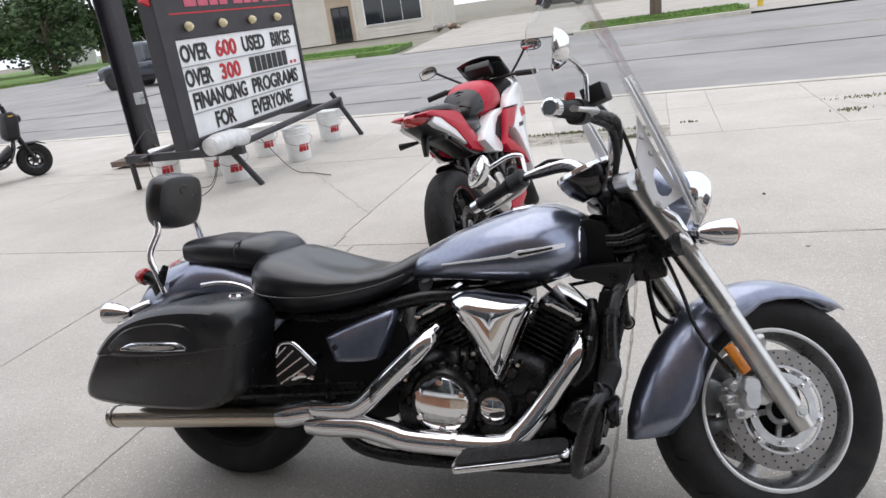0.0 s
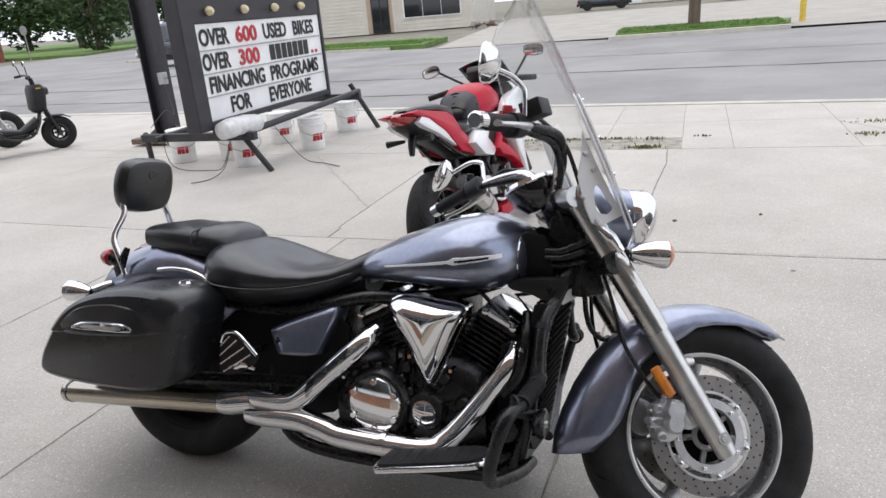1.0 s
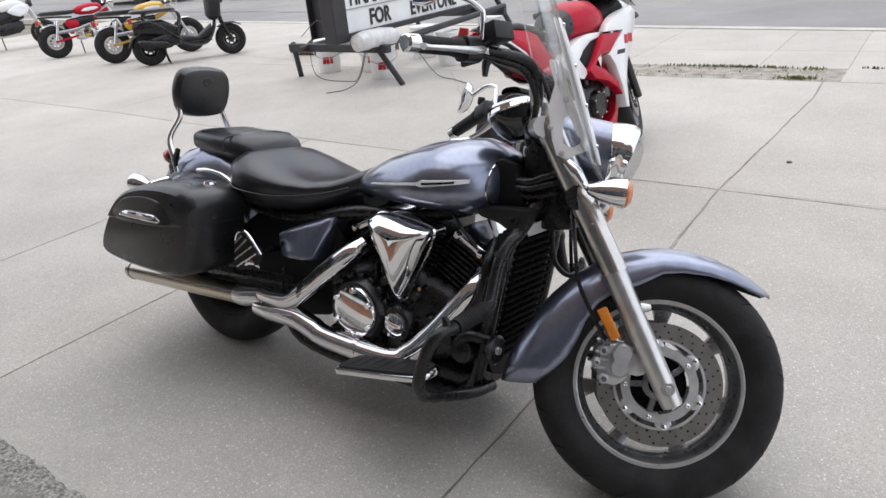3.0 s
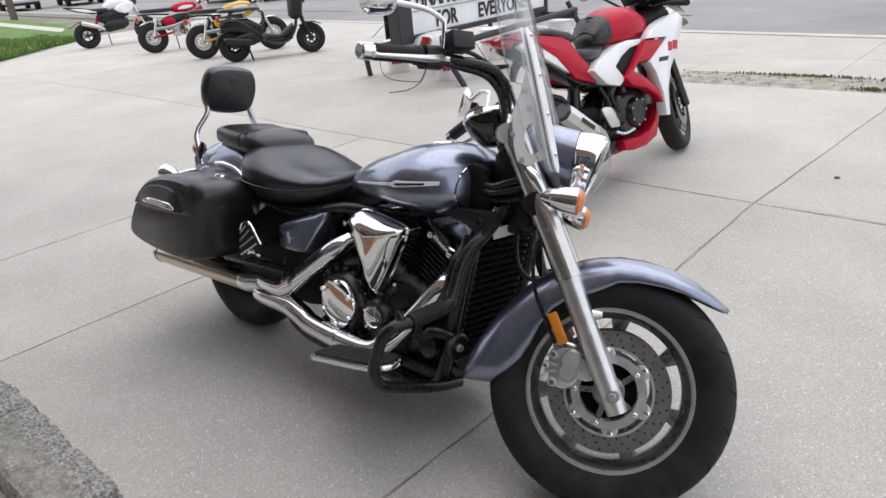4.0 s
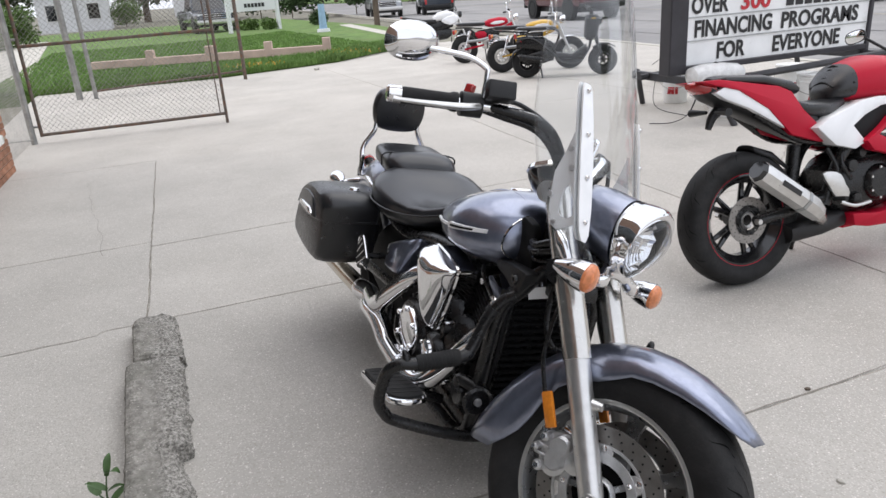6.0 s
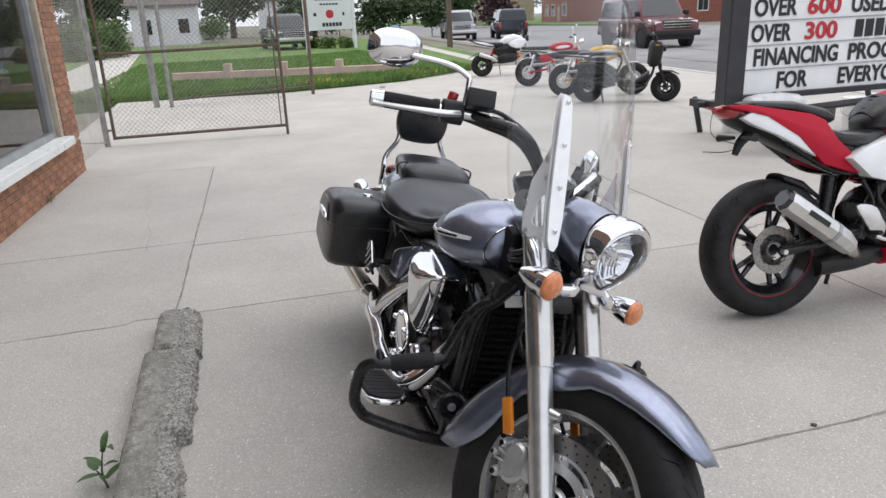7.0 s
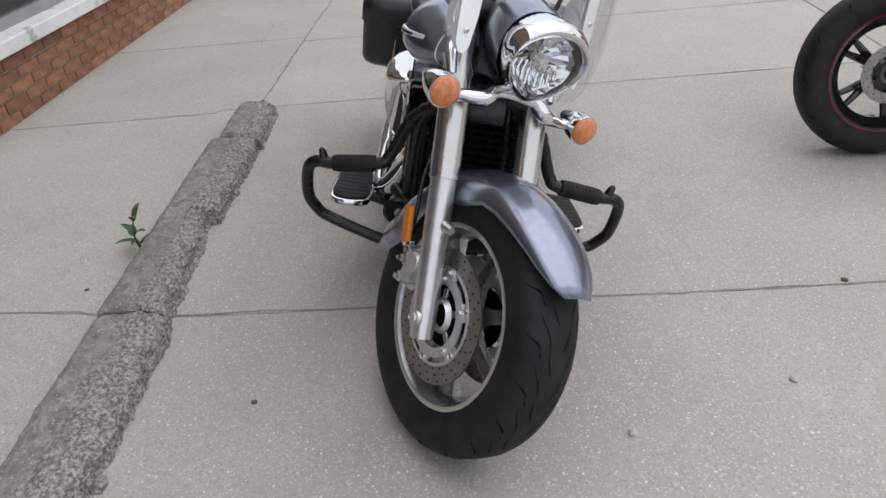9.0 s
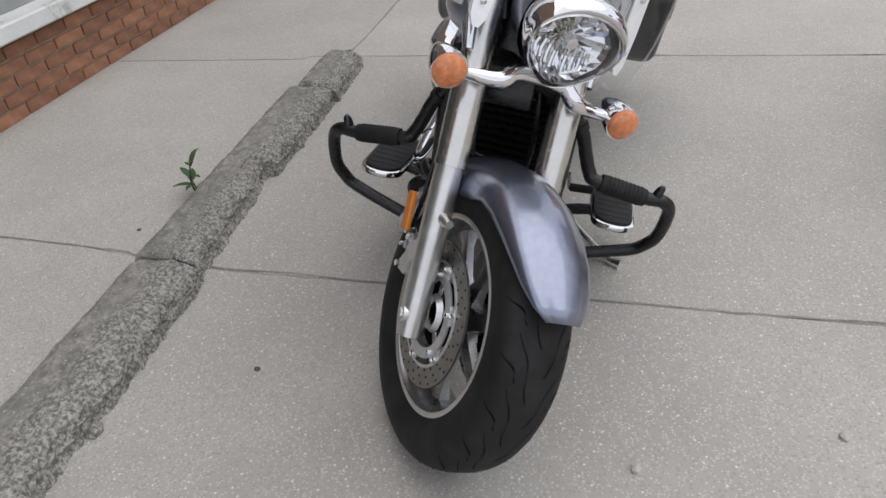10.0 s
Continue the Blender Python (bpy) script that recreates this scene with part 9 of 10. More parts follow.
    for x in (L2 + 0.0, -L2 - 0.0):
        P("bumper", box(x - 0.08, x + 0.08, -W * 0.95, W * 0.95, clear - 0.02, clear + 0.20, 0.04, 2), SATIN if bed else BLACK_PLASTIC)
    if bed:
        P("bed_floor", box(-L2 + 0.10, c0 - 0.06, -W * 0.86, W * 0.86, belt - 0.012, belt + 0.004), BLACK_PLASTIC, "dark load bed")
    P("underbody", box(-L2 + 0.2, L2 - 0.2, -W * 0.8, W * 0.8, clear - 0.15, clear + 0.1), BLACK)
    return root


vehicle("pickup_truck", "dark blue pickup truck driving along the street", pose(-19.9, 26.0, -0.11, 0, 0, 167), CAR_DARK)
vehicle("sport_utility", "maroon full-size sport utility vehicle on the street", pose(-24.7, 17.05, -0.11, 0, 0, -7), CAR_MAROON, 5.5, 2.0, 1.92, False, 1.35, 0.45, 0.41, "vehicles on the street")
vehicle("pickup_truck", "dark pickup truck parked facing the lawn", pose(-40.0, 3.72, 0.03, 0, 0, 6), CAR_DARK, group="parked vehicles")
vehicle("pickup_truck", "silver pickup truck coming along the street", pose(-44.8, 15.45, -0.11, 0, 0, -12), CAR_SILVER)
vehicle("sport_utility", "dark blue sport utility vehicle driving away along the street", pose(-42.9, 18.3, -0.11, 0, 0, 166), CAR_DARK, 4.7, 1.9, 1.78, False, 1.05, 0.40, 0.36)
vehicle("sport_utility", "grey sport utility vehicle by the far kerb", pose(-47.5, 29.2, -0.11, 0, 0, 172), CAR_GREY, 4.7, 1.85, 1.70, False, 1.05, 0.40, 0.35, "parked vehicles")
vehicle("sport_utility", "dark van far down the street", pose(-95.0, 33.0, -0.11, 0, 0, -8), CAR_DARK, 4.8, 1.9, 1.8, False, 1.0, 0.40, 0.35)
vehicle("sport_utility", "black car parked in the driveway across the street", pose(-7.5, 70.0, -0.09, 0, 0, 10), CAR_DARK, 4.8, 1.9, 1.7, False, 1.1, 0.38, 0.35, "parked vehicles")
vehicle("sport_utility", "dark red car parked across the street", pose(5.0, 68.0, -0.09, 0, 0, 5), CAR_MAROON, 4.8, 1.9, 1.6, False, 1.1, 0.38, 0.35, "parked vehicles")


# ---- buildings across the street ----
def window_unit(parent, x0, x1, z0, z1, y, frame_mat=WHITE_PAINT, face=-1, bars=1):
    w = part("window", box(x0 - 0.08, x1 + 0.08, y + face * 0.05, y - face * 0.02, z0 - 0.08, z1 + 0.08), frame_mat, parent, "framed window", smooth=False)
    for i in range(bars):
        a, b = x0 + (x1 - x0) * i / bars + 0.02, x0 + (x1 - x0) * (i + 1) / bars - 0.02
        part("pane", box(a, b, y + face * 0.06, y + face * 0.045, z0, z1), DARK_GLASS, w, smooth=False)
    return w


across = thing("shop_across_street", "low cream shop with horizontal siding and wide dark windows", "building", pose(-24.5, 47.2, -0.09, 0, 0, 8))
part("wall", box(-5.9, 10.6, 0, 14, 0, 4.2), SIDING, across, "cream siding wall", smooth=False)
for i in range(17):
    for x0, x1 in ((-5.9, -1.3), (-1.1, 3.0), (5.2, 10.62)):
        part("siding_board", loft([[Vector((x, y, z)) for y, z in ((0.0, i * 0.24), (-0.035, i * 0.24), (-0.006, i * 0.24 + 0.235), (0.0, i * 0.24 + 0.235))] for x in (x0, x1)]), SIDING, across, smooth=False)
for x in (-1.2, 3.05, 5.15, 10.6):
    part("corner_trim", box(x - 0.10, x + 0.10, -0.06, 0.0, 0, 4.2), SIDING, across, smooth=False)
part("recess", box(3.15, 5.05, -0.05, -0.01, 0, 3.4), TAN_WALL, across, smooth=False)
door = part("door", box(3.5, 4.8, -0.09, -0.05, 0.02, 2.4), BLACK_PLASTIC, across, "dark glass double door", smooth=False)
for a, b in ((3.58, 4.11), (4.19, 4.72)):
    part("pane", box(a, b, -0.10, -0.088, 0.2, 2.3), DARK_GLASS, door, smooth=False)
window_unit(across, -5.2, -1.5, 0.95, 2.9, -0.05, BLACK_PLASTIC, bars=2)
window_unit(across, 5.9, 9.9, 0.95, 2.9, -0.05, WHITE_PAINT, bars=3)
part("roof", box(-6.3, 11, -0.4, 14.4, 4.2, 4.45), ROOF, across, smooth=False)
part("fascia", box(-6.32, 11.02, -0.45, -0.40, 3.95, 4.5), SIDING, across, smooth=False)


def house(name, label, m, w, d, h, wall, roof_h=2.6, windows=((-2.2, 1.0), (1.2, 1.0)), door_at=None):
    root = thing(name, label, "house", m)
    part("wall", box(-w / 2, w / 2, -d / 2, d / 2, -0.3, h), wall, root, smooth=False)
    part("roof", loft([[Vector((x, -d / 2 - 0.4, h - 0.05)), Vector((x, 0, h + roof_h)), Vector((x, d / 2 + 0.4, h - 0.05)), Vector((x, d / 2 + 0.4, h + 0.12)), Vector((x, 0, h + roof_h + 0.18)), Vector((x, -d / 2 - 0.4, h + 0.12))] for x in (-w / 2 - 0.35, w / 2 + 0.35)]), ROOF, root, "dark shingle roof", smooth=False)
    for x in (-w / 2, w / 2):
        part("gable", loft([[Vector((x + e, -d / 2, h)), Vector((x + e, 0, h + roof_h)), Vector((x + e, d / 2, h))] for e in (-0.05, 0.05)]), wall, root, smooth=False)
    for wx, ww in windows:
        for face, yy in ((-1, -d / 2), (1, d / 2)):
            window_unit(root, wx, wx + ww, 0.9, 2.2, yy, WHITE_PAINT, face)
    for xx in (-w / 2, w / 2):
        sx = math.copysign(1, xx)
        wn_ = part("window", box(xx - 0.03, xx + 0.05 * sx + 0.0, -0.58, 0.58, 0.85, 2.25), WHITE_PAINT, root, smooth=False)
        for a, b in ((-0.5, -0.02), (0.02, 0.5)):
            part("pane", box(min(xx + 0.045 * sx, xx + 0.06 * sx), max(xx + 0.045 * sx, xx + 0.06 * sx), a, b, 0.95, 2.15), DARK_GLASS, wn_, smooth=False)
    if door_at is not None:
        part("door", box(door_at, door_at + 1.0, -d / 2 - 0.05, -d / 2, 0, 2.05), TAN_WALL, root, smooth=False)
    return root


house("white_house", "small white clapboard house behind the lawn", pose(-77, -4.6, 0.0, 0, 0, 90), 6.0, 7.5, 3.4, WHITE_WALL, 2.2)
house("brown_house", "brown house with a dark porch beyond the hedge", pose(-66, -19, 0.0, 0, 0, 80), 9, 8, 4.5, TAN_WALL, 3.2, ((-3, 1.1), (0, 1.1), (2.2, 1.1)))
house("brick_house", "red brick house across the street", pose(-88, 48, 0.0, 0, 0, -8), 14, 9, 4.6, RED_WALL, 3.4, ((-5, 1.2), (-2, 1.2), (2.5, 1.6)), 0.5)
house("tan_house", "tan house far down the street", pose(-125, 50, 0.0, 0, 0, -8), 11, 9, 5, TAN_WALL, 3.6, ((-3.5, 1.2), (1, 1.2)), -1.0)
house("brick_house", "dark red brick building down the street", pose(-66, 46, 0.0, 0, 0, -8), 13, 9, 4.2, RED_WALL, 2.4, ((-4, 1.6), (1, 1.6)), -1.2)
house("white_house", "white house far behind the lawn", pose(-130, 12, 0.0, 0, 0, 80), 9, 8, 5, WHITE_WALL, 3.2)
house("grey_house", "pale house among trees beyond the side street", pose(-105, 112, 0.0, 0, 0, 40), 11, 9, 4.5, WHITE_WALL, 3.2)
garage = thing("pale_garage", "long pale garage building across the street", "building", pose(14, 82, -0.09, 0, 0, -4))
part("wall", box(-26, 26, 0, 12, 0, 5), SIDING, garage, smooth=False)
for i in range(6):
    dr = part("door", box(-24 + i * 8, -19 + i * 8, -0.06, 0, 0, 3.4), WHITE_WALL, garage, "pale roller door", smooth=False)
    for k in range(6):
        part("door_slat", box(-24 + i * 8, -19 + i * 8, -0.09, -0.06, 0.05 + k * 0.56, 0.55 + k * 0.56, 0.01), WHITE_WALL, dr, smooth=False)
part("roof", box(-26.4, 26.4, -0.5, 12.4, 5, 5.3), ROOF, garage, smooth=False)


# ---- plants ----
def leaf_cloud(clumps, per, size, seed, squash=0.85):
    """Small leaves scattered through several clumps."""
    r = random.Random(seed)
    verts, faces = [], []
    for cx, cy, cz, cr in clumps:
        for _ in range(per):
            d = Vector((r.gauss(0, 1), r.gauss(0, 1), r.gauss(0, 1))).normalized() * cr * (r.random() ** 0.4)
            c = Vector((cx + d.x, cy + d.y, cz + d.z * squash))
            a = Vector((r.uniform(-1, 1), r.uniform(-1, 1), r.uniform(-0.6, 0.6))).normalized()
            b = a.cross(Vector((r.uniform(-1, 1), r.uniform(-1, 1), r.uniform(-1, 1)))).normalized()
            s = size * r.uniform(0.6, 1.3)
            k = len(verts)
            verts += [c - a * s, c + b * s * 0.45, c + a * s, c - b * s * 0.45]
            faces.append((k, k + 1, k + 2, k + 3))
    me = bpy.data.meshes.new("crown")
    me.from_pydata([tuple(v) for v in verts], [], faces)
    return me


def tree(x, y, h, spread, seed, leaf=LEAF, label="leafy green tree in the distance", z=0.0, low=0.35):
    r = random.Random(seed)
    root = thing("tree", label, "tree", pose(x, y, z), "trees in the distance")
    part("trunk", tube([(0, 0, -0.2), (0.05, 0.03, h * 0.2), (0.1, -0.05, h * 0.5), (0.0, 0.0, h * 0.8)], [h * 0.035, h * 0.028, h * 0.018, h * 0.006], 10), BARK, root)
    clumps = []
    for i in range(7):
        a, f = r.uniform(0, 6.28), r.uniform(low, 0.85)
        e = Vector((math.cos(a) * spread * r.uniform(0.4, 0.85), math.sin(a) * spread * r.uniform(0.4, 0.85), h * (f + 0.1)))
        part("limb", tube([(0.05, 0, h * f * 0.7), tuple(e * 0.5 + Vector((0, 0, h * f * 0.4))), tuple(e)], [h * 0.012, h * 0.008, h * 0.003], 6, 3), BARK, root)
        clumps.append((*e, spread * r.uniform(0.32, 0.5)))
    for i in range(9):
        a, q = r.uniform(0, 6.28), r.uniform(0, 0.75)
        clumps.append((math.cos(a) * spread * q, math.sin(a) * spread * q, h * r.uniform(low, 0.98), spread * r.uniform(0.28, 0.45)))
    me = leaf_cloud(clumps, 300, 0.032 * h, seed)
    me.materials.append(leaf)
    cr = new("crown", me)
    cr.parent = root
    return root


for i, (x, y, h, s, lf) in enumerate(((-64, 84, 13, 6.5, LEAF), (-76, 76, 15, 7.5, LEAF), (-92, 82, 15, 8, LEAF), (-84, 98, 16, 8, LEAF), (-56, 92, 12, 5.5, LEAF), (-108, 76, 15, 8, LEAF), (-124, 88, 16, 9, LEAF), (-70, 108, 17, 8, LEAF),
                                       (-46, 96, 14, 6.5, LEAF), (-38, 92, 14, 7, LEAF), (-140, 70, 15, 8, LEAF), (-100, 62, 11, 5.5, LEAF), (-28, 86, 13, 6, LEAF),
                                       (-84, 34, 9, 4.8, LEAF_PURPLE), (-112, 36, 12, 6, LEAF), (-150, 40, 13, 7, LEAF), (-78, 10, 11, 5, LEAF), (-95, 2, 13, 6, LEAF), (-88, -14, 12, 6, LEAF), (-70, -30, 13, 6.5, LEAF),
                                       (-170, 20, 15, 8, LEAF), (-150, -12, 15, 8, LEAF), (-54, 56, 10, 4.5, LEAF))):
    tree(x, y, h, s, 30 + i, lf, "dark purple-leaved tree beside the street" if lf is LEAF_PURPLE else "leafy green tree in the distance", low=0.14)
tr = thing("tree", "bare grey trunk standing in the verge across the street", "tree", pose(0.75, 26.6, 0.05))
part("trunk", tube([(0, 0, -0.1), (0.02, 0, 1.5), (0, 0.05, 5.0)], [0.21, 0.19, 0.15], 12), BARK, tr)
me = leaf_cloud([(0, 0, 6.5, 1.6), (1, 0.5, 6.2, 1.4), (-1, -0.5, 6.0, 1.4)], 300, 0.25, 3)
me.materials.append(LEAF)
cr_ = new("crown", me)
cr_.parent = tr


def shrub(x, y, r, h, seed, mat, label, boxy=False, size=0.07, per=160):
    root = thing("bush" if not boxy else "hedge", label, "bush" if not boxy else "hedge", pose(x, y, 0.03))
    q = random.Random(seed)
    if boxy:
        cl = [(q.uniform(-r, r), q.uniform(-r * 0.5, r * 0.5), h * q.uniform(0.15, 0.85), h * 0.3) for _ in range(26)]
    else:
        cl = [(q.uniform(-r, r) * 0.5, q.uniform(-r, r) * 0.5, h * q.uniform(0.3, 0.75), r * 0.55) for _ in range(10)]
    m_ = leaf_cloud(cl, per, size, seed)
    m_.materials.append(mat)
    o = new("leaves", m_)
    o.parent = root
    part("stem", tube([(0, 0, -0.1), (0, 0, h * 0.6)], 0.04, 6, 1), BARK, root)
    return root


shrub(-36.4, 9.1, 0.55, 0.8, 1, LEAF, "small round dark green bush on the lawn", per=200)
shrub(-74.0, -0.4, 1.7, 2.6, 2, LEAF_BRIGHT, "round bright green bush by the white house", size=0.16)
for i, (x, y) in enumerate(((-38, -6.3), (-41, -5.6), (-40, -8.2), (-44, -8.0))):
    shrub(x, y, 1.5, 1.9, 5 + i, LEAF_BRIGHT if i < 2 else LEAF, "clipped green hedge beside the path", True, 0.10, 200)
for i, (x, y) in enumerate(((-38.5, 5.0), (-37.2, 5.7), (-36.0, 6.5))):
    shrub(x, y, 0.55, 0.5, 12 + i, LEAF_BRIGHT, "low green plants under the white sign", per=120)
for i in range(5):
    shrub(-60 + i * 1.5, 7.5 + i * 2.2, 2.0, 3.5, 20 + i, LEAF, "tall dark green shrub", size=0.2)


def blades(points, h, seed, name, label, mat=BLADE, w=0.008):
    r = random.Random(seed)
    verts, faces = [], []
    for x, y, z in points:
        a = r.uniform(0, 6.28)
        hh = h * r.uniform(0.5, 1.3)
        lx, ly = math.cos(a), math.sin(a)
        bx, by = r.uniform(-0.5, 0.5) * hh, r.uniform(-0.5, 0.5) * hh
        k = len(verts)
        verts += [(x - lx * w, y - ly * w, z), (x + lx * w, y + ly * w, z), (x + lx * w * 0.6 + bx * 0.4, y + ly * w * 0.6 + by * 0.4, z + hh * 0.6), (x - lx * w * 0.6 + bx * 0.4, y - ly * w * 0.6 + by * 0.4, z + hh * 0.6), (x + bx, y + by, z + hh)]
        faces += [(k, k + 1, k + 2, k + 3), (k + 3, k + 2, k + 4)]
    me_ = bpy.data.meshes.new(name)
    me_.from_pydata(verts, [], faces)
    me_.materials.append(mat)
    return tagged(new(name, me_), label, "grass", kind="stuff")


r_ = random.Random(9)
DRY_BLADE = material("dry_grass", (0.15, 0.17, 0.06), 0.8, var=0.4, scale=6)


def lawn_edge(y):
    return -13.35 - 0.10 * max(0, 1.4 - y) if y < 1.4 else -13.35 - (y - 1.4) * 0.30 if y < 4.2 else -14.2 - (y - 4.2) * 0.85 if y < 5.9 else -15.7 - (y - 5.9) * 0.7


pts = []
for _ in range(26000):
    y = r_.uniform(-3, 6.7)
    d = r_.random() ** 1.6 * 2.2
    pts.append((lawn_edge(y) - d + 0.05, y, 0.03))
blades(pts, 0.13, 2, "grass", "tall uncut grass along the lawn edge", w=0.012)
pts = [(lawn_edge(y) - 2.2 - r_.random() * 14, y, 0.03) for y in [r_.uniform(-3, 6.5) for _ in range(30000)]]
blades(pts, 0.05, 3, "grass", "mown lawn grass", w=0.02)
pts = [(r_.uniform(-1.28, 0.62), 6.03 + 0.5 * r_.random() ** 0.8, -0.01) for _ in range(90)] + [(r_.gauss(0.48, 0.09), r_.gauss(6.08, 0.03), 0.0) for _ in range(120)] + [(r_.gauss(0.52, 0.06), r_.gauss(6.5, 0.03), 0.0) for _ in range(40)] + [(r_.gauss(-0.2, 0.35), r_.gauss(6.53, 0.012), 0.0) for _ in range(260)]
blades(pts, 0.026, 4, "grass", "weeds in the gap between slabs", DRY_BLADE)
pts = [(r_.gauss(2.42, 0.07), r_.gauss(6.55, 0.04), 0.0) for _ in range(60)] + [(r_.gauss(2.75, 0.18), r_.gauss(7.2, 0.05), 0.0) for _ in range(90)] + [(r_.gauss(0.98, 0.04), r_.gauss(6.6, 0.015), 0.0) for _ in range(24)]
blades(pts, 0.022, 5, "grass", "weeds in the pavement joints", DRY_BLADE)
pts = [(x, far_kerb(x) + 0.3 + r_.random() * 3.0, 0.06) for x in [r_.uniform(-26, -9.8) for _ in range(9000)]] + [(r_.uniform(-1.7, 3.5), 24.5 + r_.random() * 2.7, 0.07) for _ in range(6000)]
blades(pts, 0.08, 6, "grass", "mown verge grass across the street", w=0.02)
pts = [(r_.gauss(-15.5, 0.5), r_.gauss(4.9, 0.4), 0.12) for _ in range(60)] + [(r_.gauss(-14.1, 0.3), r_.gauss(2.3, 0.3), 0.13) for _ in range(60)]
blades(pts, 0.05, 7, "dandelion", "yellow dandelions in the lawn edge", YELLOW_PAINT, 0.022)


def weed(x, y, label, size=1.0):
    root = thing("weed", label, "weed", pose(x, y, 0.0) @ Matrix.Scale(size, 4))
    stems = (((0, 0, 0), (0.012, -0.004, 0.06), (0.006, 0.008, 0.13)), ((0, 0, 0), (-0.015, -0.012, 0.03), (-0.03, -0.028, 0.045)))
    for line_ in stems:
        part("stem", tube(line_, [0.004, 0.003, 0.002], 6, 4), WEED_LEAF, root)
    for (bx, by, bz), a, ln, rise, wd0 in (((0.006, 0.008, 0.125), 0.6, 0.075, 0.75, 0.013), ((0.006, 0.008, 0.12), 2.9, 0.055, 1.1, 0.010), ((0.010, 0.0, 0.08), 4.2, 0.06, 0.5, 0.011), ((0.010, 0.0, 0.075), 1.2, 0.05, 0.6, 0.010),
                                           ((-0.03, -0.028, 0.045), 3.6, 0.07, 0.25, 0.014), ((-0.02, -0.02, 0.035), 5.4, 0.065, 0.35, 0.013), ((0.0, 0.0, 0.03), 2.2, 0.07, 0.45, 0.013), ((0.005, 0.0, 0.045), 0.1, 0.06, 0.5, 0.012)):
        rings = []
        for k in range(7):
            f = k / 6
            p = Vector((bx + math.cos(a) * ln * f, by + math.sin(a) * ln * f, bz + ln * rise * f * (1.5 - 0.9 * f)))
            wd = wd0 * math.sin(math.pi * (0.10 + 0.90 * f) ** 0.8) + 0.0008
            across_ = Vector((-math.sin(a), math.cos(a), 0.0)) * wd
            rings.append([p - across_ + Vector((0, 0, 0.003)), p, p + across_ + Vector((0, 0, 0.003))])
        part("leaf", loft(rings, closed=False), WEED_LEAF, root)


weed(0.045, -0.298, "leafy green weed growing beside the parking kerb", 1.1)
weed(-4.48, -1.34, "small green weed at the foot of the brick wall", 0.55)

# ---- small far things ----
beam = thing("lawn_kerb", "faded pink low kerb with short posts along the lawn", "kerb")
line = [(-18.9, -0.9), (-17.6, 2.0), (-16.6, 4.3), (-17.2, 6.3)]
part("rail", box(-0.09, 0.09, -0.1, 5.9, 0.02, 0.21, 0.01), PINK_TIMBER, beam, "faded pink concrete rail", xf=Matrix.Translation((-18.6, -1.0, 0.03)) @ pose(0, 0, 0, 0, 0, -18), smooth=False)
for i in range(4):
    part("post", box(-0.1, 0.1, -0.1, 0.1, 0.0, 0.40, 0.01), PINK_TIMBER, beam, xf=Matrix.Translation((-18.6, -1.0, 0.03)) @ pose(0, 0, 0, 0, 0, -18) @ pose(0, 1.4 + i * 1.5, 0), smooth=False)
board = thing("lawn_sign", "white board sign on two posts with a red apple", "sign", pose(-35.3, 5.65, 0.03, 0, 0, 21))
for y in (-1.35, 1.35):
    part("post", box(-0.08, 0.08, y - 0.08, y + 0.08, 0, 3.6), WHITE_WALL, board, smooth=False)
brd = part("board", box(-0.04, 0.04, -1.32, 1.32, 0.95, 3.5), WHITE_WALL, board, "white painted board", smooth=False)
apple = part("red_apple", ovals([(0.042, -0.02, 1.72, 0.10, 0.10, 0.10, 2), (0.05, -0.02, 1.72, 0.22, 0.19, 0.21, 2.3), (0.056, -0.02, 1.72, 0.17, 0.14, 0.16, 2.2)], 20), RED_PRINT, brd, "painted red apple")
for z0, z1, a, b, mt in ((2.62, 2.85, -0.9, 0.95, RED_PRINT), (2.36, 2.46, -0.8, 0.8, BLACK_PRINT), (2.14, 2.22, -0.55, 0.5, BLACK_PRINT), (1.12, 1.30, -0.5, 0.65, BLACK_PRINT), (1.62, 1.78, -0.95, -0.75, BLACK_PRINT), (1.62, 1.78, 0.7, 0.85, BLACK_PRINT)):
    n_ = max(1, int((b - a) / 0.17))
    for i in range(n_):
        part("lettering_bar", box(0.041, 0.047, a + (b - a) * i / n_ + 0.02, a + (b - a) * (i + 1) / n_ - 0.02, z0, z1), mt, brd, smooth=False)
bp = thing("marker_post", "light blue marker post with a white foot on the lawn", "post", pose(-28.5, 7.4, 0.03))
part("post", tube([(0, 0, 0.1), (0, 0, 1.1)], [0.17, 0.13], 12, 1), SHIRT_BLUE, bp)
part("foot", lathe([(0, 0.0), (0.28, 0.0), (0.26, 0.12), (0, 0.14)], 16, "z"), WHITE_WALL, bp)
yb = thing("bollard", "leaning yellow bollard at the side street", "bollard", pose(-31.5, 41, -0.1))
part("pipe", tube([(0, 0, 0), (-0.12, 0, 1.6)], 0.10, 12, 1), YELLOW_PIPE, yb)
yb = thing("bollard", "yellow bollard by the verge across the street", "bollard", pose(4.3, 27.6, -0.09))
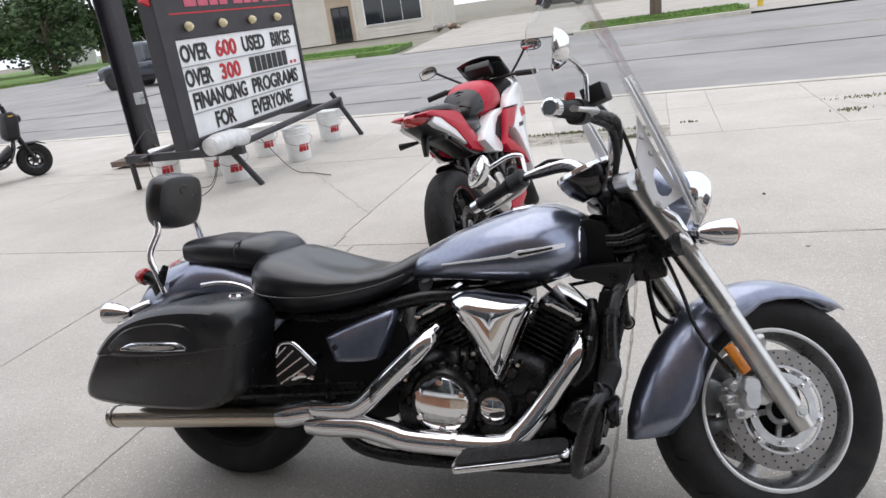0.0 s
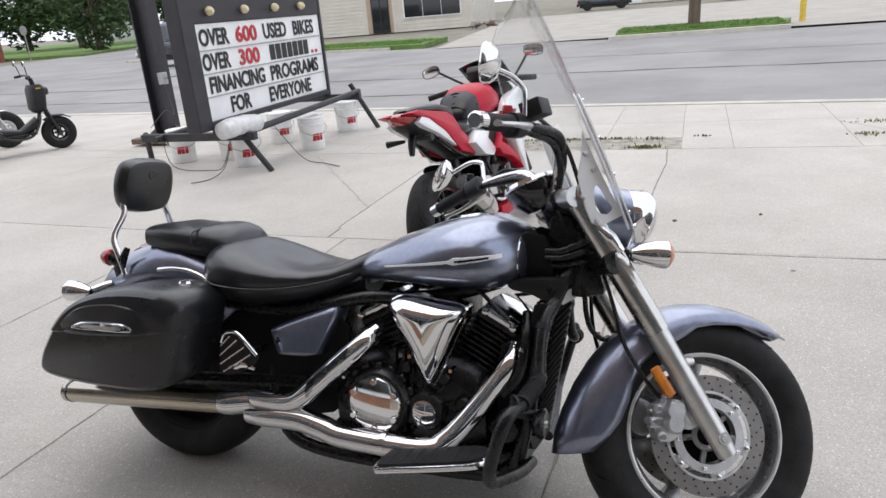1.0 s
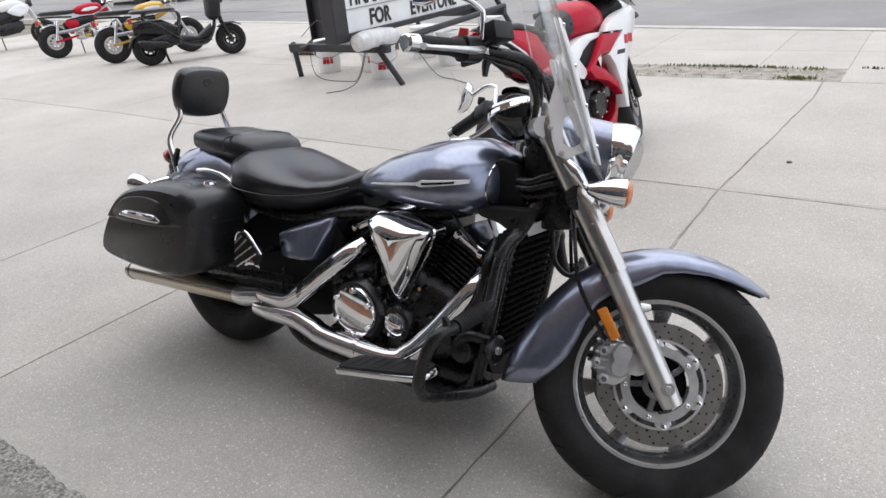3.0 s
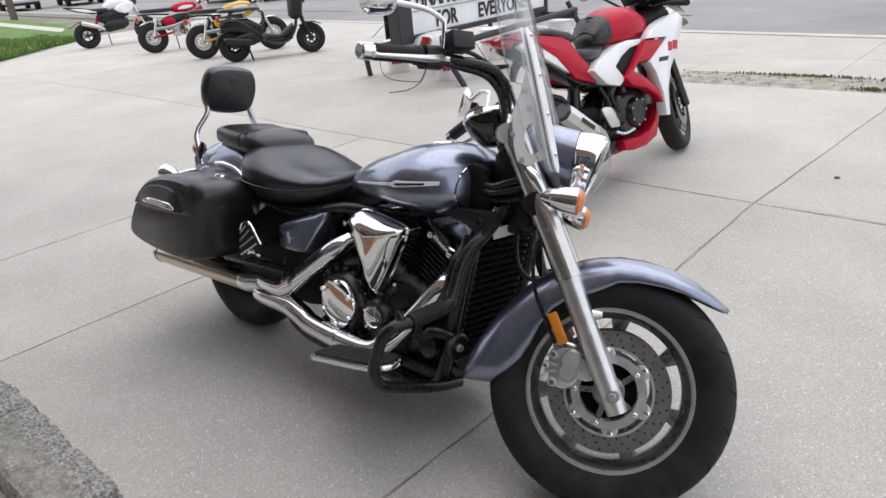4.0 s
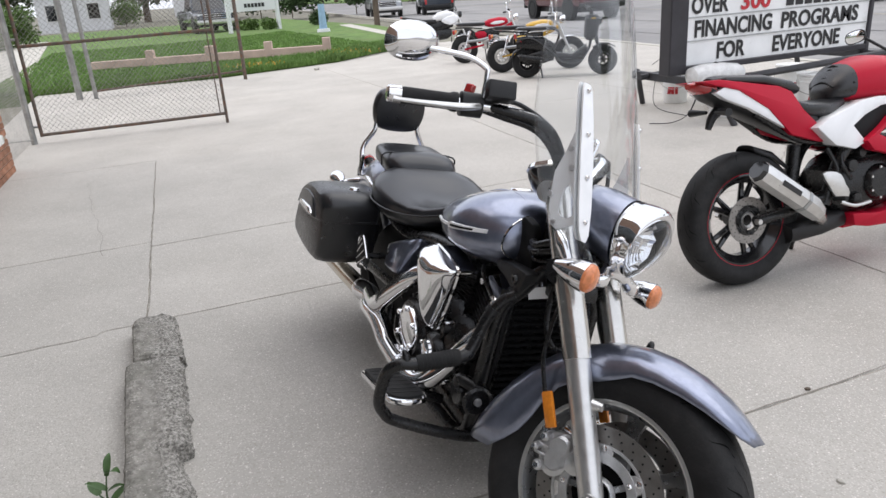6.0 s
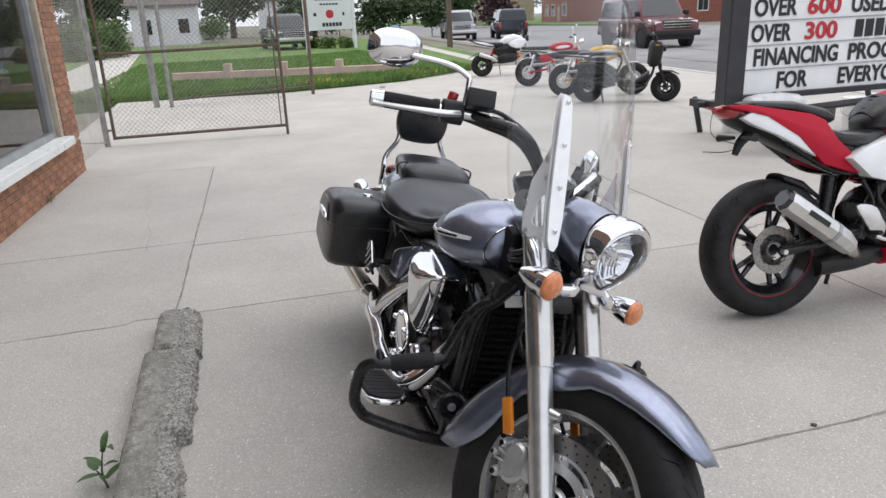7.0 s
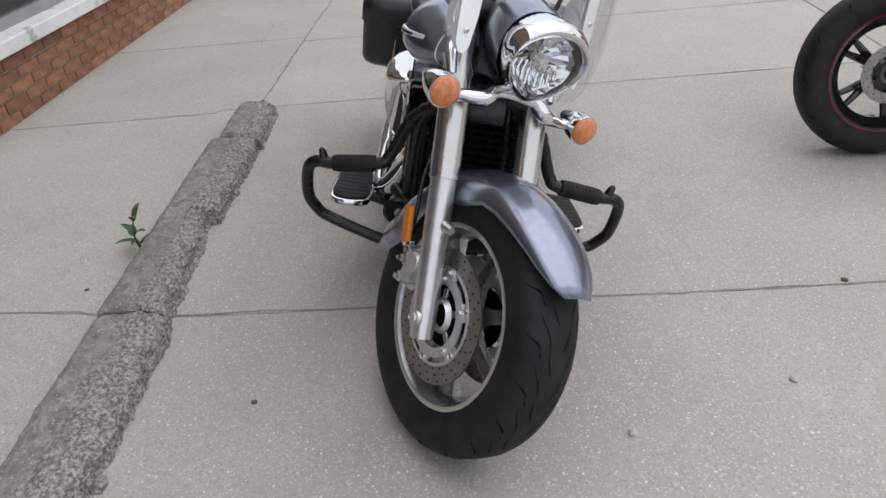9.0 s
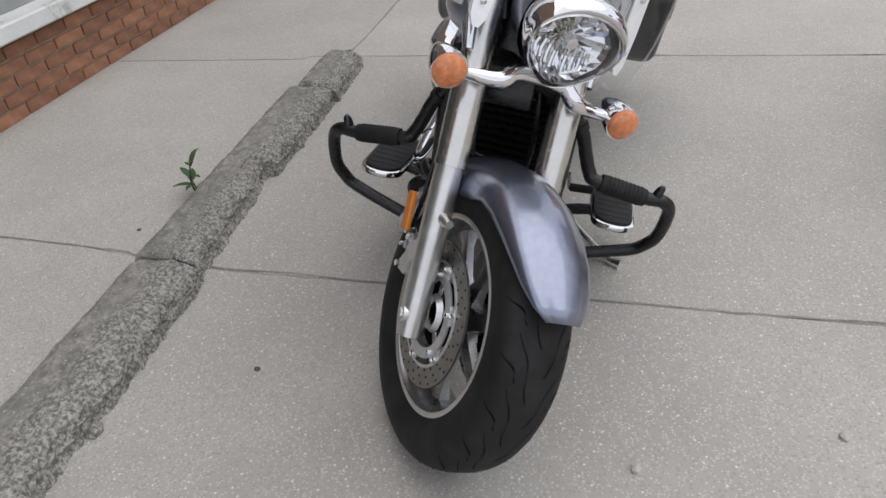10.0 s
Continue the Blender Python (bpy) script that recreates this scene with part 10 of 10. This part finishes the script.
part("pipe", tube([(0, 0, 0), (0, 0, 1.2)], 0.10, 12, 1), YELLOW_PIPE, yb)
ss = thing("street_sign", "grey back of a stop sign on a post", "street sign", pose(-53, 47, 0.0))
part("post", tube([(0, 0, -0.1), (0.05, 0, 2.6)], 0.05, 8, 1), GALVANISED, ss)
part("plate", moved(lathe([(0, -0.01), (0.42, -0.01), (0.42, 0.01), (0, 0.01)], 8), pose(0.05, -0.06, 2.35)), ALUMINIUM, ss, smooth=False)
up_ = thing("utility_pole", "brown wooden utility pole by the street", "pole", pose(-33, 11.2, 0.0))
part("pole", tube([(0, 0, -0.2), (0, 0, 9)], [0.15, 0.11], 12, 1), BARK, up_)
rb = thing("rubble_pile", "small pile of rubble beside the shop", "rubble", pose(-12.3, 45.5, -0.09))
for i in range(9):
    q = random.Random(i)
    part("stone", box(-0.22, 0.22, -0.18, 0.18, 0, 0.25, 0.06, 1), (RUSTY, OLD_CONCRETE, TAN_WALL)[i % 3], rb, xf=pose(q.uniform(-0.8, 0.8), q.uniform(-0.4, 0.4), q.uniform(0, 0.2), q.uniform(-30, 30), q.uniform(-30, 30), q.uniform(0, 90)))
for i, (x, y, s) in enumerate(((1.414, 2.898, 0.011), (0.804, 3.728, 0.014), (0.879, 0.297, 0.008), (0.276, -0.412, 0.007), (1.071, 1.255, 0.012), (0.931, 1.694, 0.011), (0.529, 2.015, 0.01), (1.33, 3.9, 0.012), (-12.9, 3.4, 0.06), (1.13, -0.02, 0.022))):
    pb = thing("pebble", "small loose stone on the concrete", "stone", pose(x, y, 0.0, 0, 0, i * 40), "loose stones")
    bmp = bmesh.new()
    bmesh.ops.create_icosphere(bmp, subdivisions=1, radius=s)
    for v in bmp.verts:
        v.co = Vector((v.co.x * 1.3, v.co.y, max(v.co.z, -s * 0.5) * 0.7 + s * 0.35)) * (1 + 0.25 * noise.noise(v.co * 60))
    part("stone", bmp, (KERB_C if i in (0, 4, 5, 8) else OLD_CONCRETE if i == 9 else BARK), pb, smooth=False)
